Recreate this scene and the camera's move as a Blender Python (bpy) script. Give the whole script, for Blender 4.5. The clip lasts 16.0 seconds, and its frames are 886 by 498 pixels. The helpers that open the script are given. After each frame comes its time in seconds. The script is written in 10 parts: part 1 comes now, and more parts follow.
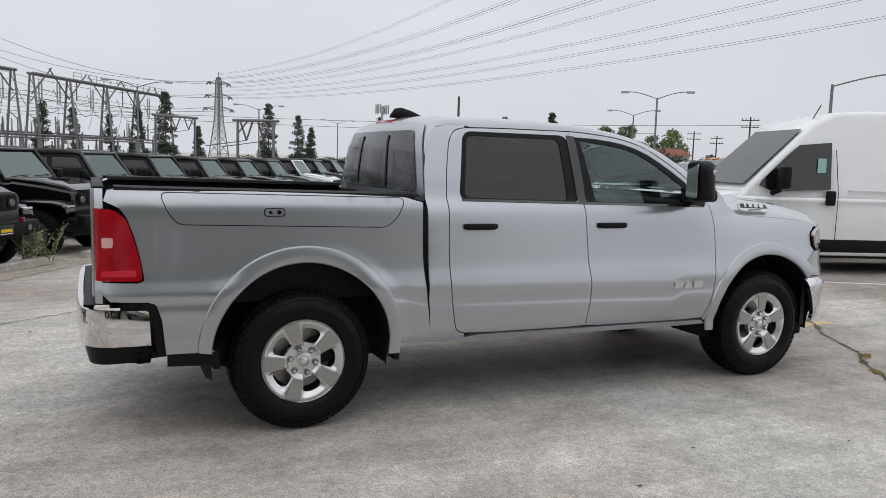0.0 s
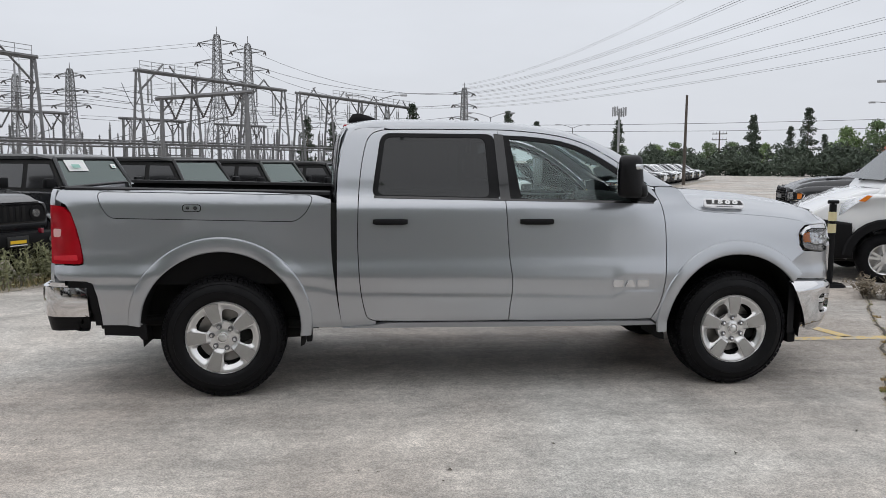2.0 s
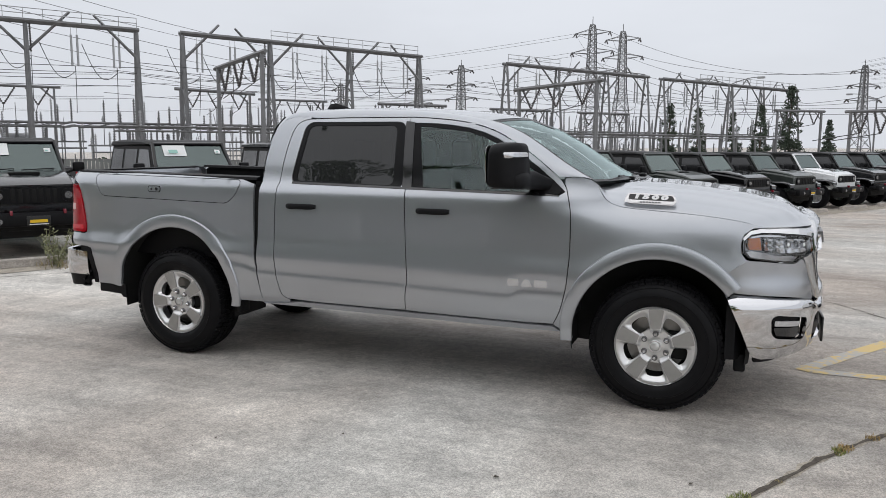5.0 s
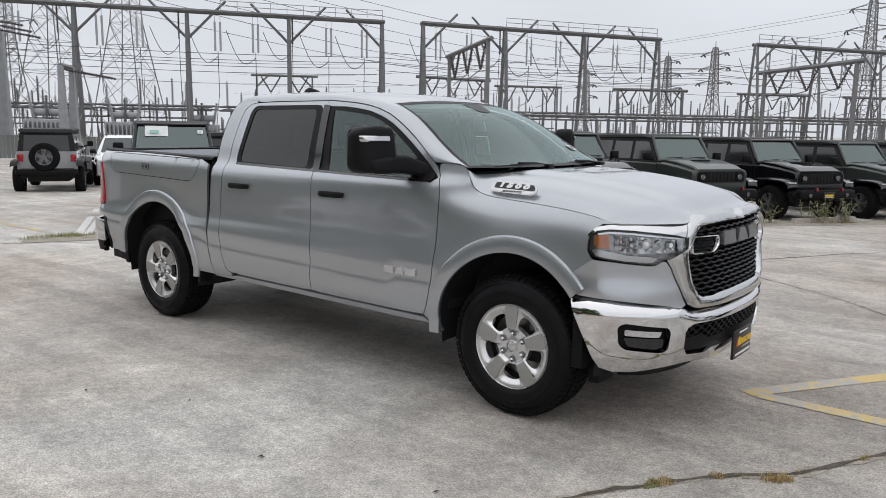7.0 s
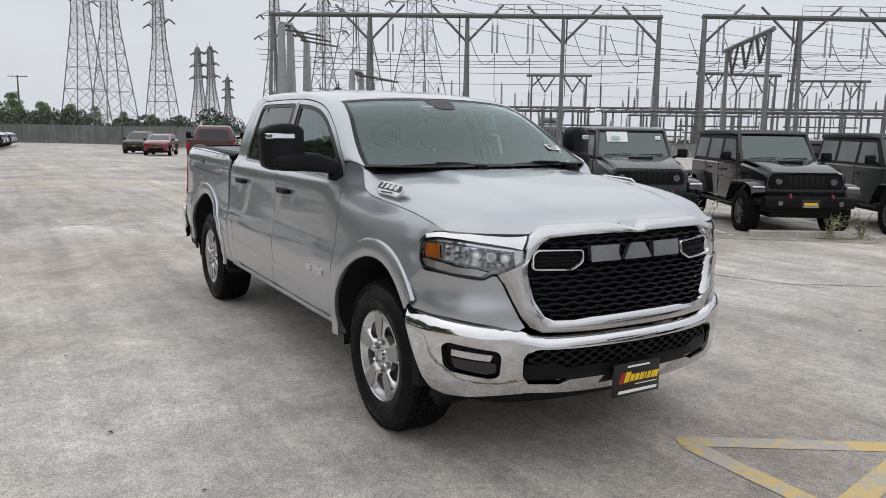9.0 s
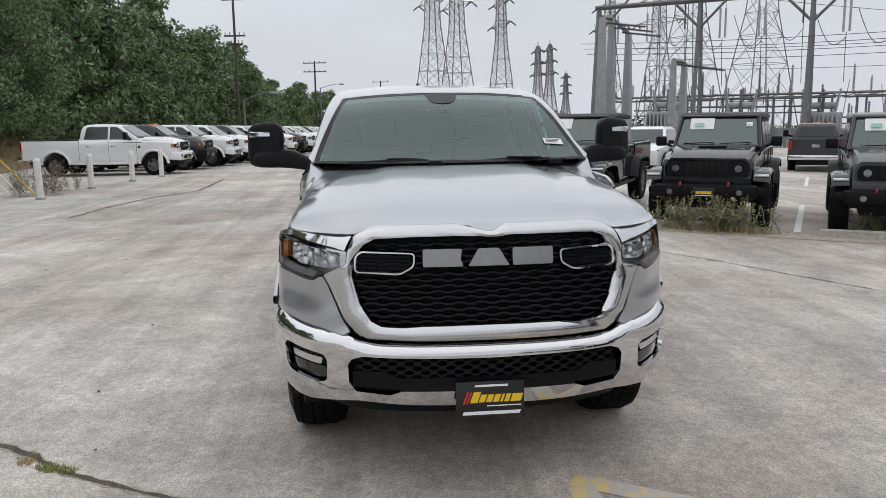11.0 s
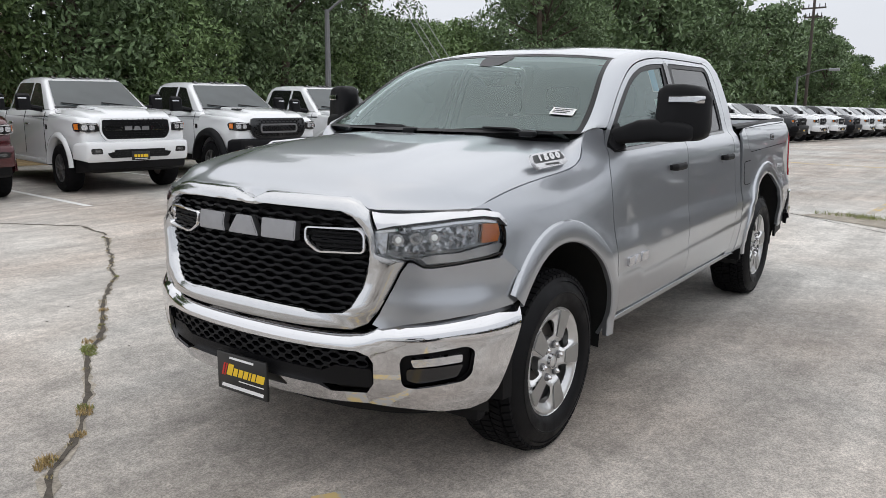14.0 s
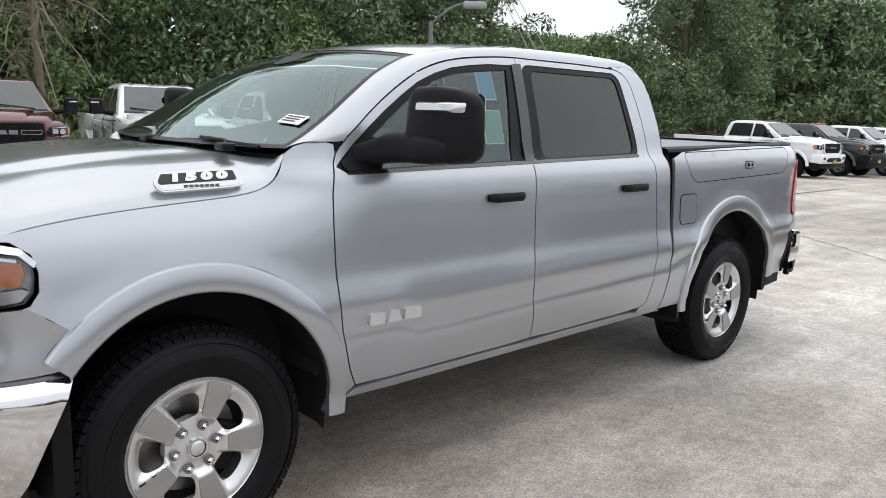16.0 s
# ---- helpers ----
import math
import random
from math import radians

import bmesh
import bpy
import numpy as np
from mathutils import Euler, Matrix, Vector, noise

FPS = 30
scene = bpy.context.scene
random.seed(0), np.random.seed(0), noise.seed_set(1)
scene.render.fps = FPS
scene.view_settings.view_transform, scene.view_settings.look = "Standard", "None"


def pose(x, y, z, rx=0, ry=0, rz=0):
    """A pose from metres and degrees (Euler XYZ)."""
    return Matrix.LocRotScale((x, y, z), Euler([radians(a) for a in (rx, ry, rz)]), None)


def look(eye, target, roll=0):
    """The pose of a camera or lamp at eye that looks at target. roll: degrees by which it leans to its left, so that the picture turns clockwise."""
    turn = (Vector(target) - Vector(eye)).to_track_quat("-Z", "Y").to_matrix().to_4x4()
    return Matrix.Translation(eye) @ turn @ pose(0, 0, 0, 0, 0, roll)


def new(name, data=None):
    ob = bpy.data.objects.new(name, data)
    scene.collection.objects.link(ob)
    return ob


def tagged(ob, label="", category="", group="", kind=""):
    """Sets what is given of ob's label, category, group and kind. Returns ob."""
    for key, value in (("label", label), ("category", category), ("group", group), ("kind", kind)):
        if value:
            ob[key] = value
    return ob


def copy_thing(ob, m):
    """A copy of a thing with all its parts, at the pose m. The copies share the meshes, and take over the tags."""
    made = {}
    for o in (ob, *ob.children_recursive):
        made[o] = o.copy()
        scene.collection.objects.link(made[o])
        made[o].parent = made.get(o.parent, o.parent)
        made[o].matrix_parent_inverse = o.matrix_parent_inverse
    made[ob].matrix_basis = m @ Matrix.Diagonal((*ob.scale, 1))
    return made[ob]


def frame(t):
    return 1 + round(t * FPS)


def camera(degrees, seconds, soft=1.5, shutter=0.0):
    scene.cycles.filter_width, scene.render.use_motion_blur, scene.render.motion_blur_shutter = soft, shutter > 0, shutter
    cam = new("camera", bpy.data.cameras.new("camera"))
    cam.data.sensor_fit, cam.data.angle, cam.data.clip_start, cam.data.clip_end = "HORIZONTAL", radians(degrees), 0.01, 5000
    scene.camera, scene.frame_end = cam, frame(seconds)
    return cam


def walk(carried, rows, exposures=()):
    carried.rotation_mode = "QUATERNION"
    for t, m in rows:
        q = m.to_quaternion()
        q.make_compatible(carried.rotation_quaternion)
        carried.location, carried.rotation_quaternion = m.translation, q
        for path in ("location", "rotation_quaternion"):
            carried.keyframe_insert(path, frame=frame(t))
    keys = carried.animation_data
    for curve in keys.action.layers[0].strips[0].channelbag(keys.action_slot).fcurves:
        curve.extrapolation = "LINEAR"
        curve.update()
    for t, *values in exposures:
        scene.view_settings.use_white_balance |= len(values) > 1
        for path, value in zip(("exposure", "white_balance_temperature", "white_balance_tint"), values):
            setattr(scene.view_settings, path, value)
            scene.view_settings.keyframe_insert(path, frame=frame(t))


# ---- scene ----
cam = camera(59.6, 16.0, soft=0.8)
PATH = [
    (0, (-2.968, -5.37, 1.616), (-2.143, -3.563, 1.385), 1.7),
    (0.5, (-2.471, -5.632, 1.611), (-1.795, -3.764, 1.38), 1.6),
    (1, (-1.958, -5.891, 1.604), (-1.435, -3.974, 1.374), 1.3),
    (1.5, (-1.434, -6.1, 1.604), (-1.061, -4.149, 1.375), 0.9),
    (2, (-0.916, -6.27, 1.62), (-0.696, -4.296, 1.39), 0.4),
    (2.5, (-0.392, -6.384, 1.618), (-0.327, -4.398, 1.386), 0.1),
    (3, (0.139, -6.379, 1.632), (0.047, -4.395, 1.395), -0.1),
    (3.5, (0.673, -6.355, 1.644), (0.422, -4.386, 1.401), -0.2),
    (4, (1.208, -6.237, 1.639), (0.802, -4.295, 1.389), -0.0),
    (4.2, (1.425, -6.178, 1.65), (0.956, -4.25, 1.395), -0.0),
    (6.3, (3.584, -5.067, 1.619), (2.527, -3.395, 1.323), 0.8),
    (6.5, (3.779, -4.948, 1.635), (2.67, -3.312, 1.331), 0.7),
    (7, (4.256, -4.603, 1.645), (3.02, -3.062, 1.338), 0.8),
    (7.5, (4.668, -4.195, 1.651), (3.304, -2.765, 1.343), 0.9),
    (8, (5.039, -3.751, 1.649), (3.553, -2.448, 1.34), 1.0),
    (8.5, (5.337, -3.268, 1.647), (3.737, -2.109, 1.334), 1.1),
    (8.7, (5.435, -3.06, 1.664), (3.793, -1.962, 1.349), 1.0),
    (10.8, (6.107, -0.758, 1.662), (4.157, -0.465, 1.33), -0.8),
    (11, (6.123, -0.54, 1.667), (4.161, -0.34, 1.334), -0.8),
    (11.5, (6.126, 0.015, 1.658), (4.155, -0.032, 1.322), -0.6),
    (12, (6.041, 0.556, 1.645), (4.093, 0.258, 1.299), -0.3),
    (12.5, (5.894, 1.091, 1.623), (4.001, 0.553, 1.264), 0.2),
    (13, (5.627, 1.579, 1.601), (3.815, 0.816, 1.229), 0.3),
    (13.5, (5.279, 2.04, 1.578), (3.568, 1.076, 1.199), 0.4),
    (14, (4.902, 2.476, 1.573), (3.298, 1.344, 1.193), 0.4),
    (14.5, (4.474, 2.843, 1.577), (2.967, 1.582, 1.202), 0.5),
    (15, (4.008, 3.167, 1.586), (2.583, 1.814, 1.215), 0.8),
    (15.5, (3.49, 3.322, 1.583), (2.115, 1.915, 1.219), 1.4),
    (16, (2.944, 3.331, 1.562), (1.599, 1.891, 1.214), 1.8),
]
walk(cam, [(t, look(eye, target, roll)) for t, eye, target, roll in PATH], exposures=[(0, 0.27), (1.5, 0.30), (3.5, 0.34), (7, 0.36), (11, 0.28), (13.5, 0.44), (14.5, 0.58), (16, 0.82)])

# ---- sky and light ----
world = bpy.data.worlds.new("overcast_sky")
scene.world = world
world.use_nodes = True
wn, wl = world.node_tree.nodes, world.node_tree.links
wn.clear()


def wnode(kind, **vals):
    n = wn.new(kind)
    for k, v in vals.items():
        n.inputs[k].default_value = v
    return n


SUN_EL, SUN_ROT = radians(66), radians(200)
sky = wn.new("ShaderNodeTexSky")
sky.sky_type, sky.sun_disc = "NISHITA", False
sky.sun_elevation, sky.sun_rotation, sky.dust_density, sky.air_density = SUN_EL, SUN_ROT, 4.0, 1.5
coord = wn.new("ShaderNodeTexCoord")
sep = wn.new("ShaderNodeSeparateXYZ")
wl.new(coord.outputs["Generated"], sep.inputs[0])
ramp = wn.new("ShaderNodeValToRGB")
for pos, col in ((0.0, (0.535, 0.556, 0.600)), (0.12, (0.535, 0.556, 0.602)), (0.34, (0.590, 0.606, 0.645)), (0.65, (0.69, 0.704, 0.738))):
    el = ramp.color_ramp.elements[0] if pos == 0 else ramp.color_ramp.elements.new(pos)
    el.position, el.color = pos, (*col, 1)
last = ramp.color_ramp.elements[-1]
last.position, last.color = 1.0, (0.77, 0.784, 0.815, 1)
wl.new(sep.outputs["Z"], ramp.inputs[0])
stretch = wn.new("ShaderNodeMapping")
stretch.inputs["Scale"].default_value = (1.0, 1.0, 3.5)
wl.new(coord.outputs["Generated"], stretch.inputs[0])
clouds = wnode("ShaderNodeTexNoise", Scale=1.7, Detail=5.0, Roughness=0.55)
wl.new(stretch.outputs[0], clouds.inputs["Vector"])
cloud_range = wnode("ShaderNodeMapRange", **{"From Min": 0.3, "From Max": 0.7, "To Min": 0.93, "To Max": 1.06})
wl.new(clouds.outputs["Fac"], cloud_range.inputs[0])
veil = wn.new("ShaderNodeVectorMath")
veil.operation = "SCALE"
wl.new(ramp.outputs[0], veil.inputs[0])
wl.new(cloud_range.outputs[0], veil.inputs["Scale"])
behind = wn.new("ShaderNodeVectorMath")
behind.operation = "SCALE"
behind.inputs["Scale"].default_value = 0.006
wl.new(sky.outputs[0], behind.inputs[0])
both = wn.new("ShaderNodeVectorMath")
both.operation = "ADD"
wl.new(veil.outputs[0], both.inputs[0])
wl.new(behind.outputs[0], both.inputs[1])
back = wnode("ShaderNodeBackground", Strength=1.0)
wl.new(both.outputs[0], back.inputs["Color"])
world_out = wn.new("ShaderNodeOutputWorld")
wl.new(back.outputs[0], world_out.inputs[0])

sun_data = bpy.data.lights.new("sun", "SUN")
sun_data.energy, sun_data.angle, sun_data.color = 0.5, radians(165), (1.0, 0.985, 0.965)
sun = new("sun", sun_data)
sun.matrix_world = look((0, 0, 60), (0 - 60 * math.cos(SUN_EL) * math.sin(SUN_ROT), -60 * math.cos(SUN_EL) * math.cos(SUN_ROT), 60 - 60 * math.sin(SUN_EL)))


# ---- materials ----
def material(name, base, rough=0.5, metal=0.0, vary=0.0, vary_scale=3.0, fine=0.0, fine_scale=60.0, bump=0.0, bump_scale=80.0,
             coat=0.0, coat_rough=0.05, spec=0.5, emit=None, rough_vary=0.0, by_object=0.0, by_island=0.0, flakes=0.0):
    m = bpy.data.materials.new(name)
    m.use_nodes = True
    nt = m.node_tree
    b = nt.nodes["Principled BSDF"]
    b.inputs["Base Color"].default_value = (*base, 1)
    b.inputs["Roughness"].default_value = rough
    b.inputs["Metallic"].default_value = metal
    b.inputs["Specular IOR Level"].default_value = spec
    b.inputs["Coat Weight"].default_value = coat
    b.inputs["Coat Roughness"].default_value = coat_rough
    if emit:
        b.inputs["Emission Color"].default_value = (*emit[:3], 1)
        b.inputs["Emission Strength"].default_value = emit[3]
    if not (vary or fine or bump or rough_vary or by_object or by_island):
        return m
    tc = nt.nodes.new("ShaderNodeTexCoord")

    def noise_node(scale, detail=4.0):
        n = nt.nodes.new("ShaderNodeTexNoise")
        n.inputs["Scale"].default_value, n.inputs["Detail"].default_value = scale, detail
        nt.links.new(tc.outputs["Object"], n.inputs["Vector"])
        return n.outputs["Fac"]

    def spread(fac, low, high, lo_in=0.3, hi_in=0.7):
        r = nt.nodes.new("ShaderNodeMapRange")
        for k, v in (("From Min", lo_in), ("From Max", hi_in), ("To Min", low), ("To Max", high)):
            r.inputs[k].default_value = v
        nt.links.new(fac, r.inputs[0])
        return r.outputs[0]

    def times(a, bb):
        k = nt.nodes.new("ShaderNodeMath")
        k.operation = "MULTIPLY"
        nt.links.new(a, k.inputs[0])
        nt.links.new(bb, k.inputs[1])
        return k.outputs[0]

    facs = []
    if vary:
        facs.append(spread(noise_node(vary_scale), 1 - vary, 1 + vary))
    if fine:
        facs.append(spread(noise_node(fine_scale, 6.0), 1 - fine, 1 + fine))
    if by_object:
        info = nt.nodes.new("ShaderNodeObjectInfo")
        facs.append(spread(info.outputs["Random"], 1 - by_object, 1 + by_object, 0, 1))
    if by_island:
        geo = nt.nodes.new("ShaderNodeNewGeometry")
        facs.append(spread(geo.outputs["Random Per Island"], 1 - by_island, 1 + by_island, 0, 1))
    if facs:
        out = facs[0]
        for fnext in facs[1:]:
            out = times(out, fnext)
        sc = nt.nodes.new("ShaderNodeVectorMath")
        sc.operation = "SCALE"
        sc.inputs[0].default_value = base
        nt.links.new(out, sc.inputs["Scale"])
        nt.links.new(sc.outputs[0], b.inputs["Base Color"])
    if rough_vary:
        nt.links.new(spread(noise_node(vary_scale * 1.7), max(0.02, rough - rough_vary), min(1, rough + rough_vary)), b.inputs["Roughness"])
    if bump:
        bn = nt.nodes.new("ShaderNodeBump")
        bn.inputs["Strength"].default_value, bn.inputs["Distance"].default_value = 1.0, bump
        nt.links.new(noise_node(bump_scale, 5.0), bn.inputs["Height"])
        nt.links.new(bn.outputs[0], b.inputs["Normal"])
    return m


def glass(name, tint, gloss=1.0, rough=0.0, ior=1.52, cast=(1.0, 1.0, 1.0), haze_lift=0.0):
    """Thin pane: tinted see-through with a clear reflection."""
    m = bpy.data.materials.new(name)
    m.use_nodes = True
    nt = m.node_tree
    nt.nodes.clear()
    tr = nt.nodes.new("ShaderNodeBsdfTransparent")
    tr.inputs[0].default_value = (*tint, 1)
    gl = nt.nodes.new("ShaderNodeBsdfGlossy")
    gl.inputs["Color"].default_value = (gloss * cast[0], gloss * cast[1], gloss * cast[2], 1)
    gl.inputs["Roughness"].default_value = rough
    fr = nt.nodes.new("ShaderNodeFresnel")
    fr.inputs["IOR"].default_value = ior
    mx = nt.nodes.new("ShaderNodeMixShader")
    nt.links.new(fr.outputs[0], mx.inputs[0])
    base = tr
    # Flat grey added as haze, lifting the dark patches in the reflection.
    if haze_lift:
        df = nt.nodes.new("ShaderNodeBsdfDiffuse")
        df.inputs["Color"].default_value = (haze_lift, haze_lift * 1.04, haze_lift * 1.08, 1)
        base = nt.nodes.new("ShaderNodeAddShader")
        nt.links.new(tr.outputs[0], base.inputs[0])
        nt.links.new(df.outputs[0], base.inputs[1])
    nt.links.new(base.outputs[0], mx.inputs[1])
    nt.links.new(gl.outputs[0], mx.inputs[2])
    o = nt.nodes.new("ShaderNodeOutputMaterial")
    nt.links.new(mx.outputs[0], o.inputs[0])
    return m


SILVER = material("silver_paint", (0.425, 0.443, 0.472), 0.30, 0.80, vary=0.015, vary_scale=1.2, fine=0.05, fine_scale=900, coat=1.0, coat_rough=0.02)
CHROME = material("chrome", (0.70, 0.70, 0.71), 0.06, 1.0, rough_vary=0.03, vary_scale=5)
ALLOY = material("alloy", (0.72, 0.72, 0.72), 0.30, 0.85, vary=0.05, vary_scale=14)
ALLOY_DARK = material("alloy_shade", (0.20, 0.20, 0.205), 0.42, 0.8, vary=0.08, vary_scale=20)
BLACK_PLASTIC = material("black_plastic", (0.006, 0.006, 0.007), 0.50, spec=0.16, vary=0.15, vary_scale=6, bump=0.0004, bump_scale=500)
GLOSS_BLACK = material("gloss_black", (0.010, 0.010, 0.011), 0.16, vary=0.1, vary_scale=6, coat=0.5)
TRIM_BLACK = material("trim_black", (0.006, 0.006, 0.007), 0.34, spec=0.18, vary=0.1, vary_scale=8)
# Dark joints, and the shade inside openings put into a near-black colour.
GAP = material("gap_shade_black", (0.004, 0.004, 0.004), 0.9)
UNDER = material("underbody", (0.007, 0.007, 0.007), 0.85, vary=0.3, vary_scale=7)
RUBBER = material("tyre_rubber", (0.006, 0.006, 0.007), 0.7, spec=0.12, vary=0.2, vary_scale=9, fine=0.15, fine_scale=70, bump=0.0006, bump_scale=300, rough_vary=0.12)
RUBBER_SIDE = material("tyre_sidewall", (0.005, 0.005, 0.006), 0.5, spec=0.16, vary=0.2, vary_scale=9, bump=0.0004, bump_scale=200, rough_vary=0.12)
# Machined pads; the reflected ground is put into their darker base colour.
ALLOY_PAD = material("machined_alloy_ground_tone", (0.40, 0.40, 0.395), 0.34, 0.85, vary=0.06, vary_scale=14)
SURROUND = material("satin_chrome", (0.58, 0.585, 0.595), 0.14, 1.0, vary=0.04, vary_scale=6)
EMBLEM = material("satin_emblem", (0.30, 0.30, 0.31), 0.32, 0.9, vary=0.05, vary_scale=30)
BADGE_SILVER = material("badge_silver", (0.62, 0.62, 0.63), 0.25, 0.7, vary=0.03, vary_scale=30)
LAMP_DARK = material("smoked_reflector", (0.26, 0.265, 0.27), 0.14, 1.0, vary=0.4, vary_scale=30, bump=0.003, bump_scale=50)
GRILLE_BLACK = material("grille_black", (0.004, 0.004, 0.005), 0.30, spec=0.12, vary=0.1, vary_scale=8)
DISC = material("brake_disc", (0.28, 0.27, 0.26), 0.4, 1.0, vary=0.1, vary_scale=20)
RED_LENS = material("red_lens", (0.34, 0.004, 0.012), 0.15, spec=0.3, vary=0.15, vary_scale=9, coat=0.35)
RED_BRIGHT = material("red_reflector", (0.60, 0.025, 0.04), 0.2, coat=0.5, vary=0.1, vary_scale=40)
PINK_LENS = material("reverse_lens", (0.72, 0.42, 0.42), 0.2, coat=1.0)
AMBER = material("amber_lens", (0.72, 0.20, 0.02), 0.15, vary=0.12, vary_scale=40, coat=1.0)
LAMP_CHROME = material("lamp_reflector", (0.68, 0.69, 0.71), 0.14, 0.9, vary=0.12, vary_scale=40, bump=0.003, bump_scale=60)
LAMP_LED = material("lamp_led", (0.75, 0.77, 0.78), 0.2, emit=(1.0, 1.0, 0.97, 0.25))
HEAD_GLASS = glass("headlamp_glass", (0.88, 0.89, 0.90))
CLEAR_GLASS = glass("clear_glass", (0.78, 0.86, 0.84), ior=1.78, cast=(0.86, 1.0, 0.98))
SHIELD_GLASS = glass("windscreen_glass", (0.74, 0.86, 0.84), ior=1.85, cast=(0.84, 1.0, 0.98))
DARK_GLASS = glass("tinted_glass", (0.026, 0.028, 0.030), ior=1.5, haze_lift=0.020)
MID_GLASS = glass("privacy_glass", (0.16, 0.165, 0.17))
SEAT_CLOTH = material("seat_cloth", (0.075, 0.075, 0.08), 0.85, vary=0.15, vary_scale=10, bump=0.001, bump_scale=300)
DASH = material("dash_plastic", (0.028, 0.029, 0.031), 0.6, vary=0.1, vary_scale=8)
HEADLINER = material("headliner", (0.52, 0.52, 0.50), 0.9, vary=0.05)
PAPER = material("white_paper", (0.80, 0.81, 0.80), 0.7, vary=0.03, vary_scale=20)
INK = material("print_ink", (0.05, 0.05, 0.05), 0.7)
PAPER_BLUE = material("blue_print", (0.16, 0.42, 0.62), 0.6)
PAPER_GREEN = material("green_print", (0.28, 0.50, 0.44), 0.6)
SIGN_BLACK = material("plate_black", (0.012, 0.012, 0.012), 0.35, vary=0.1)
SIGN_YELLOW = material("plate_yellow", (0.80, 0.52, 0.02), 0.5)
SIGN_RED = material("plate_red", (0.55, 0.03, 0.02), 0.5)
SIGN_WHITE = material("plate_white", (0.80, 0.80, 0.80), 0.5)


# ---- mesh helpers ----
from mathutils.geometry import delaunay_2d_cdt


def mesh_object(name, verts, faces, mat, parent=None, label="", smooth=35.0):
    me = bpy.data.meshes.new(name)
    me.from_pydata([tuple(v) for v in verts], [], faces)
    me.materials.append(mat)
    if smooth:
        me.shade_smooth()
        me.set_sharp_from_angle(angle=radians(smooth))
    ob = new(name, me)
    if parent is not None:
        ob.parent = parent
    if label:
        ob["label"] = label
    return ob


def part(name, bm, mat, parent, label="", smooth=35.0):
    me = bpy.data.meshes.new(name)
    bm.to_mesh(me)
    bm.free()
    me.materials.append(mat)
    if smooth:
        me.shade_smooth()
        me.set_sharp_from_angle(angle=radians(smooth))
    ob = new(name, me)
    if parent is not None:
        ob.parent = parent
    if label:
        ob["label"] = label
    return ob


def thing(name, label, category, group="", m=None, kind=""):
    ob = new(name)
    ob.empty_display_size = 0.1
    if m is not None:
        ob.matrix_basis = m
    return tagged(ob, label, category, group, kind)


def box_into(bm, lo, hi, bevel=0.0, m=None, segs=2):
    r = bmesh.ops.create_cube(bm, size=1.0)
    vs = r["verts"]
    lo, hi = Vector(lo), Vector(hi)
    for v in vs:
        v.co = Vector(((lo[i] + hi[i]) / 2 + v.co[i] * (hi[i] - lo[i])) for i in range(3))
    if bevel:
        es = list({e for v in vs for e in v.link_edges})
        out = bmesh.ops.bevel(bm, geom=es, offset=bevel, segments=segs, affect="EDGES", profile=0.5)
        vs = list({v for f in out["faces"] for v in f.verts} | {v for v in vs if v.is_valid})
    if m is not None:
        for v in vs:
            v.co = m @ v.co
    return vs


def box(name, lo, hi, mat, parent, bevel=0.0, label="", m=None, segs=2):
    bm = bmesh.new()
    box_into(bm, lo, hi, bevel, m, segs)
    return part(name, bm, mat, parent, label)


def rod_into(bm, a, b, r0, r1=None, sides=8, caps=True):
    a, b = Vector(a), Vector(b)
    r1 = r0 if r1 is None else r1
    q = (b - a).to_track_quat("Z", "Y").to_matrix()
    ra, rb = [], []
    for i in range(sides):
        c, s = math.cos(2 * math.pi * i / sides), math.sin(2 * math.pi * i / sides)
        ra.append(bm.verts.new(a + q @ Vector((c * r0, s * r0, 0))))
        rb.append(bm.verts.new(b + q @ Vector((c * r1, s * r1, 0))))
    for i in range(sides):
        j = (i + 1) % sides
        bm.faces.new((ra[i], ra[j], rb[j], rb[i]))
    if caps:
        bm.faces.new(ra[::-1])
        bm.faces.new(rb)


def rod(name, pts, r, mat, parent, sides=8, label=""):
    bm = bmesh.new()
    for a, b in zip(pts, pts[1:]):
        rod_into(bm, a, b, r, r, sides)
    return part(name, bm, mat, parent, label)


def tube(name, pts, r, mat, parent, sides=8, label=""):
    """One bent tube through the points."""
    bm = bmesh.new()
    tube_into(bm, pts, r, sides)
    return part(name, bm, mat, parent, label)


def tube_into(bm, pts, r, sides=4):
    rings = []
    for i, p in enumerate(pts):
        p = Vector(p)
        d = Vector(pts[min(i + 1, len(pts) - 1)]) - Vector(pts[max(i - 1, 0)])
        q = d.to_track_quat("Z", "Y").to_matrix()
        rings.append([bm.verts.new(p + q @ Vector((r * math.cos(2 * math.pi * k / sides), r * math.sin(2 * math.pi * k / sides), 0))) for k in range(sides)])
    for a, b in zip(rings, rings[1:]):
        for k in range(sides):
            bm.faces.new((a[k], a[(k + 1) % sides], b[(k + 1) % sides], b[k]))


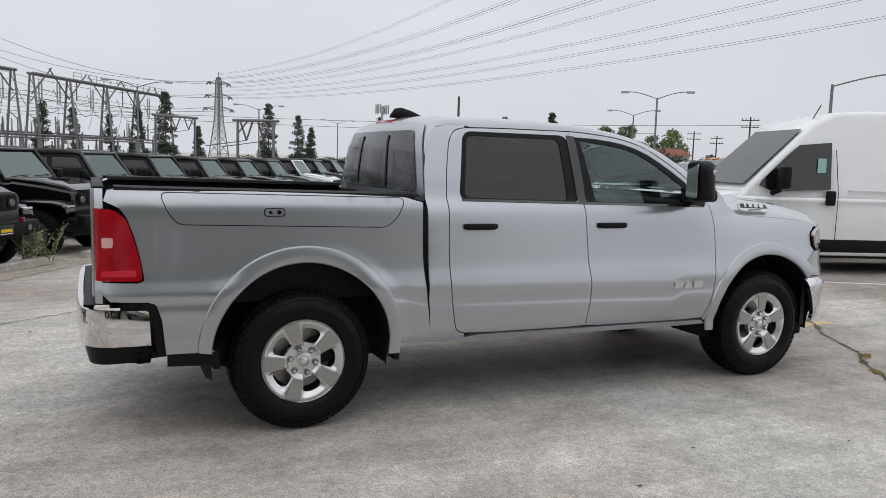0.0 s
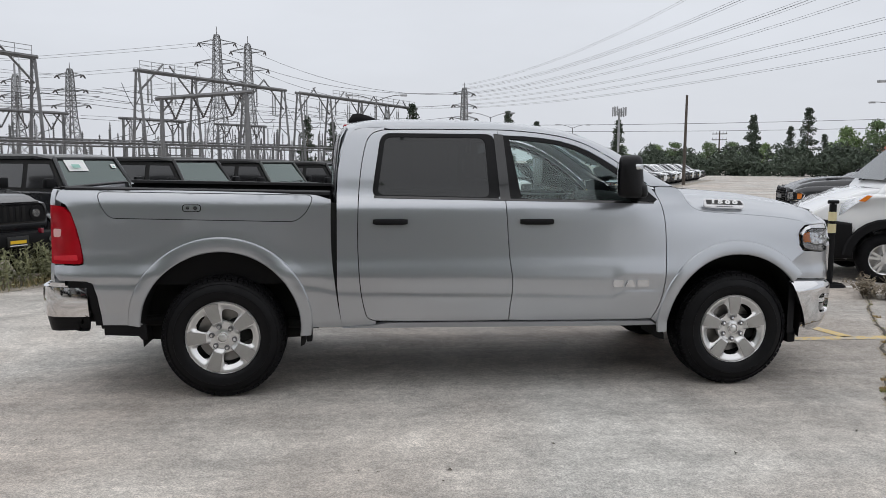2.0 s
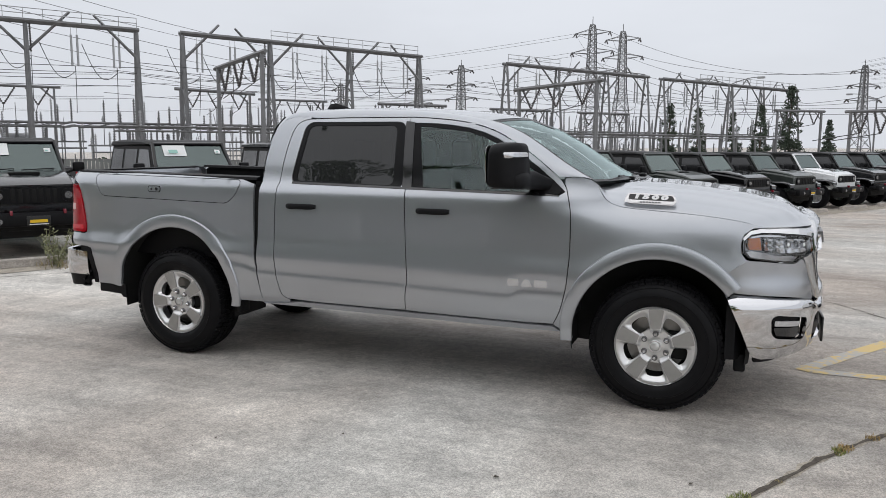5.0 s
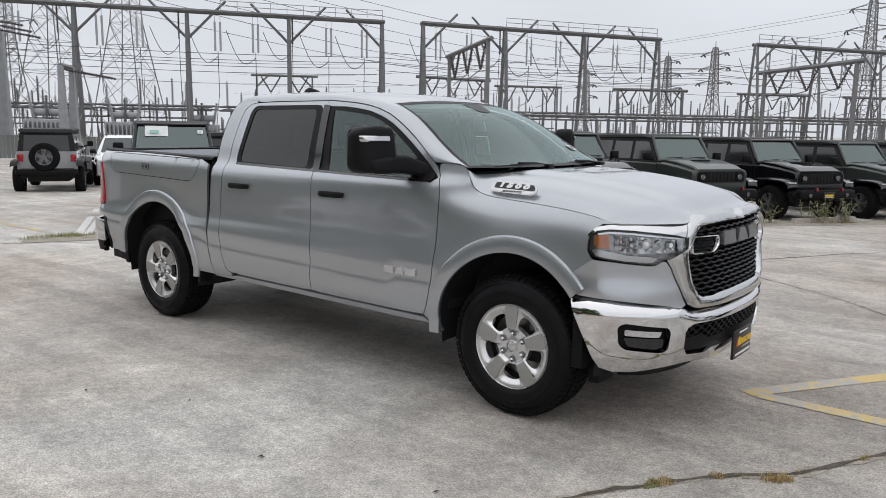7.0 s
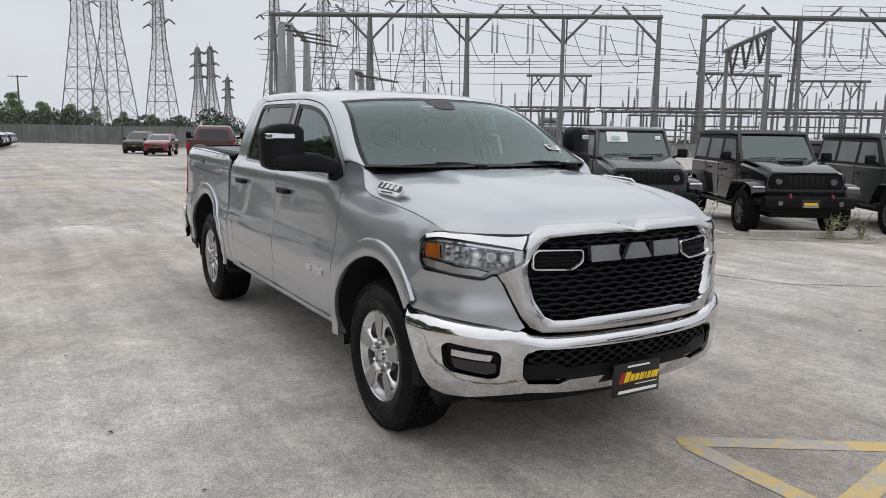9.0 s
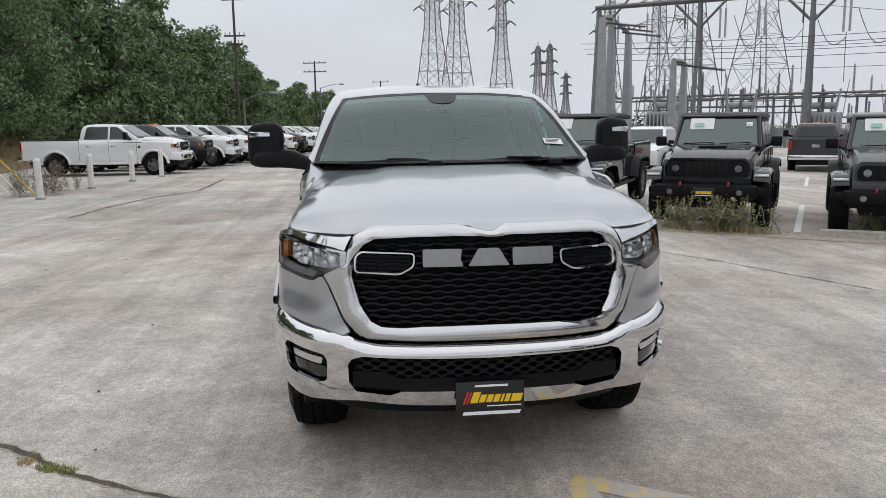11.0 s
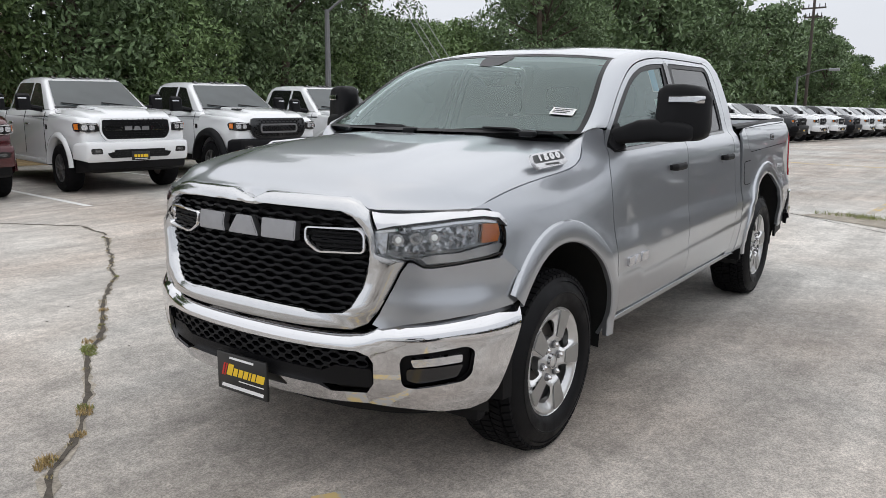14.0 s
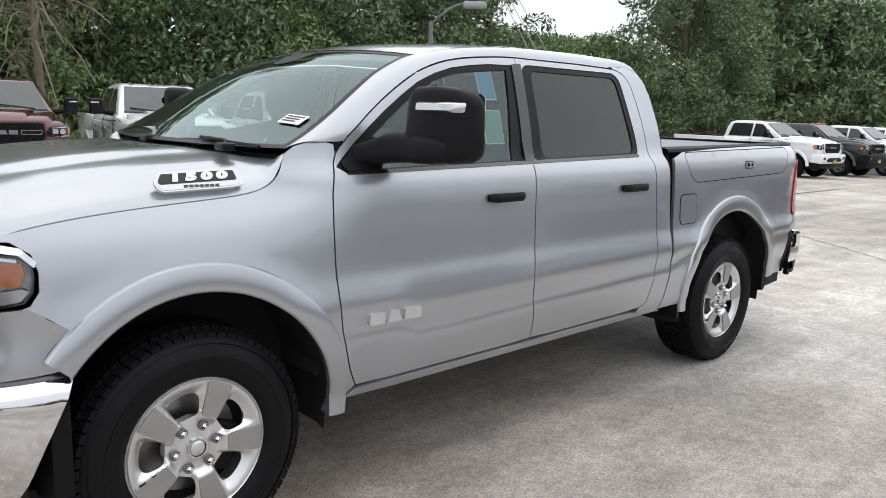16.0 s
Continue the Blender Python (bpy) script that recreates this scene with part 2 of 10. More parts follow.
def table(xs, ys):
    """A smooth curve through points: returns f(x)."""
    xs, ys = np.array(xs, float), np.array(ys, float)
    if xs[0] > xs[-1]:
        xs, ys = xs[::-1], ys[::-1]
    d = np.diff(ys) / np.diff(xs)
    s = np.zeros(len(xs))
    s[1:-1] = np.where(d[1:] * d[:-1] > 0, 2 * d[1:] * d[:-1] / np.where(d[1:] + d[:-1] == 0, 1, d[1:] + d[:-1]), 0)
    s[0], s[-1] = d[0], d[-1]
    gx = np.unique(np.concatenate([np.linspace(a, b, 14) for a, b in zip(xs, xs[1:])]))
    k = np.clip(np.searchsorted(xs, gx, side="right") - 1, 0, len(xs) - 2)
    h = xs[k + 1] - xs[k]
    t = (gx - xs[k]) / h
    gy = ((2 * t**3 - 3 * t**2 + 1) * ys[k] + (t**3 - 2 * t**2 + t) * h * s[k] + (3 * t**2 - 2 * t**3) * ys[k + 1] + (t**3 - t**2) * h * s[k + 1])
    return lambda x: float(np.interp(x, gx, gy))


def step01(a, b, x):
    t = min(1.0, max(0.0, (x - a) / (b - a)))
    return t * t * (3 - 2 * t)


def curve_through(pts, n=6, closed=False):
    """Catmull-Rom points through a 2D or 3D list."""
    p = [np.array(q, float) for q in pts]
    k = len(p)
    out = []
    for i in range(k if closed else k - 1):
        p0, p1 = p[(i - 1) % k] if closed or i else p[0], p[i]
        p2 = p[(i + 1) % k]
        p3 = p[(i + 2) % k] if closed or i + 2 < k else p[-1]
        for j in range(n):
            t = j / n
            out.append(0.5 * (2 * p1 + (p2 - p0) * t + (2 * p0 - 5 * p1 + 4 * p2 - p3) * t * t + (3 * p1 - p0 - 3 * p2 + p3) * t**3))
    if not closed:
        out.append(p[-1])
    return [tuple(q) for q in out]


def rounded(pts, r=0.02, n=4):
    """A polygon with rounded corners."""
    out = []
    k = len(pts)
    for i in range(k):
        a, b, c = (np.array(pts[(i + d) % k], float) for d in (-1, 0, 1))
        u, v = a - b, c - b
        rr = min(r, np.linalg.norm(u) * 0.45, np.linalg.norm(v) * 0.45)
        u, v = b + u / np.linalg.norm(u) * rr, b + v / np.linalg.norm(v) * rr
        for j in range(n + 1):
            t = j / n
            out.append(tuple((1 - t) ** 2 * u + 2 * t * (1 - t) * b + t * t * v))
    return out


def resample(poly, step):
    out = []
    k = len(poly)
    for i in range(k):
        a, b = np.array(poly[i], float), np.array(poly[(i + 1) % k], float)
        n = max(1, int(math.ceil(np.linalg.norm(b - a) / step)))
        out += [tuple(a + (b - a) * j / n) for j in range(n)]
    clean = []
    for q in out:
        if not clean or math.dist(q, clean[-1]) > 1e-4:
            clean.append(q)
    if math.dist(clean[0], clean[-1]) < 1e-4:
        clean.pop()
    return clean


def area2(poly):
    p = np.array(poly)
    return 0.5 * float(np.sum(p[:, 0] * np.roll(p[:, 1], -1) - np.roll(p[:, 0], -1) * p[:, 1]))


def inset(poly, d):
    """The polygon drawn in by d."""
    p = np.array(poly, float)
    sg = 1 if area2(poly) > 0 else -1
    e = np.roll(p, -1, 0) - p
    e /= np.maximum(np.linalg.norm(e, axis=1, keepdims=True), 1e-9)
    nrm = sg * np.stack([-e[:, 1], e[:, 0]], 1)
    v = nrm + np.roll(nrm, 1, 0)
    v /= np.maximum(np.linalg.norm(v, axis=1, keepdims=True), 0.35)
    return [tuple(q) for q in p + v * d]


def inside(pts, poly):
    pts, poly = np.array(pts, float), np.array(poly, float)
    r = np.zeros(len(pts), bool)
    for (x1, y1), (x2, y2) in zip(poly, np.roll(poly, -1, 0)):
        c = (y1 > pts[:, 1]) != (y2 > pts[:, 1])
        if y1 != y2:
            r ^= c & (pts[:, 0] < (x2 - x1) * (pts[:, 1] - y1) / (y2 - y1) + x1)
    return r


def near(pts, poly):
    pts, poly = np.array(pts, float), np.array(poly, float)
    best = np.full(len(pts), 1e9)
    for a, b in zip(poly, np.roll(poly, -1, 0)):
        ab = b - a
        t = np.clip(((pts - a) @ ab) / max(ab @ ab, 1e-12), 0, 1)
        best = np.minimum(best, np.linalg.norm(pts - (a + t[:, None] * ab), axis=1))
    return best


def panel(name, outline, mapping, mat, parent, out=(0, 0, 1), holes=(), step=0.04, flange=0.015, gap=0.0, label="", extra=(), smooth=35.0):
    """A sheet with a drawn outline and holes, laid on a curved surface, with its edges turned in."""
    loops = [resample(inset(outline, gap) if gap else outline, step)]
    loops += [resample(inset(h, -gap) if gap else h, step) for h in holes]
    lo, hi = np.min(loops[0], 0), np.max(loops[0], 0)
    gx, gy = np.arange(lo[0] + step / 2, hi[0], step), np.arange(lo[1] + step / 2, hi[1], step * 0.87)
    grid = np.array([(x + (step / 2 if j % 2 else 0), y) for j, y in enumerate(gy) for x in gx]).reshape(-1, 2)
    if len(extra):
        grid = np.concatenate([grid, np.array(extra)])
    if len(grid):
        keep = inside(grid, loops[0])
        for h in loops[1:]:
            keep &= ~inside(grid, h)
        for lp in loops:
            keep &= near(grid, lp) > step * 0.45
        grid = grid[keep]
    pts, edges = [], []
    for lp in loops:
        k = len(pts)
        pts += lp
        edges += [(k + i, k + (i + 1) % len(lp)) for i in range(len(lp))]
    pts += [tuple(q) for q in grid]
    v2, _, tris, *_ = delaunay_2d_cdt([Vector(q) for q in pts], edges, [], 0, 1e-6)
    v2 = np.array([tuple(v) for v in v2])
    tris = [t for t in tris if len(t) == 3]
    cen = np.array([v2[list(t)].mean(0) for t in tris])
    keep = inside(cen, loops[0])
    for h in loops[1:]:
        keep &= ~inside(cen, h)
    tris = [t for t, k in zip(tris, keep) if k]
    out = Vector(out)
    V, N = [], []
    eps = 0.004
    for u, v in v2:
        p = Vector(mapping(u, v))
        n = (Vector(mapping(u + eps, v)) - p).cross(Vector(mapping(u, v + eps)) - p)
        if n.length < 1e-12:
            n = out.copy()
        n.normalize()
        V.append(p)
        N.append(n if n.dot(out) >= 0 else -n)
    faces, count = [], {}
    for a, b, c in tris:
        n = (V[b] - V[a]).cross(V[c] - V[a])
        f = (a, b, c) if n.dot(N[a] + N[b] + N[c]) >= 0 else (a, c, b)
        faces.append(f)
        for e in ((f[0], f[1]), (f[1], f[2]), (f[2], f[0])):
            count[e] = 1
    if flange:
        rim = {}
        for a, b in [e for e in count if (e[1], e[0]) not in count]:
            for k in (a, b):
                if k not in rim:
                    rim[k] = len(V)
                    V.append(V[k] - N[k] * flange)
            faces.append((b, a, rim[a], rim[b]))
    return mesh_object(name, V, faces, mat, parent, label, smooth)


def loft(name, rows, mat, parent, closed=False, caps=False, flip=False, label="", smooth=35.0):
    """A skin over rows of equally many points; closed: each row is a ring."""
    n = len(rows[0])
    verts = [p for r in rows for p in r]
    faces = []
    for i in range(len(rows) - 1):
        for j in range(n if closed else n - 1):
            a, b = i * n + j, i * n + (j + 1) % n
            f = (a, b, b + n, a + n)
            faces.append(f[::-1] if flip else f)
    if caps:
        faces.append(tuple(range(n))[::1 if flip else -1])
        k = (len(rows) - 1) * n
        faces.append(tuple(range(k, k + n))[::-1 if flip else 1])
    return mesh_object(name, verts, faces, mat, parent, label, smooth)


def lathe(name, profile, mat, parent, sides=48, label="", smooth=35.0, ring=True):
    """Turn (radius, along) points about the y axis."""
    rows = []
    for r, y in profile:
        rows.append([(r * math.cos(2 * math.pi * i / sides), y, r * math.sin(2 * math.pi * i / sides)) for i in range(sides)])
    return loft(name, rows, mat, parent, closed=True, label=label, smooth=smooth)

# ---- ground ----
def ground_z(x, y):
    far = 0.014 * min(x + 3.0, 0.0) - 0.024 * min(max(y - 3.0, 0.0), 16.0) - 0.006 * max(-y - 4.0, 0.0)
    return -0.026 + far


def foot_z(x, y):
    """Foot of the far structures, which stand in lower land beyond the lot."""
    return ground_z(x, y) - 0.024 * max(y - 19.0, 0.0)


def concrete():
    m = bpy.data.materials.new("worn_concrete")
    m.use_nodes = True
    nt = m.node_tree
    b = nt.nodes["Principled BSDF"]
    tc = nt.nodes.new("ShaderNodeTexCoord")

    def noise_out(scale, detail, rough=0.55, distort=0.0):
        n = nt.nodes.new("ShaderNodeTexNoise")
        for k, v in (("Scale", scale), ("Detail", detail), ("Roughness", rough), ("Distortion", distort)):
            n.inputs[k].default_value = v
        nt.links.new(tc.outputs["Object"], n.inputs["Vector"])
        return n.outputs["Fac"]

    def ranged(fac, a, b2, lo, hi):
        r = nt.nodes.new("ShaderNodeMapRange")
        for k, v in (("From Min", a), ("From Max", b2), ("To Min", lo), ("To Max", hi)):
            r.inputs[k].default_value = v
        nt.links.new(fac, r.inputs[0])
        return r.outputs[0]

    def mul(p, q):
        k = nt.nodes.new("ShaderNodeMath")
        k.operation = "MULTIPLY"
        nt.links.new(p, k.inputs[0])
        nt.links.new(q, k.inputs[1])
        return k.outputs[0]

    tone = mul(ranged(noise_out(0.13, 4, 0.6, 0.9), 0.36, 0.64, 0.80, 1.12), ranged(noise_out(0.62, 7, 0.7, 1.6), 0.36, 0.64, 0.80, 1.12))
    tone = mul(tone, ranged(noise_out(3.4, 6, 0.72, 0.6), 0.36, 0.64, 0.86, 1.10))
    grit = mul(ranged(noise_out(80.0, 3, 0.8), 0.40, 0.60, 0.72, 1.26), ranged(noise_out(24.0, 4, 0.7), 0.38, 0.62, 0.84, 1.14))
    tone = mul(tone, grit)
    for turn, scale, low, high in ((32, (0.10, 1.5, 1), 0.86, 1.06), (-24, (0.16, 2.6, 1), 0.90, 1.05), (78, (0.12, 3.4, 1), 0.93, 1.04)):
        mp = nt.nodes.new("ShaderNodeMapping")
        mp.inputs["Rotation"].default_value = (0, 0, radians(turn))
        mp.inputs["Scale"].default_value = scale
        nt.links.new(tc.outputs["Object"], mp.inputs[0])
        sweep = nt.nodes.new("ShaderNodeTexNoise")
        for k, v in (("Scale", 1.0), ("Detail", 5.0), ("Roughness", 0.6), ("Distortion", 0.8)):
            sweep.inputs[k].default_value = v
        nt.links.new(mp.outputs[0], sweep.inputs["Vector"])
        tone = mul(tone, ranged(sweep.outputs["Fac"], 0.38, 0.62, low, high))
    spots = nt.nodes.new("ShaderNodeTexVoronoi")
    spots.inputs["Scale"].default_value = 1.1
    nt.links.new(tc.outputs["Object"], spots.inputs["Vector"])
    tone = mul(tone, ranged(spots.outputs["Distance"], 0.015, 0.05, 0.80, 1.0))
    mix = nt.nodes.new("ShaderNodeMix")
    mix.data_type = "RGBA"
    mix.inputs[6].default_value = (0.480, 0.418, 0.364, 1)
    mix.inputs[7].default_value = (0.598, 0.578, 0.540, 1)
    nt.links.new(ranged(noise_out(0.3, 3, 0.5, 0.4), 0.35, 0.65, 0, 1), mix.inputs[0])
    sc = nt.nodes.new("ShaderNodeVectorMath")
    sc.operation = "SCALE"
    nt.links.new(mix.outputs[2], sc.inputs[0])
    nt.links.new(tone, sc.inputs["Scale"])
    nt.links.new(sc.outputs[0], b.inputs["Base Color"])
    nt.links.new(ranged(noise_out(0.55, 5, 0.62, 0.9), 0.32, 0.68, 0.66, 0.85), b.inputs["Roughness"])
    bn = nt.nodes.new("ShaderNodeBump")
    bn.inputs["Strength"].default_value, bn.inputs["Distance"].default_value = 0.8, 0.004
    nt.links.new(noise_out(95.0, 3, 0.8), bn.inputs["Height"])
    nt.links.new(bn.outputs[0], b.inputs["Normal"])
    return m


CONCRETE = concrete()
gx = sorted(set([round(s * v, 2) for s in (-1, 1) for v in np.concatenate([np.arange(0, 8, 1.0), np.arange(8, 60, 4.0), np.geomspace(60, 1500, 14)])] + [-3.0]))
gy = sorted(set([round(s * v, 2) for s in (-1, 1) for v in np.concatenate([np.arange(0, 8, 1.0), np.arange(8, 60, 4.0), np.geomspace(60, 1500, 14)])] + [3.0, 19.0]))
gv = [(x, y, ground_z(x, y)) for y in gy for x in gx]
gf = [(j * len(gx) + i, j * len(gx) + i + 1, (j + 1) * len(gx) + i + 1, (j + 1) * len(gx) + i) for j in range(len(gy) - 1) for i in range(len(gx) - 1)]
ground = tagged(mesh_object("ground", gv, gf, CONCRETE, smooth=20), "weathered grey-brown concrete lot with stains and cracks", "ground", kind="structure")

# ---- the silver pickup ----
AXLE, HUB_Z, TYRE_R = 1.836, 0.395, 0.423
cab_profile = table([0.38, 0.43, 0.47, 0.52, 0.60, 0.655, 0.671, 0.684, 0.70, 0.765, 0.79, 0.86, 0.95, 1.10, 1.22, 1.28, 1.325, 1.36, 1.50, 1.65, 1.79, 1.84, 1.88],
                    [0.910, 0.938, 0.958, 0.977, 0.9915, 0.9980, 0.9972, 0.9946, 0.9948, 0.9995, 1.000, 0.991, 0.974, 0.960, 0.950, 0.941, 0.922, 0.890, 0.850, 0.803, 0.752, 0.725, 0.690])
bed_profile = table([0.38, 0.44, 0.52, 0.60, 0.660, 0.676, 0.690, 0.70, 0.765, 0.85, 0.96, 1.10, 1.22, 1.30, 1.345, 1.385, 1.41],
                    [0.925, 0.950, 0.980, 0.994, 0.9985, 0.9972, 0.9940, 0.9942, 1.000, 0.990, 0.972, 0.963, 0.958, 0.952, 0.940, 0.915, 0.880])
fender_profile = table([0.38, 0.44, 0.52, 0.60, 0.70, 0.80, 0.90, 1.00, 1.08, 1.15, 1.20, 1.235, 1.27, 1.33, 1.40, 1.45],
                       [0.930, 0.950, 0.980, 0.995, 1.000, 0.995, 0.980, 0.962, 0.948, 0.927, 0.903, 0.877, 0.852, 0.84, 0.83, 0.82])
front_taper = table([1.9, 2.1, 2.25, 2.35, 2.46, 2.56, 2.7], [0, 0.001, 0.006, 0.016, 0.042, 0.110, 0.24])
rear_taper = table([-3.03, -2.95, -2.88, -2.78, -2.63, -2.43], [0.16, 0.10, 0.062, 0.030, 0.008, 0.0])


def arch_in(x, z, axle):
    """Radius of the wheel opening in the direction of (x, z), and the distance of the point."""
    dx, dz = x - axle, z - HUB_Z
    up = max(0.0, dz) / max(1e-6, math.hypot(dx, dz))
    if axle < 0:
        return 0.525 + 0.075 * up**0.8, math.hypot(dx, dz)
    return 0.525 + 0.035 * up, math.hypot(dx, dz)


crease_z = table([-2.95, -2.3, -1.33, -1.2, -1.04, -0.5, 0.05, 0.88, 0.99, 1.4], [0.765, 0.760, 0.748, 0.735, 0.702, 0.690, 0.680, 0.660, 0.698, 0.700])


def level(x, z):
    """The height on the profile, moved with the crease low on the side."""
    return z - (crease_z(x) - 0.678) * step01(0.48, 0.60, z) * (1 - step01(0.78, 0.92, z))


def body_y(x, z):
    zc = level(x, z)
    if x < -1.008:
        y = bed_profile(zc) - rear_taper(x)
    else:
        w = step01(1.05, 1.75, x)
        y = cab_profile(zc)
        if w > 0:
            y = y * (1 - w) + fender_profile(z) * w - front_taper(x)
    for axle in (-AXLE, AXLE):
        if abs(x - axle) < 0.9 and z < 1.2:
            r, d = arch_in(x, z, axle)
            y += 0.006 * (1 - step01(0.05, 0.16, d - r)) * step01(0.34, 0.5, z)
    return y


def cab_y(x, z):
    return cab_profile(level(max(x, -1.06), z))


def arch_line(axle, a0, a1, n=28, off=0.0):
    """Points along the wheel opening between two angles in degrees."""
    out = []
    for i in range(n + 1):
        a = radians(a0 + (a1 - a0) * i / n)
        r, _ = arch_in(axle + math.cos(a), HUB_Z + math.sin(a), axle)
        out.append((axle + math.cos(a) * (r + off), HUB_Z + math.sin(a) * (r + off)))
    return out


# plan of the nose: (y, x) at bumper height and at lamp height
nose_low = [(0, 2.83), (0.2, 2.826), (0.4, 2.805), (0.55, 2.765), (0.65, 2.730), (0.75, 2.678), (0.83, 2.612), (0.90, 2.525), (0.955, 2.425), (0.985, 2.32), (0.995, 2.20)]
nose_high = [(0, 2.80), (0.2, 2.796), (0.4, 2.776), (0.58, 2.738), (0.68, 2.692), (0.76, 2.632), (0.83, 2.555), (0.89, 2.465), (0.942, 2.385), (0.963, 2.30), (0.972, 2.18)]


def arc_tables(plan):
    q = np.array(curve_through(plan, 8))
    s = np.concatenate([[0], np.cumsum(np.linalg.norm(np.diff(q, axis=0), axis=1))])
    return s, q


S_LOW, Q_LOW = arc_tables(nose_low)
S_HIGH, Q_HIGH = arc_tables(nose_high)
nose_lean = table([0.20, 0.34, 0.40, 0.46, 0.56, 0.66, 0.70, 0.74, 0.80, 0.95, 1.10, 1.16, 1.21], [-0.16, -0.075, -0.035, -0.012, 0.0, 0.004, 0.002, -0.012, 0.0, 0.002, -0.012, -0.028, -0.060])


def nose(s, z, side=1, push=0.0):
    """A place on the nose: s metres round it from the middle, at height z."""
    a = abs(s)
    w = step01(0.70, 0.90, z)
    yl, xl = np.interp(a, S_LOW, Q_LOW[:, 0]), np.interp(a, S_LOW, Q_LOW[:, 1])
    yh, xh = np.interp(a, S_HIGH, Q_HIGH[:, 0]), np.interp(a, S_HIGH, Q_HIGH[:, 1])
    y, x = yl + (yh - yl) * w, xl + (xh - xl) * w
    t = min(1.0, a / 1.15)
    nx, ny = math.cos(t * t * 1.35), math.sin(t * t * 1.35)
    d = nose_lean(z) + push
    return (x + nx * d, math.copysign(y + ny * d, s) * side, z)


def s_y(y):
    return float(np.interp(y, Q_LOW[:, 0], S_LOW))


def s_x(x):
    return float(np.interp(-x, -Q_LOW[:, 1], S_LOW))


def h_y(y):
    return float(np.interp(y, Q_HIGH[:, 0], S_HIGH))


def h_x(x):
    return float(np.interp(-x, -Q_HIGH[:, 1], S_HIGH))


truck = thing("pickup_truck", "silver metallic crew cab pickup truck with chrome bumpers on concrete", "pickup truck")


def both_sides(name, outline, mat, holes=(), push=0.0, step=0.04, gap=0.003, flange=0.018, label="", sides=(-1, 1), fn=None):
    fn = fn or body_y
    xs = [q[0] for q in outline]
    fine = [(x, crease_z(x) + dz) for x in np.arange(min(xs), max(xs), 0.03) for dz in (-0.040, -0.023, -0.015, -0.007, 0.0, 0.006, 0.014, 0.022, 0.040)]
    for sg in sides:
        panel(name, outline, lambda u, v: (u, sg * (fn(u, v) + push), v), mat, truck, (0, sg, 0), holes, step, flange, gap, label, fine)


# outlines in side view: (x, z)
door_front = [(1.19, 0.487), (1.235, 0.58), (1.272, 0.73), (1.285, 0.88), (1.287, 1.02), (1.28, 1.20), (1.255, 1.32), (1.225, 1.392)]
door_split = [(0.145, 0.495), (0.150, 0.60), (0.163, 0.70), (0.163, 0.80), (0.148, 0.92), (0.138, 1.05), (0.130, 1.18), (0.120, 1.345)]
rear_edge = [(-0.79, 0.503), (-0.845, 0.525), (-0.868, 0.58), (-0.892, 0.70), (-0.906, 0.85), (-0.913, 1.02), (-0.912, 1.20), (-0.905, 1.38), (-0.888, 1.55), (-0.862, 1.69), (-0.835, 1.765), (-0.79, 1.808), (-0.72, 1.825)]
door_top = [(-0.72, 1.825), (-0.4, 1.832), (0.085, 1.832), (0.33, 1.818), (0.53, 1.792), (0.70, 1.745), (0.85, 1.672), (1.0, 1.578), (1.12, 1.488), (1.19, 1.432), (1.225, 1.392)]
dt = table([p[0] for p in door_top], [p[1] for p in door_top])
front_smooth = curve_through(door_front, 5)
split_smooth = curve_through(door_split, 4)
rear_smooth = curve_through(rear_edge, 4)
split_up = [(0.112, 1.50), (0.100, 1.66), (0.085, dt(0.085))]
sill_line = lambda x: 0.497 - 0.0085 * (x + 0.8)

rear_window = rounded([(-0.815, 1.355), (0.095, 1.338), (0.062, 1.800), (-0.745, 1.800)], 0.07, 6)
front_window = [(0.155, 1.337), (1.19, 1.318), (1.232, 1.345)] + [(x, dt(x) - 0.035 - 0.012 * step01(0.5, 1.0, x)) for x in (1.13, 1.05, 0.95, 0.85, 0.75, 0.65, 0.53, 0.40, 0.28)] + [(0.118, 1.793)]
front_window = [(x, min(z, dt(x) - 0.03)) for x, z in front_window]

rear_door = rear_smooth + [(x, dt(x)) for x in (-0.6, -0.4, -0.2, 0.0)] + split_up[::-1] + split_smooth[::-1] + [(x, sill_line(x)) for x in (0.0, -0.2, -0.4, -0.6)]
front_door = split_smooth + split_up + [(x, dt(x)) for x in np.linspace(0.15, 1.2, 22)] + front_smooth[::-1] + [(x, sill_line(x)) for x in (1.0, 0.8, 0.6, 0.4, 0.25)]
both_sides("rear_door", rear_door, SILVER, holes=[rear_window], step=0.018)
both_sides("front_door", front_door, SILVER, holes=[front_window], step=0.018)

cab_corner = [(-1.025, 0.455), (-1.045, 0.60), (-1.058, 0.75), (-1.058, 1.15), (-1.058, 1.38), (-1.05, 1.54), (-1.02, 1.70), (-0.985, 1.78), (-0.93, 1.825), (-0.86, 1.842), (-0.72, 1.842)] + rear_smooth[::-1] + [(-0.79, 0.475), (-0.9, 0.458)]
both_sides("cab_corner_panel", cab_corner, SILVER, step=0.02, fn=cab_y)
sill = [(-1.02, 0.452), (-0.80, 0.475)] + [(x, sill_line(x) - 0.006) for x in (-0.7, -0.4, 0, 0.4, 0.8, 1.19)] + [(1.24, 0.44), (1.0, 0.433), (0.4, 0.438), (-0.4, 0.445), (-0.95, 0.448)]
both_sides("sill_panel", sill, SILVER, push=0.011, flange=0.03)

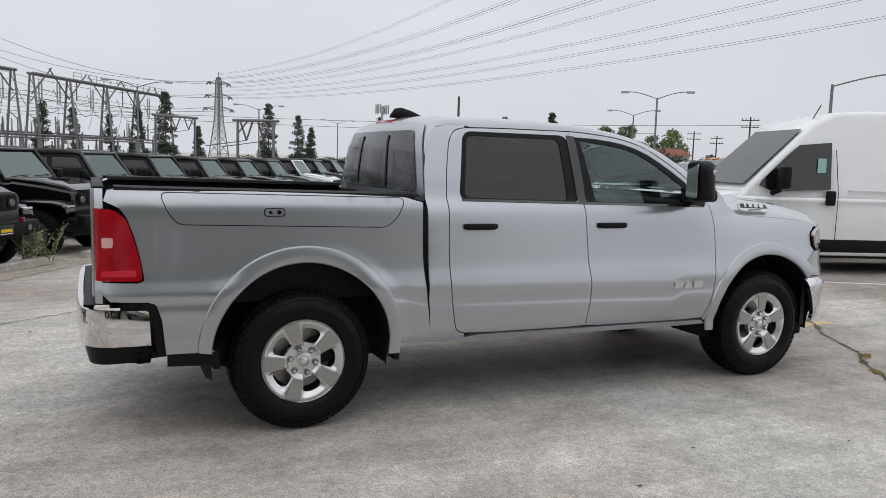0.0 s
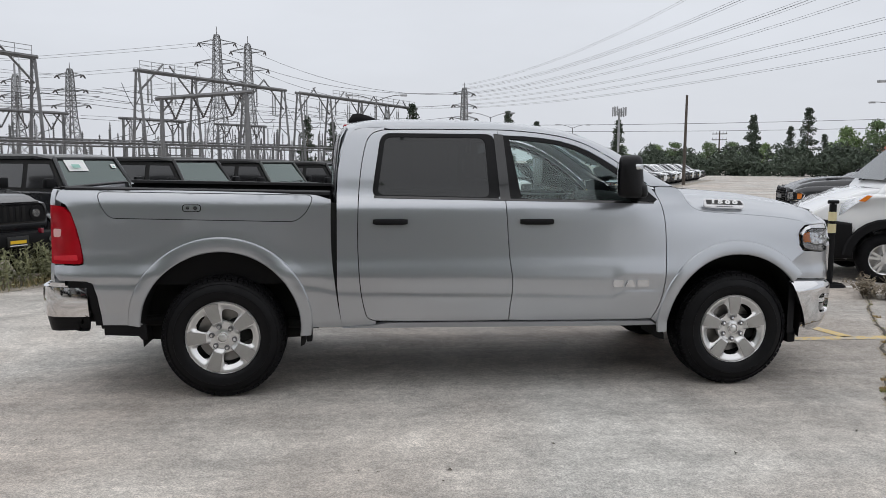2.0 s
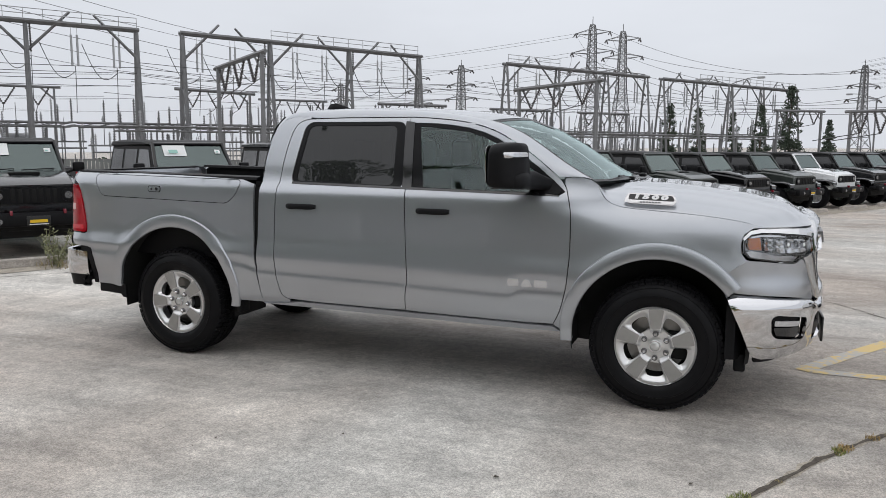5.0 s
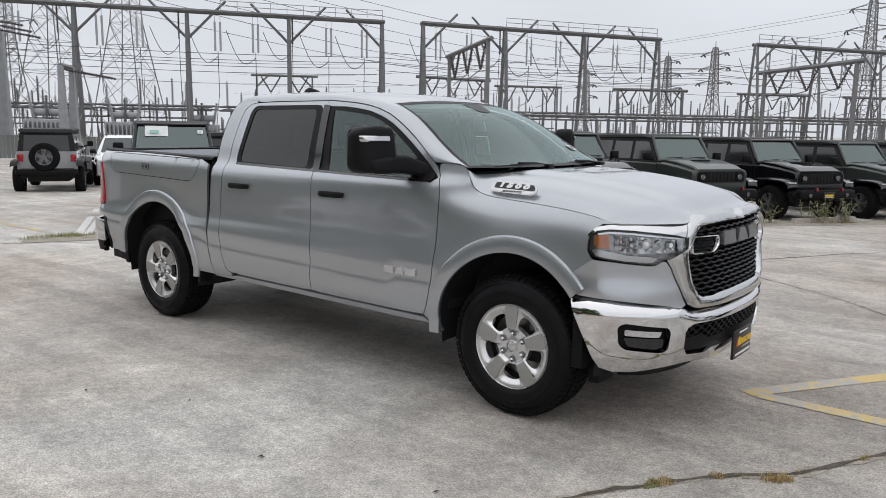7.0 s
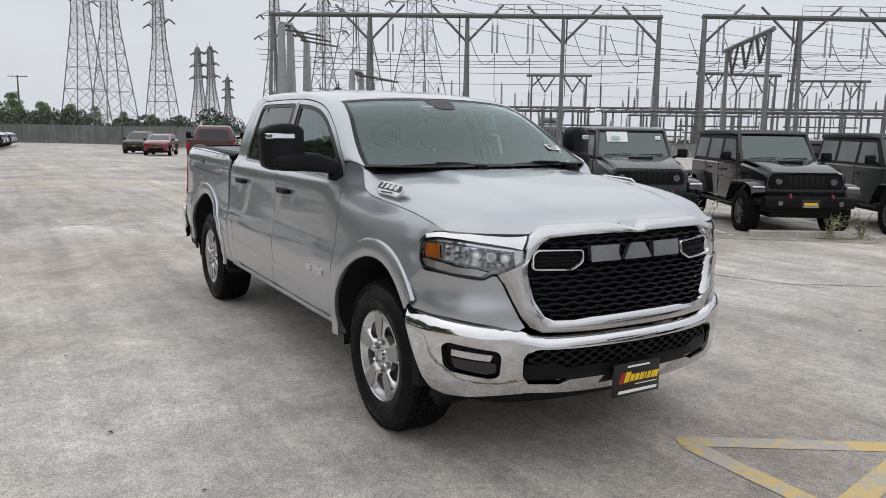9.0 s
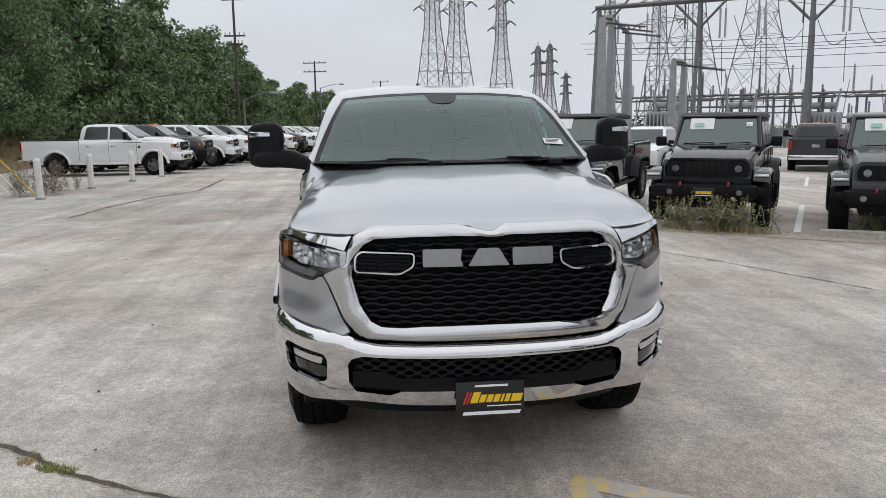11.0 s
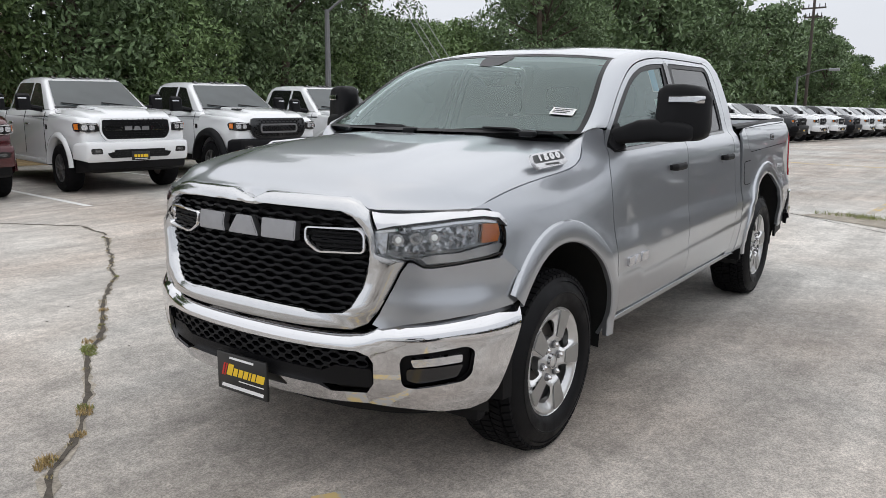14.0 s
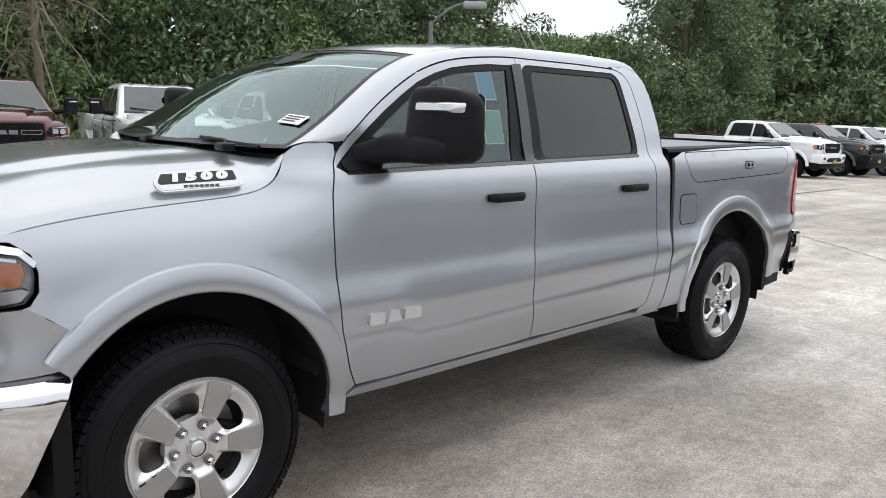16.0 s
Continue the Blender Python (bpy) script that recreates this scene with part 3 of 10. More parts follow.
hood_seam = [(1.395, 1.425), (1.44, 1.392), (1.462, 1.345), (1.50, 1.298), (1.56, 1.268), (1.66, 1.252), (1.91, 1.236), (2.10, 1.222), (2.25, 1.205), (2.38, 1.182), (2.46, 1.166)]
seam_smooth = curve_through(hood_seam, 4)
lamp_back = [(2.46, 1.166), (2.37, 1.156), (2.322, 1.12), (2.309, 1.07), (2.312, 1.015), (2.338, 0.978), (2.385, 0.962)]
fender = front_smooth + [(1.225, 1.43), (1.30, 1.45)] + seam_smooth + lamp_back[1:] + [(2.30, 0.935), (2.235, 0.885)] + arch_line(AXLE, 52, 181, 30, 0.0) + [(1.255, 0.44)]
both_sides("front_fender", fender, SILVER, step=0.034)

bed_front_edge = [(-1.02, 0.46), (-1.045, 0.60), (-1.066, 0.75), (-1.088, 0.95), (-1.094, 1.15), (-1.092, 1.345)]
lid = rounded([(-2.635, 1.392), (-2.60, 1.295), (-2.545, 1.218), (-1.335, 1.193), (-1.262, 1.25), (-1.205, 1.372)], 0.055, 6)
bed_outer = curve_through(bed_front_edge, 4) + [(-1.20, 1.376), (-1.6, 1.392), (-2.1, 1.402), (-2.64, 1.412), (-2.85, 1.414), (-2.895, 1.40), (-2.915, 1.34)]
tail_cut = [(-2.835, 1.302), (-2.80, 1.25), (-2.765, 1.15), (-2.738, 1.04), (-2.722, 0.945), (-2.722, 0.915), (-2.75, 0.905), (-2.93, 0.905)]
bed_outer += tail_cut + [(-2.925, 0.84), (-2.89, 0.800), (-2.70, 0.798), (-2.66, 0.778), (-2.635, 0.70), (-2.612, 0.50), (-2.35, 0.50)]
bed_outer += arch_line(-AXLE, 167, 3, 34, 0.0) + [(-1.24, 0.46)]
both_sides("bed_side", bed_outer, SILVER, holes=[lid], step=0.019, gap=0.0025)
both_sides("bed_box_lid", lid, SILVER, step=0.034, gap=0.0025, label="lockable storage lid in the bed side")
for sg in (-1, 1):
    panel("lock_surround", rounded([(-2.076, 1.260), (-1.954, 1.260), (-1.954, 1.310), (-2.076, 1.310)], 0.020), lambda u, v: (u, sg * (body_y(u, v) + 0.0015), v), GAP, truck, (0, sg, 0), step=0.02, flange=0.004)
    key = panel("lid_lock", rounded([(-2.07, 1.265), (-1.96, 1.265), (-1.96, 1.305), (-2.07, 1.305)], 0.018), lambda u, v: (u, sg * (body_y(u, v) + 0.004), v), SILVER, truck, (0, sg, 0), step=0.02, flange=0.006, gap=0.0)
    for cx, w, h in ((-2.04, 0.014, 0.006), (-1.99, 0.013, 0.013)):
        bm = bmesh.new()
        rod_into(bm, (cx, sg * (body_y(cx, 1.285) + 0.002), 1.285), (cx, sg * (body_y(cx, 1.285) + 0.008), 1.285), w if h == w else 0.010, sides=12)
        part("lock_button", bm, GLOSS_BLACK, key)

fuel = rounded([(-1.345, 0.955), (-1.165, 0.955), (-1.165, 1.125), (-1.345, 1.125)], 0.035, 5)
panel("fuel_door_gap", rounded([(-1.350, 0.950), (-1.160, 0.950), (-1.160, 1.130), (-1.350, 1.130)], 0.038, 5), lambda u, v: (u, body_y(u, v) + 0.0015, v), GAP, truck, (0, 1, 0), step=0.04, flange=0.004)
panel("fuel_door", fuel, lambda u, v: (u, body_y(u, v) + 0.0035, v), SILVER, truck, (0, 1, 0), step=0.04, flange=0.006)

# painted flares round the wheel openings
for sg in (-1, 1):
    for axle, a0, a1, name in ((AXLE, 180.5, 41, "front_wheel_flare"), (-AXLE, 170, 1.5, "rear_wheel_flare")):
        rows = []
        for i, a in enumerate(np.linspace(a0, a1, 48)):
            band = 0.066 + 0.026 * max(0.0, math.sin(radians(a))) ** 0.7
            r, _ = arch_in(axle + math.cos(radians(a)), HUB_Z + math.sin(radians(a)), axle)
            row = []
            for off, push in ((-0.002, -0.022), (-0.004, 0.002), (0.002, 0.008), (0.010, 0.0105), (band * 0.5, 0.0125), (band - 0.008, 0.0125), (band - 0.002, 0.011), (band + 0.004, 0.002), (band + 0.005, -0.006)):
                x, z = axle + math.cos(radians(a)) * (r + off), HUB_Z + math.sin(radians(a)) * (r + off)
                row.append((x, sg * (body_y(x, max(z, 0.475)) + push), z))
            rows.append(row)
        loft(name, rows, SILVER, truck, flip=sg > 0, smooth=24)

# near-black shell added behind the panels as the shade in gaps and wheel wells
for sg in (-1, 1):
    shell = [(-2.84, 0.52), (-2.84, 1.36), (-1.15, 1.34), (-1.0, 1.30), (1.2, 1.30), (1.5, 1.22), (2.10, 1.14), (2.18, 0.98)] + arch_line(AXLE, 60, 178, 20, 0.012) + [(1.25, 0.46), (-1.22, 0.47)] + arch_line(-AXLE, 4, 170, 24, 0.012) + [(-2.36, 0.52)]
    panel("inner_shell", shell, lambda u, v: (u, sg * (body_y(u, v) - 0.028), v), GAP, truck, (0, sg, 0), step=0.09, flange=0.0)
    for axle, a0, a1 in ((AXLE, -8, 188), (-AXLE, -8, 188)):
        rows = []
        for dy in (-0.012, -0.10, -0.34, -0.40):
            rows.append([(x, sg * (body_y(x, max(0.42, z)) + dy), z) for x, z in arch_line(axle, a0, a1, 30, 0.004 if dy > -0.05 else 0.03)])
        loft("wheel_liner", rows, UNDER, truck)
        rows = [[(x, sg * 0.60, z) for x, z in arch_line(axle, a0, a1, 30, 0.03)], [(axle, sg * 0.60, HUB_Z - 0.1)] * 31]
        loft("wheel_well", rows, UNDER, truck)

# windows of the doors
for sg in (-1, 1):
    for nm, win, gl, lab in (("rear_window", rear_window, DARK_GLASS, "dark tinted glass"), ("front_window", front_window, CLEAR_GLASS, "clear glass")):
        frame_in = inset(win, 0.034)
        if nm == "rear_window":
            frame_in = rounded([(-0.775, 1.375), (0.012, 1.358), (-0.008, 1.775), (-0.715, 1.775)], 0.05, 6)
        else:
            frame_in = [(0.242, 1.352), (1.115, 1.335)] + [(x, dt(x) - 0.062 - 0.03 * step01(0.5, 1.0, x)) for x in (1.10, 1.05, 0.95, 0.85, 0.75, 0.65, 0.53, 0.40, 0.28)] + [(0.168, 1.770)]
        panel(nm + "_frame", win, lambda u, v: (u, sg * (body_y(u, v) - 0.004), v), TRIM_BLACK, truck, (0, sg, 0), [frame_in], 0.045, 0.02, 0.001)
        g = panel(nm, inset(frame_in, -0.006), lambda u, v: (u, sg * (body_y(u, v) - 0.010), v), gl, truck, (0, sg, 0), (), 0.07, 0.0, 0.0, lab)
    strip = [(-0.80, 1.352), (0.10, 1.336), (1.20, 1.316), (1.20, 1.330), (0.10, 1.350), (-0.80, 1.368)]
    panel("belt_moulding", strip, lambda u, v: (u, sg * (body_y(u, v) + 0.003), v), GLOSS_BLACK, truck, (0, sg, 0), step=0.05, flange=0.012)

for sg in (-1, 1):
    cover = [(0.088, 1.342), (0.160, 1.340), (0.124, 1.800), (0.056, 1.806)]
    panel("pillar_cover", rounded(cover, 0.006, 2), lambda u, v: (u, sg * (body_y(u, v) + 0.0025), v), GLOSS_BLACK, truck, (0, sg, 0), step=0.05, flange=0.006, label="gloss black pillar cover")

# roof, pillars and windscreen
E_x = [-1.035, -1.01, -0.97, -0.90, -0.75, -0.4, -0.1, 0.15, 0.30, 0.50, 0.70, 0.83, 0.92, 1.05, 1.20, 1.32, 1.42]
E_z = [1.70, 1.79, 1.842, 1.872, 1.888, 1.893, 1.890, 1.880, 1.868, 1.843, 1.800, 1.752, 1.710, 1.632, 1.535, 1.465, 1.415]
E_y = [0.735, 0.705, 0.68, 0.668, 0.660, 0.660, 0.660, 0.660, 0.657, 0.655, 0.668, 0.694, 0.716, 0.753, 0.793, 0.818, 0.832]
ez, ey = table(E_x, E_z), table(E_x, E_y)
D_x = [-1.055, -1.04, -1.005, -0.93, -0.75, -0.4, -0.1, 0.15, 0.32, 0.52, 0.71, 0.86, 0.965, 1.10, 1.21, 1.27, 1.31]


def d_z(x):
    if x < -0.72:
        return float(np.interp(x, [-1.055, -1.04, -1.005, -0.93, -0.86, -0.72], [1.50, 1.62, 1.735, 1.825, 1.840, 1.842]))
    return (dt(min(x, 1.225)) if x < 1.21 else 1.435) + 0.004


for sg in (-1, 1):
    rows = []
    for ex, dx in zip(np.interp(np.linspace(0, 16, 65), range(17), E_x), np.interp(np.linspace(0, 16, 65), range(17), D_x)):
        e = np.array((ex, ey(ex), ez(ex)))
        zz = d_z(dx)
        d = np.array((dx, cab_profile(zz), zz))
        mid = (e + d) / 2 + np.array((0.0, 0.022, 0.020)) * (1.0 if dx > -0.9 else 0.8)
        row = [(1 - t) ** 2 * d + 2 * t * (1 - t) * mid + t * t * e for t in np.linspace(0, 1, 7)]
        rows.append([(p[0], sg * p[1], p[2]) for p in row])
    loft("roof_rail", rows, SILVER, truck, flip=sg > 0)

bow = table([-1.035, -0.9, 0.2, 0.5, 0.7, 0.9, 1.2, 1.42], [-0.05, -0.02, 0.02, 0.06, 0.085, 0.11, 0.13, 0.14])
crown = table([-1.035, -0.9, 0.2, 0.5, 0.7, 1.0, 1.42], [0.03, 0.032, 0.034, 0.036, 0.030, 0.012, -0.005])


def top_skin(u, v):
    return (u + bow(u) * (1 - v * v), ey(u) * v, ez(u) + crown(u) * (1 - abs(v) ** 2.6))


loft("roof", [[top_skin(u, v) for v in np.linspace(-1, 1, 31)] for u in np.linspace(-1.035, 0.665, 48)], SILVER, truck)
SPLIT = 0.675
for nm, u0, u1, v0, v1, mat, up in (("windscreen_border", SPLIT, 1.42, -1, -0.965, TRIM_BLACK, -0.002), ("windscreen_border", SPLIT, 1.42, 0.965, 1, TRIM_BLACK, -0.002),
                                    ("windscreen_border", SPLIT, SPLIT + 0.03, -0.965, 0.965, TRIM_BLACK, -0.002), ("windscreen", SPLIT + 0.03, 1.395, -0.965, 0.965, SHIELD_GLASS, -0.004),
                                    ("windscreen_border", 1.395, 1.42, -0.965, 0.965, TRIM_BLACK, -0.002)):
    loft(nm, [[np.array(top_skin(u, v)) + (0, 0, up) for v in np.linspace(v0, v1, 25 if v1 - v0 > 1 else 4)] for u in np.linspace(u0, u1, 24 if u1 - u0 > 0.2 else 4)], mat, truck, flip=True)
# dark sensor housing laid over the screen to mask its reflection, and the stickers
sensor = [np.array(top_skin(u, v)) + (0, 0, -0.0005) for u, v in ((0.715, -0.15), (0.715, 0.15), (0.76, 0.145), (0.835, 0.10), (0.85, 0.0), (0.835, -0.10), (0.76, -0.145))]
mesh_object("sensor_housing", sensor, [tuple(range(7))], TRIM_BLACK, truck)
bm = bmesh.new()
box_into(bm, (0.80, -0.13, 1.70), (0.93, 0.04, 1.735), 0.02)
part("inside_mirror", bm, DASH, truck)


def sticker(name, u, v, w, h, mat, ang=0.0, lines=3):
    c = np.array(top_skin(u, v))
    du = np.array(top_skin(u + 0.02, v)) - c
    dv = np.array(top_skin(u, v + 0.02)) - c
    du, dv = du / np.linalg.norm(du), dv / np.linalg.norm(dv)
    n = np.cross(du, dv)
    n *= np.sign(n[2])
    ca, sa = math.cos(ang), math.sin(ang)
    ax, ay = dv * ca + du * sa, -du * ca + dv * sa
    q = [c + n * 0.003 + ax * a * w / 2 + ay * b * h / 2 for a, b in ((-1, -1), (1, -1), (1, 1), (-1, 1))]
    s = mesh_object(name, q, [(0, 1, 2, 3)], mat, truck)
    for k in range(lines):
        b0 = 0.55 - k * 0.5
        q = [c + n * 0.0045 + ax * a * w / 2 + ay * (b0 + b * 0.13) * h / 2 for a, b in ((-0.8, -1), (0.8 - 0.2 * k, -1), (0.8 - 0.2 * k, 1), (-0.8, 1))]
        mesh_object("print_line", q, [(0, 1, 2, 3)], INK, s)


sticker("stock_sticker", 1.235, 0.825, 0.125, 0.065, PAPER, 0.12)

# cab back with its window
def cab_back(u, v):
    w = float(np.interp(v, [0.9, 1.36, 1.5, 1.65, 1.79, 1.842, 1.9], [0.93, 0.885, 0.85, 0.80, 0.735, 0.69, 0.60]))
    x = float(np.interp(v, [0.9, 1.4, 1.54, 1.70, 1.79, 1.842, 1.9], [-1.06, -1.062, -1.055, -1.04, -1.02, -0.985, -0.95]))
    return (x - 0.05 * (1 - u * u), u * w, v)


panel("cab_back", [(-1, 0.9), (1, 0.9), (1, 1.842), (0.5, 1.87), (-0.5, 1.87), (-1, 1.842)], cab_back, SILVER, truck, (-1, 0, 0), step=0.08, flange=0.0)
back_glass = rounded([(-0.90, 1.40), (0.90, 1.40), (0.86, 1.80), (-0.86, 1.80)], 0.05)
panel("back_window", back_glass, lambda u, v: (cab_back(u, v)[0] - 0.006, cab_back(u, v)[1], v), GLOSS_BLACK, truck, (-1, 0, 0), step=0.08, flange=0.004)
for sg in (-1, 1):
    panel("back_window_seal", [(sg * 0.34, 1.42), (sg * 0.37, 1.42), (sg * 0.37, 1.77), (sg * 0.34, 1.77)], lambda u, v: (cab_back(u, v)[0] - 0.011, cab_back(u, v)[1], v), TRIM_BLACK, truck, (-1, 0, 0), step=0.06, flange=0.004)
stop = box("high_stop_lamp", (-1.02, -0.17, 1.842), (-0.955, 0.17, 1.885), RED_LENS, truck, 0.012, "red and clear high-mounted stop lamp")
box("cargo_lens", (-1.024, -0.05, 1.85), (-1.01, 0.05, 1.878), PINK_LENS, stop, 0.004)
rows = []
for x, w, h in ((-0.98, 0.02, 0.01), (-0.95, 0.028, 0.055), (-0.90, 0.03, 0.066), (-0.82, 0.026, 0.045), (-0.72, 0.008, 0.004)):
    rows.append([(x, -0.03 + w * math.cos(a), 1.915 + max(0, h * math.sin(a)) - (0.012 if math.sin(a) <= 0 else 0)) for a in np.linspace(0, 2 * math.pi, 14, endpoint=False)])
loft("roof_antenna", rows, BLACK_PLASTIC, truck, closed=True, caps=True)

# bonnet
hood_e = table([1.36, 1.44, 1.462, 1.50, 1.56, 1.66, 1.91, 2.10, 2.25, 2.38, 2.46, 2.53], [1.43, 1.392, 1.345, 1.298, 1.268, 1.252, 1.236, 1.222, 1.205, 1.182, 1.166, 1.160])


def hood_y(x):
    x = min(max(x, 1.40), 2.46)
    return body_y(x, hood_e(x)) - 0.0045


hood_c = table([1.36, 1.5, 1.78, 2.0, 2.14, 2.30, 2.42, 2.54, 2.63, 2.69, 2.73], [1.398, 1.402, 1.394, 1.379, 1.363, 1.341, 1.319, 1.288, 1.252, 1.222, 1.198])


def bonnet(t, v):
    """t: 0 at the screen to 1 at the nose; v: across, -1 to 1."""
    a = abs(v)
    front = float(np.interp(0.875 * a, Q_HIGH[:, 0], Q_HIGH[:, 1])) - 0.050 + 0.022 * step01(0.55, 0.70, a)
    back = 1.505 - 0.10 * a * a
    x = back + (front - back) * t
    w = hood_y(min(x, 2.62))
    y = w * v
    top = hood_c(x + 0.0)
    bulge = 0.018 * (1 - step01(0.44, 0.60, a)) * step01(0.0, 0.12, t) - 0.004 * math.cos(min(1.0, a / 0.5) * math.pi) * 0
    edge = hood_e(x)
    z = edge + (top - 0.018 - edge) * (1 - a**9) - 0.016 * step01(0.3, 1.0, a) * (1 - step01(0.9, 1.0, a)) + bulge
    nose_z = 1.207 - 0.042 * step01(0.49, 0.60, abs(y))
    k = step01(0.86, 1.0, t) ** 1.5
    z = z * (1 - k) + min(z, nose_z) * k - 0.026 * (1 - step01(0.028, 0.085, abs(y))) * step01(0.965, 1.0, t)
    return (x, y, z)


vs = sorted(set(np.round(np.concatenate([np.linspace(-1, 1, 61), np.linspace(-0.16, 0.16, 17), -np.linspace(0.86, 1, 14), np.linspace(0.86, 1, 14)]), 4)))
loft("bonnet", [[bonnet(t, v) for v in vs] for t in np.concatenate([np.linspace(0, 0.8, 30), np.linspace(0.82, 1.0, 16)])], SILVER, truck, smooth=60)
for sg in (-1, 1):
    loft("bonnet_edge", [[bonnet(t, sg * 1.0) for t in np.linspace(0, 1, 40)], [np.array(bonnet(t, sg * 1.0)) + (0, -sg * 0.004, -0.012) for t in np.linspace(0, 1, 40)]], SILVER, truck)
loft("bonnet_lip", [[bonnet(1.0, v) for v in vs], [np.array(bonnet(1.0, v)) + (-0.02, 0, -0.02) for v in vs]], SILVER, truck)
loft("cowl", [[(1.40 + 0.10 * (1 - v * v), 0.80 * v, 1.385 + 0.005 * (1 - v * v)) for v in np.linspace(-1, 1, 20)], [(1.53 - 0.10 * v * v, 0.80 * v, 1.372) for v in np.linspace(-1, 1, 20)]], BLACK_PLASTIC, truck)
for y0, y1, sg in ((-0.62, -0.02, 1), (0.10, 0.70, 1)):
    pv = [(1.52 - 0.09 * (y / 0.8) ** 2, y, 1.412 + 0.010 * math.sin((y - y0) / (y1 - y0) * math.pi)) for y in np.linspace(y0, y1, 9)]
    wiper = tube("wiper", pv, 0.009, TRIM_BLACK, truck, 6)
    tube("wiper_arm", [(1.55, y0 + 0.52, 1.405), (1.50, y0 + 0.42, 1.428), (pv[3][0], pv[3][1], pv[3][2] + 0.012)], 0.008, TRIM_BLACK, wiper, 6)
    box("wiper_cap", (1.52, y0 + 0.47, 1.395), (1.575, y0 + 0.55, 1.425), TRIM_BLACK, wiper, 0.01)

# side badges on the bonnet
def badge_skin(u, z, sg):
    h = hood_e(u)
    a = float(np.interp(z, [h, h + 0.02, h + 0.05, h + 0.075, h + 0.10], [1.0, 0.995, 0.982, 0.962, 0.930]))
    return np.array((u, sg * hood_y(u) * a, z))


def badge_map(sg, push):
    """A flat plate leaning on the side of the bonnet."""
    tu = (badge_skin(1.90, 1.308, sg) - badge_skin(1.62, 1.308, sg)) / 0.28
    tv = (badge_skin(1.762, 1.335, sg) - badge_skin(1.762, 1.282, sg)) / 0.053
    n = np.cross(tu, tv)
    n *= sg * np.sign(n[1]) / np.linalg.norm(n)
    c = badge_skin(1.762, 1.308, sg)

    def f(u, v):
        return tuple(c + tu * (u - 1.762) + tv * (v - 1.308) + n * push)
    return f


def text_mesh(body, size):
    c = bpy.data.curves.new("lettering", "FONT")
    c.body, c.size, c.extrude, c.align_x, c.align_y = body, size, 0.0, "CENTER", "CENTER"
    c.offset = size * 0.085
    o = bpy.data.objects.new("lettering", c)
    scene.collection.objects.link(o)
    me = bpy.data.meshes.new_from_object(o)
    bpy.data.objects.remove(o)
    bpy.data.curves.remove(c)
    return me


for sg in (-1, 1):
    shape = rounded([(1.600, 1.290), (1.652, 1.281), (1.905, 1.273), (1.925, 1.300), (1.900, 1.335), (1.622, 1.344)], 0.016, 4)
    bd = panel("side_badge", shape, badge_map(sg, 0.006), BADGE_SILVER, truck, (0, sg, 0.2), step=0.03, flange=0.012)
    edge = rounded([(1.607, 1.2935), (1.655, 1.2858), (1.901, 1.2778), (1.917, 1.300), (1.896, 1.3305), (1.627, 1.3392)], 0.012, 4)
    panel("badge_border", edge, badge_map(sg, 0.0075), BADGE_SILVER, bd, (0, sg, 0.2), step=0.03, flange=0.003)
    strip = [(1.628, 1.3035), (1.902, 1.2955), (1.909, 1.303), (1.893, 1.3270), (1.632, 1.3350)]
    panel("badge_field", rounded(strip, 0.006, 3), badge_map(sg, 0.0090), SIGN_BLACK, bd, (0, sg, 0.2), step=0.03, flange=0.003)
    place = badge_map(sg, 0.0118)
    for i, digit in enumerate("1500"):
        shape = text_mesh(digit, 0.031)
        for v in shape.vertices:
            u = 1.764 - sg * (v.co.x * 2.35 + (i - 1.5) * 0.056 + 0.30 * v.co.y)
            v.co = Vector(place(u, 1.3155 + v.co.y - 0.030 * (u - 1.764)))
        shape.materials.clear()
        shape.materials.append(SIGN_WHITE)
        numeral = new("numeral", shape)
        numeral.parent = bd
    for i in range(7):
        u = 1.700 + i * 0.0185
        panel("small_print", [(u, 1.2845), (u + 0.014, 1.284), (u + 0.014, 1.2915), (u, 1.292)], badge_map(sg, 0.0090), INK, bd, (0, sg, 0.2), step=0.03, flange=0.0)

# emblem blocks low on the front doors
for sg in (-1, 1):
    for k, shape in enumerate(([(0, 0), (0.075, 0), (0.075, 0.048), (0, 0.048)], [(0.088, 0), (0.165, 0), (0.142, 0.048), (0.112, 0.048)], [(0.178, 0), (0.262, 0), (0.262, 0.048), (0.178, 0.048)])):
        q = [(0.89 + x if sg < 0 else 1.15 - x, 0.728 + z) for x, z in shape]
        panel("door_emblem_block", rounded(q, 0.008, 3), lambda u, v: (u, sg * (body_y(u, v) + 0.012), v), BADGE_SILVER, truck, (0, sg, 0), step=0.03, flange=0.014)

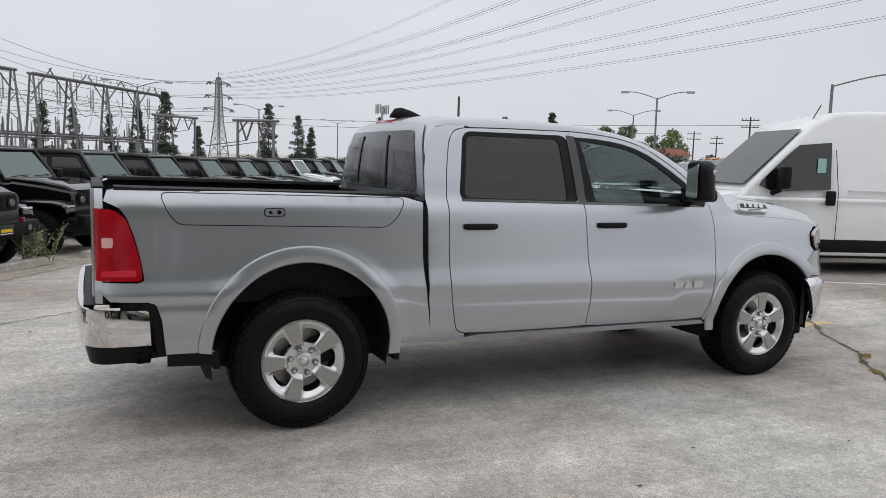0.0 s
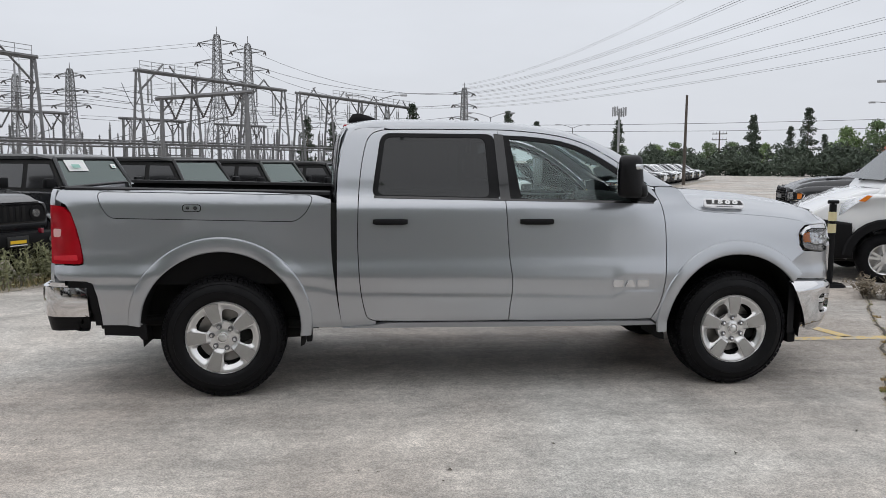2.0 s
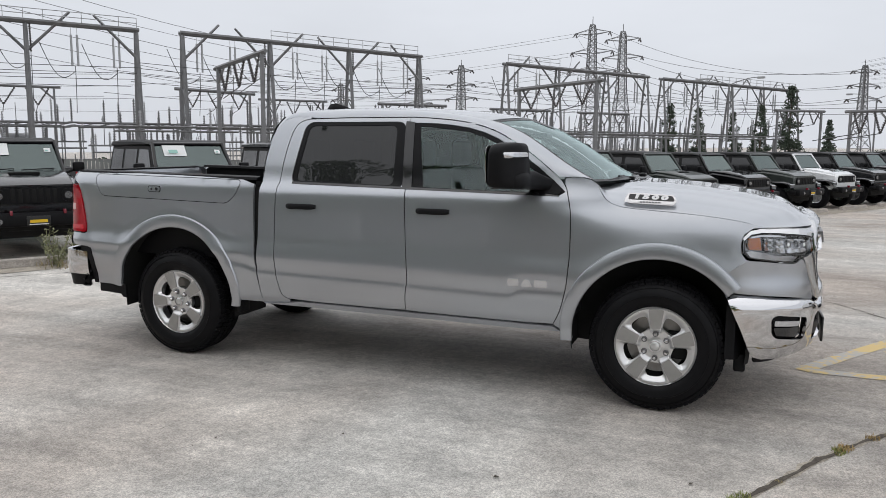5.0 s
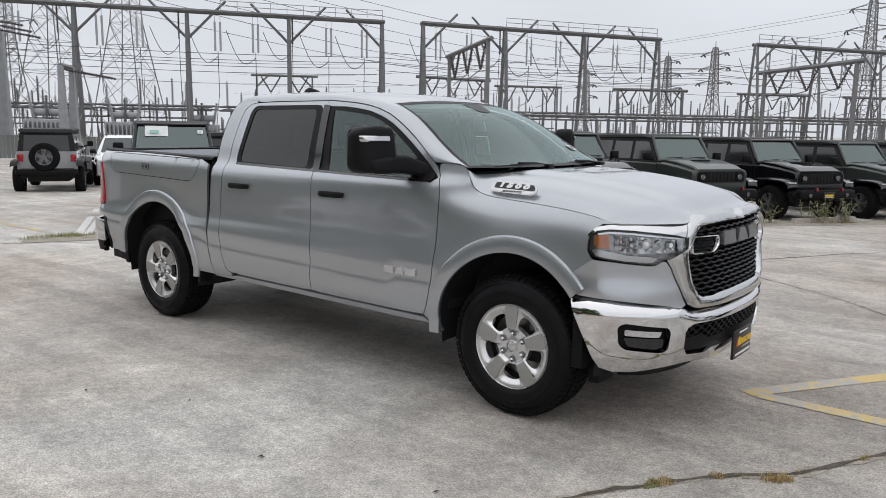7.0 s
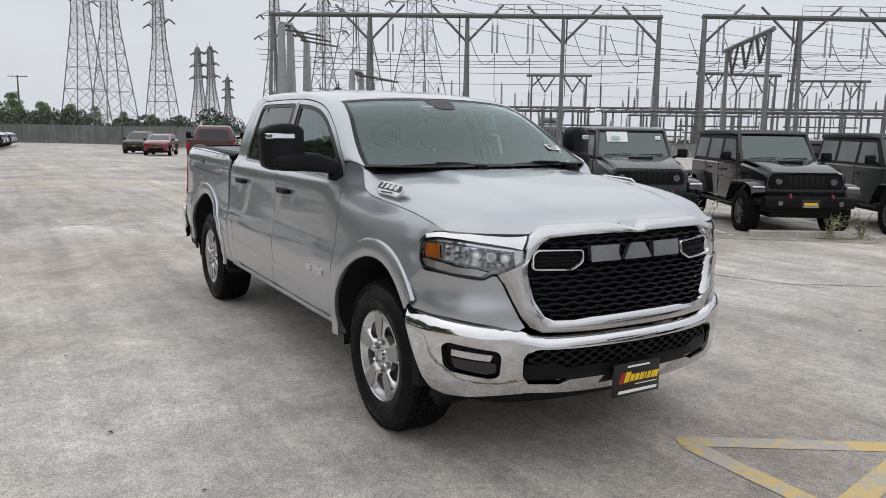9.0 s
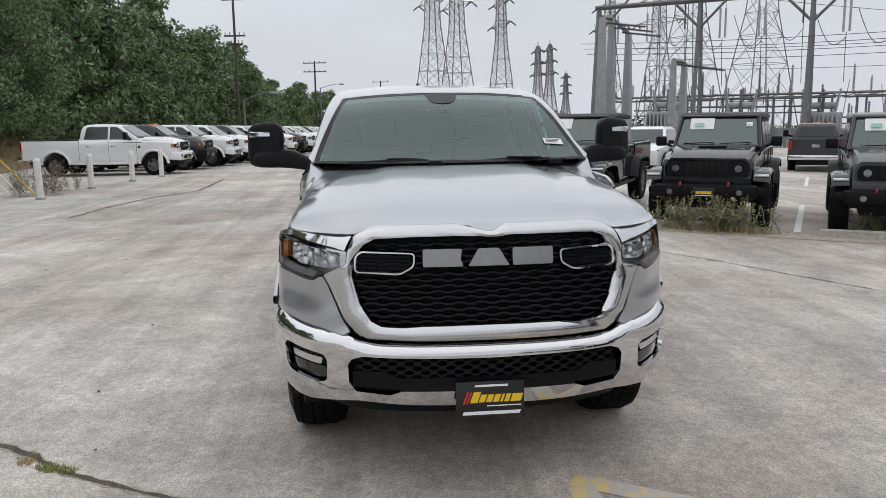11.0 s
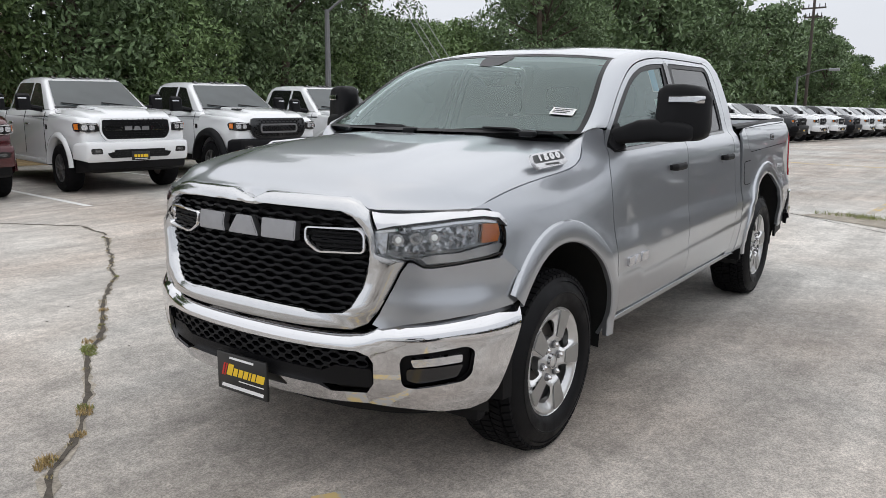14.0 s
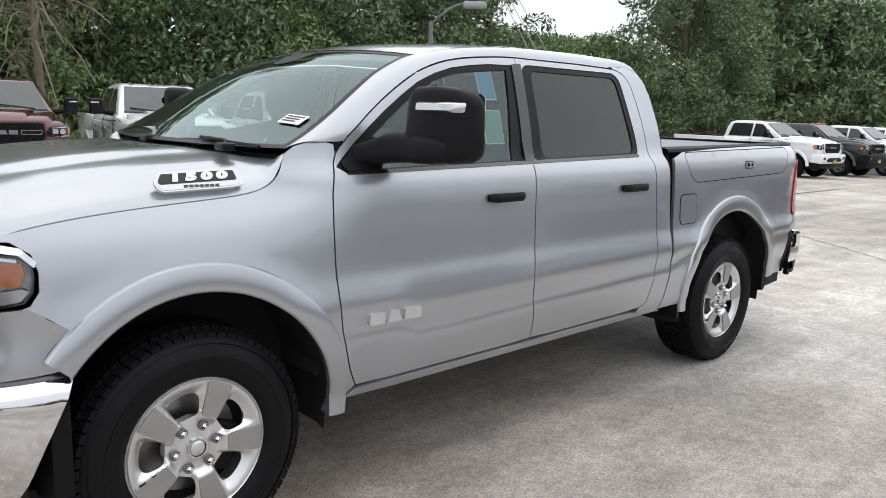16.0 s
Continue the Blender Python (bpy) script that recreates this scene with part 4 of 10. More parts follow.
# door handles
for sg in (-1, 1):
    for x0 in (-0.800, 0.230):
        cup = panel("handle_cup", rounded([(x0 + 0.01, 1.152), (x0 + 0.21, 1.152), (x0 + 0.21, 1.218), (x0 + 0.01, 1.218)], 0.03, 4), lambda u, v: (u, sg * (body_y(u, v) + 0.0015), v), SILVER, truck, (0, sg, 0), step=0.03, flange=0.004)
        rows = []
        for i, u in enumerate(np.linspace(0, 0.24, 13)):
            e = math.sin(math.pi * min(1, max(0, u / 0.24)))
            outw = 0.018 + 0.022 * min(1.0, e * 2.2)
            hh = 0.021 * (0.75 + 0.25 * min(1, e * 3))
            x = x0 - 0.01 + u
            yb = body_y(x, 1.19)
            rows.append([(x, sg * (yb + outw - 0.012 + 0.012 * math.cos(a)), 1.192 + hh * math.sin(a)) for a in np.linspace(0, 2 * math.pi, 10, endpoint=False)])
        loft("door_handle", rows, BLACK_PLASTIC, truck, closed=True, caps=True)

# towing mirrors
for sg in (-1, 1):
    mirror = new("door_mirror")
    mirror.parent = truck
    rows = []
    for y, x0, x1, z0, z1 in ((0.86, 1.00, 1.17, 1.345, 1.425), (0.92, 0.985, 1.12, 1.355, 1.452), (0.98, 0.925, 1.09, 1.362, 1.478), (1.07, 0.875, 1.06, 1.368, 1.485), (1.13, 0.885, 1.062, 1.368, 1.478), (1.19, 0.90, 1.052, 1.370, 1.470), (1.225, 0.90, 1.030, 1.376, 1.458), (1.24, 0.91, 1.005, 1.39, 1.445)):
        q = rounded([(x0, z0), (x1, z0), (x1 - 0.01, z1), (x0 + 0.005, z1)], 0.035, 4)
        rows.append([(x, sg * y, z) for x, z in q])
    loft("mirror_arm", rows, BLACK_PLASTIC, mirror, closed=True, caps=True, smooth=50)
    rows = []
    for y, x0, x1, z0, z1 in ((1.048, 0.875, 0.97, 1.42, 1.60), (1.060, 0.850, 1.01, 1.392, 1.635), (1.095, 0.842, 1.035, 1.376, 1.655), (1.17, 0.842, 1.035, 1.370, 1.658), (1.240, 0.846, 1.020, 1.374, 1.645), (1.274, 0.86, 0.985, 1.390, 1.62), (1.285, 0.88, 0.95, 1.42, 1.59)):
        q = rounded([(x0, z0), (x1, z0), (x1 - 0.025, z1), (x0 + 0.008, z1)], 0.04, 4)
        rows.append([(x + 0.34 * (1.165 - y), sg * y, z) for x, z in q])
    loft("mirror_head", rows, BLACK_PLASTIC, mirror, closed=True, caps=True, smooth=50)
    lens = []
    for y, ins in ((1.125, 0.0), (1.18, 0.002), (1.235, 0.018), (1.265, 0.04), (1.279, 0.09)):
        ins += 0.34 * (y - 1.165)
        lens.append([(1.022 - ins, sg * y, 1.562), (1.032 - ins, sg * y, 1.569), (1.030 - ins, sg * y, 1.592), (1.020 - ins, sg * y, 1.598)])
    loft("mirror_lamp", lens, SURROUND, mirror, label="clear turn-signal lens")
    panel("mirror_glass", rounded([(1.085, 1.40), (1.255, 1.40), (1.255, 1.635), (1.085, 1.645)], 0.03), lambda u, v: (0.838 + 0.34 * (1.165 - u), sg * u, v), CHROME, mirror, (-1, 0, 0), step=0.06, flange=0.003)
    tri = [(1.03, 1.338), (1.20, 1.330), (1.215, 1.36), (1.10, 1.448), (1.03, 1.46)]
    panel("mirror_base", rounded(tri, 0.012, 3), lambda u, v: (u, sg * (cab_profile(v) + 0.004), v), BLACK_PLASTIC, mirror, (0, sg, 0), step=0.05, flange=0.02)

# front lamps
for sg in (-1, 1):
    lamp_top = [(h_y(0.585), 1.088), (h_y(0.68), 1.103), (h_y(0.76), 1.116), (h_x(2.52), 1.128), (h_x(2.42), 1.132), (h_x(2.36), 1.122)]
    lamp_end = [(h_x(2.328), 1.095), (h_x(2.322), 1.06), (h_x(2.326), 1.015), (h_x(2.350), 0.986)]
    lamp_low = [(h_x(2.42), 0.972), (h_x(2.50), 0.960), (h_y(0.80), 0.950), (h_y(0.775), 0.952), (h_y(0.745), 0.976), (h_y(0.64), 0.984), (h_y(0.600), 1.04)]
    shape = lamp_top + lamp_end + lamp_low
    lamp = panel("headlamp", shape, lambda u, v: nose(u, v, sg, -0.030), LAMP_DARK, truck, (1, sg * 0.8, 0), step=0.04, flange=0.03, label="headlamp with projector lenses behind clear glass")
    panel("lamp_glass", inset(shape, 0.004), lambda u, v: nose(u, v, sg, 0.004), HEAD_GLASS, lamp, (1, sg * 0.8, 0), step=0.04, flange=0.0)
    panel("lamp_rim", shape, lambda u, v: nose(u, v, sg, 0.006), GLOSS_BLACK, lamp, (1, sg * 0.8, 0), holes=[inset(shape, 0.007)], step=0.03, flange=0.02, gap=0.001)
    amb = [(h_x(2.418), 1.104), (h_x(2.352), 1.100), (h_x(2.346), 1.06), (h_x(2.360), 1.034), (h_x(2.426), 1.030)]
    panel("amber_marker", amb, lambda u, v: nose(u, v, sg, -0.008), AMBER, lamp, (1, sg * 0.8, 0), step=0.03, flange=0.015)
    low = [(h_x(2.42), 0.980), (h_x(2.36), 0.992), (h_x(2.338), 1.020), (h_x(2.36), 1.028), (h_x(2.43), 1.016), (h_x(2.50), 0.998), (h_y(0.80), 0.994), (h_y(0.765), 0.984), (h_y(0.785), 0.962), (h_x(2.50), 0.967)]
    panel("lamp_lower_trim", low, lambda u, v: nose(u, v, sg, -0.004), BADGE_SILVER, lamp, (1, sg * 0.8, 0), step=0.03, flange=0.012)
    for k, (sc, zc, r) in enumerate(((h_y(0.70), 1.052, 0.026), (h_y(0.755), 1.056, 0.027), (h_y(0.805), 1.060, 0.026))):
        c = Vector(nose(sc, zc, sg, -0.028))
        d = (Vector(nose(sc, zc, sg, 0.0)) - c).normalized()
        bm = bmesh.new()
        rod_into(bm, c, c + d * 0.016, r, r * 0.9, 16)
        part("projector_ring", bm, LAMP_CHROME, lamp)
        bm = bmesh.new()
        rod_into(bm, c + d * 0.012, c + d * 0.020, r * 0.66, r * 0.3, 16)
        part("projector_lens", bm, HEAD_GLASS if k == 1 else LAMP_LED, lamp)
    refl = [(h_y(0.665), 1.012), (h_y(0.745), 1.004), (h_x(2.50), 1.010), (h_x(2.445), 1.026), (h_x(2.445), 1.098), (h_x(2.52), 1.096), (h_y(0.75), 1.088), (h_y(0.675), 1.080)]
    panel("lamp_reflector", refl, lambda u, v: nose(u, v, sg, -0.024 + 0.007 * math.sin(u * 220)), LAMP_CHROME, lamp, (1, sg * 0.8, 0), step=0.016, flange=0.0)
    upper = [(h_y(0.60), 1.083), (h_y(0.70), 1.096), (h_x(2.52), 1.117), (h_x(2.42), 1.121), (h_x(2.365), 1.112), (h_x(2.365), 1.103), (h_x(2.42), 1.112), (h_x(2.52), 1.108), (h_y(0.70), 1.087), (h_y(0.60), 1.074)]
    panel("lamp_upper_trim", upper, lambda u, v: nose(u, v, sg, -0.002), CHROME, lamp, (1, sg * 0.8, 0), step=0.03, flange=0.010)
    panel("lamp_inner_trim", [(h_y(0.60), 1.075), (h_y(0.645), 1.000), (h_y(0.66), 1.002), (h_y(0.665), 1.078)], lambda u, v: nose(u, v, sg, -0.012), LAMP_CHROME, lamp, (1, sg * 0.8, 0), step=0.03, flange=0.006)
    # chrome brow over the lamp
    brow = [(h_y(0.608), 1.158), (h_y(0.65), 1.153), (h_y(0.70), 1.152), (h_x(2.52), 1.158), (h_x(2.42), 1.158), (h_x(2.355), 1.145), (h_x(2.315), 1.105), (h_x(2.322), 1.088)]
    brow += [(h_x(2.36), 1.126), (h_x(2.42), 1.136), (h_x(2.52), 1.132), (h_y(0.76), 1.120), (h_y(0.68), 1.107), (h_y(0.634), 1.094)]
    panel("lamp_brow", brow, lambda u, v: nose(u, v, sg, 0.012 - 0.35 * max(0, v - 1.135)), CHROME, truck, (1, sg * 0.8, 0.3), step=0.025, flange=0.02)
    # painted corner below the lamp
    corner = [(h_x(2.345), 0.970), (h_x(2.42), 0.965), (h_x(2.50), 0.954), (h_y(0.80), 0.945), (h_y(0.775), 0.947), (h_y(0.748), 0.968), (h_y(0.732), 0.968), (h_y(0.712), 0.935), (h_y(0.678), 0.85), (h_y(0.648), 0.772), (h_y(0.624), 0.728)]
    corner += [(h_y(0.655), 0.716), (h_y(0.74), 0.734), (h_x(2.50), 0.755), (h_x(2.35), 0.768), (h_x(2.26), 0.774), (h_x(2.225), 0.785), (h_x(2.225), 0.884), (h_x(2.285), 0.926)]
    panel("corner_fascia", corner, lambda u, v: nose(u, v, sg, 0.004), SILVER, truck, (1, sg * 0.8, 0), step=0.035, flange=0.02)

# grille: surround, core, hexagonal bars, loops and emblem blocks
half_outer = [(0.0, 1.174), (0.028, 1.174), (0.085, 1.203), (0.30, 1.204), (0.50, 1.203), (0.552, 1.190), (0.600, 1.160), (0.626, 1.090), (0.634, 1.004), (0.728, 0.977), (0.706, 0.935), (0.672, 0.85), (0.640, 0.775), (0.606, 0.730), (0.545, 0.703), (0.30, 0.695), (0.0, 0.693)]
half_inner = [(0.0, 1.146), (0.06, 1.147), (0.10, 1.150), (0.30, 1.150), (0.485, 1.146), (0.535, 1.128), (0.575, 1.092), (0.600, 1.05), (0.603, 0.985), (0.590, 0.930), (0.570, 0.860), (0.525, 0.782), (0.480, 0.760), (0.380, 0.757), (0.300, 0.762), (0.0, 0.764)]


def ring_of(half, n=5):
    h = []
    for i in range(len(half) - 1):
        a, b = np.array(half[i]), np.array(half[i + 1])
        h += [tuple(a + (b - a) * j / n) for j in range(n)]
    h.append(half[-1])
    return h + [(-y, z) for y, z in h[-2:0:-1]]


outer, inner = ring_of(half_outer), ring_of(half_inner)
rows = []
for t, push in ((0.0, -0.03), (0.0, 0.004), (0.12, 0.018), (0.5, 0.022), (0.85, 0.014), (1.0, -0.004), (1.0, -0.045)):
    row = []
    for (yo, zo), (yi, zi) in zip(outer, inner):
        y, z = yo + (yi - yo) * t, zo + (zi - zo) * t
        row.append(nose(math.copysign(h_y(abs(y)), y), z, 1, push * (0.35 + 0.65 * step01(0.69, 0.76, z)) + 0.004 * step01(1.06, 1.15, z)))
    rows.append(row)
loft("grille_surround", rows, SURROUND, truck, closed=True, smooth=48)
# near-black sheet added as the shade behind the grille
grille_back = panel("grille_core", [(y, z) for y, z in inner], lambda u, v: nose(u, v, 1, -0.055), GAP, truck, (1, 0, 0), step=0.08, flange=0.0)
bars = bmesh.new()
cell, rise = 0.098, 0.0075
row_z = [0.775 + 0.0265 * k for k in range(14)]
inner_arr = np.array(inner)
for k, z0 in enumerate(row_z):
    ys = np.arange(-0.62, 0.6201, cell / 8)
    pts = []
    for y in ys:
        ph = ((y / cell + (0.5 if k % 2 else 0)) % 1.0)
        tri = 1.0 if ph < 0.38 else (1 - (ph - 0.38) / 0.12) if ph < 0.5 else 0.0 if ph < 0.88 else (ph - 0.88) / 0.12
        pts.append((y, z0 + rise * (tri - 0.5)))
    ok = inside(np.array(pts), inner)
    prev = None
    for (y, z), good in zip(pts, ok):
        ring = None
        if good:
            s = math.copysign(h_y(abs(y)), y)
            a, b = nose(s, z - 0.0045, 1, -0.012), nose(s, z + 0.0045, 1, -0.016)
            c, d = nose(s, z + 0.004, 1, -0.048), nose(s, z - 0.004, 1, -0.048)
            ring = [bars.verts.new(q) for q in (a, b, c, d)]
            if prev:
                for i in range(4):
                    bars.faces.new((prev[i], prev[(i + 1) % 4], ring[(i + 1) % 4], ring[i]))
        prev = ring
part("grille_mesh", bars, GRILLE_BLACK, truck, "gloss black hexagonal grille mesh")
for sg in (-1, 1):
    loop = [(0.320, 1.090), (0.565, 1.100), (0.594, 1.072), (0.592, 0.996), (0.388, 0.984), (0.322, 1.022)]
    o, i = rounded(loop, 0.022, 4), rounded(inset(loop, 0.019), 0.014, 4)
    rows = []
    for t, push in ((0, -0.03), (0, 0.004), (0.3, 0.012), (0.7, 0.012), (1, 0.002), (1, -0.03)):
        rows.append([nose(h_y(yo + (yi - yo) * t), zo + (zi - zo) * t, sg, push) for (yo, zo), (yi, zi) in zip(o, i)])
    lp = loft("grille_loop", rows, CHROME, truck, closed=True)
    # near-black sheet standing in for the shaded depth of the loop
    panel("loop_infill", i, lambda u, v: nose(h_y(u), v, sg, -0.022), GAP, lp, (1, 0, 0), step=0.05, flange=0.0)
    for k in range(4):
        z = 1.010 + k * 0.0175
        panel("loop_slat", [(0.35 + 0.02 * (k == 0), z), (0.575, z + 0.004), (0.575, z + 0.011), (0.35 + 0.02 * (k == 0), z + 0.007)], lambda u, v: nose(h_y(u), v, sg, -0.008), GRILLE_BLACK, lp, (1, 0, 0), step=0.06, flange=0.012)
for shape in ([(-0.290, 1.026), (-0.112, 1.026), (-0.125, 1.058), (-0.118, 1.103), (-0.290, 1.103)], [(-0.092, 1.026), (0.092, 1.026), (0.045, 1.103), (-0.045, 1.103)], [(0.106, 1.026), (0.288, 1.026), (0.288, 1.103), (0.106, 1.103)]):
    eb = panel("emblem_block", rounded(shape, 0.008, 3), lambda u, v: nose(math.copysign(h_y(abs(u)), u), v, 1, 0.022), EMBLEM, truck, (1, 0, 0), step=0.03, flange=0.03)
    panel("emblem_face", inset(rounded(shape, 0.008, 3), 0.007), lambda u, v: nose(math.copysign(h_y(abs(u)), u), v, 1, 0.0235), EMBLEM, eb, (1, 0, 0), step=0.03, flange=0.001)

# front bumper
half_top = [(0.0, 0.672), (0.3, 0.673), (0.50, 0.676), (0.58, 0.686), (0.64, 0.712), (0.70, 0.728), (0.80, 0.735), (0.88, 0.745), (0.95, 0.757), (0.9925, 0.764)]
half_bot = [(0.9915, 0.70), (0.984, 0.56), (0.972, 0.44), (0.962, 0.385), (0.93, 0.362), (0.86, 0.366), (0.75, 0.388), (0.60, 0.402), (0.35, 0.386), (0.15, 0.380), (0.0, 0.380)]
top_s = [(s_y(y), z) for y, z in half_top]
bot_s = [(s_y(y), z) for y, z in half_bot]
bumper_outline = top_s + bot_s + [(-s, z) for s, z in bot_s[::-1][1:]] + [(-s, z) for s, z in top_s[::-1][:-1]]
open_half = [(0.0, 0.614), (0.30, 0.618), (0.565, 0.622), (0.612, 0.606), (0.628, 0.58), (0.628, 0.495), (0.600, 0.452), (0.45, 0.440), (0.395, 0.460), (0.0, 0.458)]
open_s = [(s_y(y), z) for y, z in open_half]
low_open = open_s + [(-s, z) for s, z in open_s[::-1][1:-1]]
fog_shape = [(s_y(0.735), 0.618), (s_x(2.520), 0.646), (s_x(2.490), 0.625), (s_x(2.498), 0.53), (s_x(2.525), 0.502), (s_y(0.765), 0.480), (s_y(0.728), 0.492), (s_y(0.720), 0.59)]
fog_r, fog_l = rounded(fog_shape, 0.028, 4), rounded([(-s, z) for s, z in fog_shape], 0.028, 4)


def bumper_map(s, z, push=0.0):
    lip = 0.020 * step01(0.030, 0.0, abs(z - np.interp(abs(s), [q[0] for q in top_s], [q[1] for q in top_s])))
    return nose(s, z, 1, 0.012 + push - lip * 1.2)


bumper = panel("front_bumper", bumper_outline, bumper_map, CHROME, truck, (1, 0, 0), holes=[low_open, fog_r, fog_l], step=0.028, flange=0.03, label="chrome front bumper", smooth=45)
# near-black sheet closing the opening, its shade held in the colour
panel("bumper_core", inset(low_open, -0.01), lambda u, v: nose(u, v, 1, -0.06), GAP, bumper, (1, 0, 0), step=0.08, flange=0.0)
air = bmesh.new()
for k in range(5):
    z0 = 0.512 + 0.021 * k
    prev = None
    for y in np.arange(-0.60, 0.601, 0.0125):
        ph = (y / 0.075 + (0.5 if k % 2 else 0)) % 1.0
        tri = 1.0 if ph < 0.38 else (1 - (ph - 0.38) / 0.12) if ph < 0.5 else 0.0 if ph < 0.88 else (ph - 0.88) / 0.12
        s, z = math.copysign(s_y(abs(y)), y), z0 + 0.011 * (tri - 0.5)
        ring = [air.verts.new(nose(s, z + dz, 1, p)) for dz, p in ((-0.0045, -0.012), (0.0045, -0.014), (0.004, -0.05), (-0.004, -0.05))]
        if prev:
            for i in range(4):
                air.faces.new((prev[i], prev[(i + 1) % 4], ring[(i + 1) % 4], ring[i]))
        prev = ring
part("lower_mesh", air, BLACK_PLASTIC, bumper)
panel("lower_crossbar", [(math.copysign(s_y(abs(y)), y), z) for y, z in [(-0.62, 0.47), (-0.40, 0.462), (0.40, 0.462), (0.62, 0.47), (0.615, 0.545), (0.47, 0.548), (0.41, 0.518), (-0.41, 0.518), (-0.47, 0.548), (-0.615, 0.545)]], lambda u, v: nose(u, v, 1, -0.006), BLACK_PLASTIC, bumper, (1, 0, 0), step=0.05, flange=0.03)
for sg in (-1, 1):
    sh = rounded([(math.copysign(s, sg), z) for s, z in fog_shape], 0.028, 4)
    pod = panel("fog_lamp", inset(sh, -0.006), lambda u, v: nose(u, v, 1, -0.035), BLACK_PLASTIC, bumper, (1, sg * 0.8, 0), step=0.05, flange=0.0, label="black fog lamp pocket")
    lens = [(sg * s_y(0.765), 0.560), (sg * s_x(2.525), 0.574), (sg * s_x(2.525), 0.606), (sg * s_y(0.755), 0.592)]
    panel("fog_lens", rounded(lens, 0.008, 3), lambda u, v: nose(u, v, 1, -0.012), LAMP_CHROME, pod, (1, sg * 0.8, 0), step=0.02, flange=0.02)
    shelf = [(sg * s_y(0.742), 0.506), (sg * s_y(0.78), 0.494), (sg * s_x(2.54), 0.514), (sg * s_x(2.52), 0.564), (sg * s_y(0.742), 0.552)]
    panel("fog_bezel", rounded(shelf, 0.012, 3), lambda u, v: nose(u, v, 1, -0.014), GLOSS_BLACK, pod, (1, sg * 0.8, 0), step=0.04, flange=0.02)
valance = [(-s, z) for s, z in ((s_y(0.93), 0.40), (s_y(0.6), 0.41), (s_y(0.2), 0.39))] + [(s, z) for s, z in ((s_y(0.2), 0.39), (s_y(0.6), 0.41), (s_y(0.93), 0.40))] + [(s_y(0.90), 0.30), (s_y(0.6), 0.29), (0, 0.285), (-s_y(0.6), 0.29), (-s_y(0.90), 0.30)]
panel("lower_valance", valance, lambda u, v: nose(u, v, 1, -0.10), BLACK_PLASTIC, truck, (1, 0, 0), step=0.07, flange=0.02)
for sg in (-1, 1):
    box("air_flap", (2.30, sg * 0.78 - 0.09, 0.265), (2.37, sg * 0.78 + 0.09, 0.38), BLACK_PLASTIC, truck, 0.015)
    rows = [[(2.245, sg * 0.955, z), (2.30, sg * 0.945, z), (2.36, sg * 0.80, z)] for z in (0.745, 0.60, 0.42, 0.36)]
    loft("bumper_end_liner", rows, BLACK_PLASTIC, truck)
# dealer plate
plate = box("dealer_plate", (2.842, -0.158, 0.338), (2.858, 0.152, 0.508), SIGN_BLACK, truck, 0.006, "black dealer plate with a yellow word mark")
for name, y0, y1, z0, z1, mat in (("web_line", -0.075, 0.075, 0.484, 0.494, SIGN_WHITE), ("name_line", -0.130, 0.130, 0.354, 0.370, SIGN_WHITE), ("sub_line", -0.02, 0.135, 0.392, 0.397, SIGN_WHITE),
                                  ("red_slash", -0.128, -0.118, 0.406, 0.462, SIGN_RED), ("red_slash", -0.112, -0.104, 0.406, 0.462, SIGN_RED), ("yellow_mark", -0.096, -0.062, 0.410, 0.462, SIGN_YELLOW),
                                  ("yellow_mark", -0.056, -0.030, 0.412, 0.448, SIGN_YELLOW), ("yellow_mark", -0.024, 0.002, 0.412, 0.448, SIGN_YELLOW), ("yellow_mark", 0.008, 0.034, 0.412, 0.448, SIGN_YELLOW),
                                  ("yellow_mark", 0.040, 0.052, 0.412, 0.448, SIGN_YELLOW), ("yellow_mark", 0.058, 0.080, 0.412, 0.448, SIGN_YELLOW), ("yellow_mark", 0.086, 0.134, 0.412, 0.448, SIGN_YELLOW)):
    k = (z1 - z0) * 0.35
    mesh_object(name, [(2.8595, y0, z0), (2.8595, y1, z0), (2.8595, y1 + k, z1), (2.8595, y0 + k, z1)], [(0, 1, 2, 3)], mat, plate)

# rear bumper, tail lamps, tailgate and bed
rear_plan = curve_through([(0.0, -3.055), (0.5, -3.05), (0.80, -3.03), (0.90, -2.995), (0.958, -2.925), (0.980, -2.82), (0.988, -2.66)], 8)
s_rear = np.concatenate([[0], np.cumsum([math.dist(a, b) for a, b in zip(rear_plan, rear_plan[1:])])])
q_rear = np.array(rear_plan)


def stern(s, z, push=0.0):
    a = abs(s)
    t = min(1.0, a / s_rear[-1])
    return (np.interp(a, s_rear, q_rear[:, 1]) - push * (1 - t**4), math.copysign(np.interp(a, s_rear, q_rear[:, 0]) + push * t**4, s), z)


s_end = s_rear[-1]
sx_rear = lambda x: float(np.interp(x, q_rear[:, 1], s_rear))
rb = [(-sx_rear(-2.70), 0.758), (-0.5, 0.768), (0.5, 0.768), (sx_rear(-2.70), 0.758), (sx_rear(-2.695), 0.72), (sx_rear(-2.69), 0.60), (sx_rear(-2.688), 0.565), (0.6, 0.560), (-0.6, 0.560), (-sx_rear(-2.688), 0.565), (-sx_rear(-2.69), 0.60), (-sx_rear(-2.695), 0.72)]
rear_bumper = panel("rear_bumper", rb, lambda u, v: stern(u, v, 0.010 * math.cos((v - 0.66) * 14)), CHROME, truck, (-1, 0, 0), step=0.04, flange=0.03, label="chrome rear bumper", smooth=45)
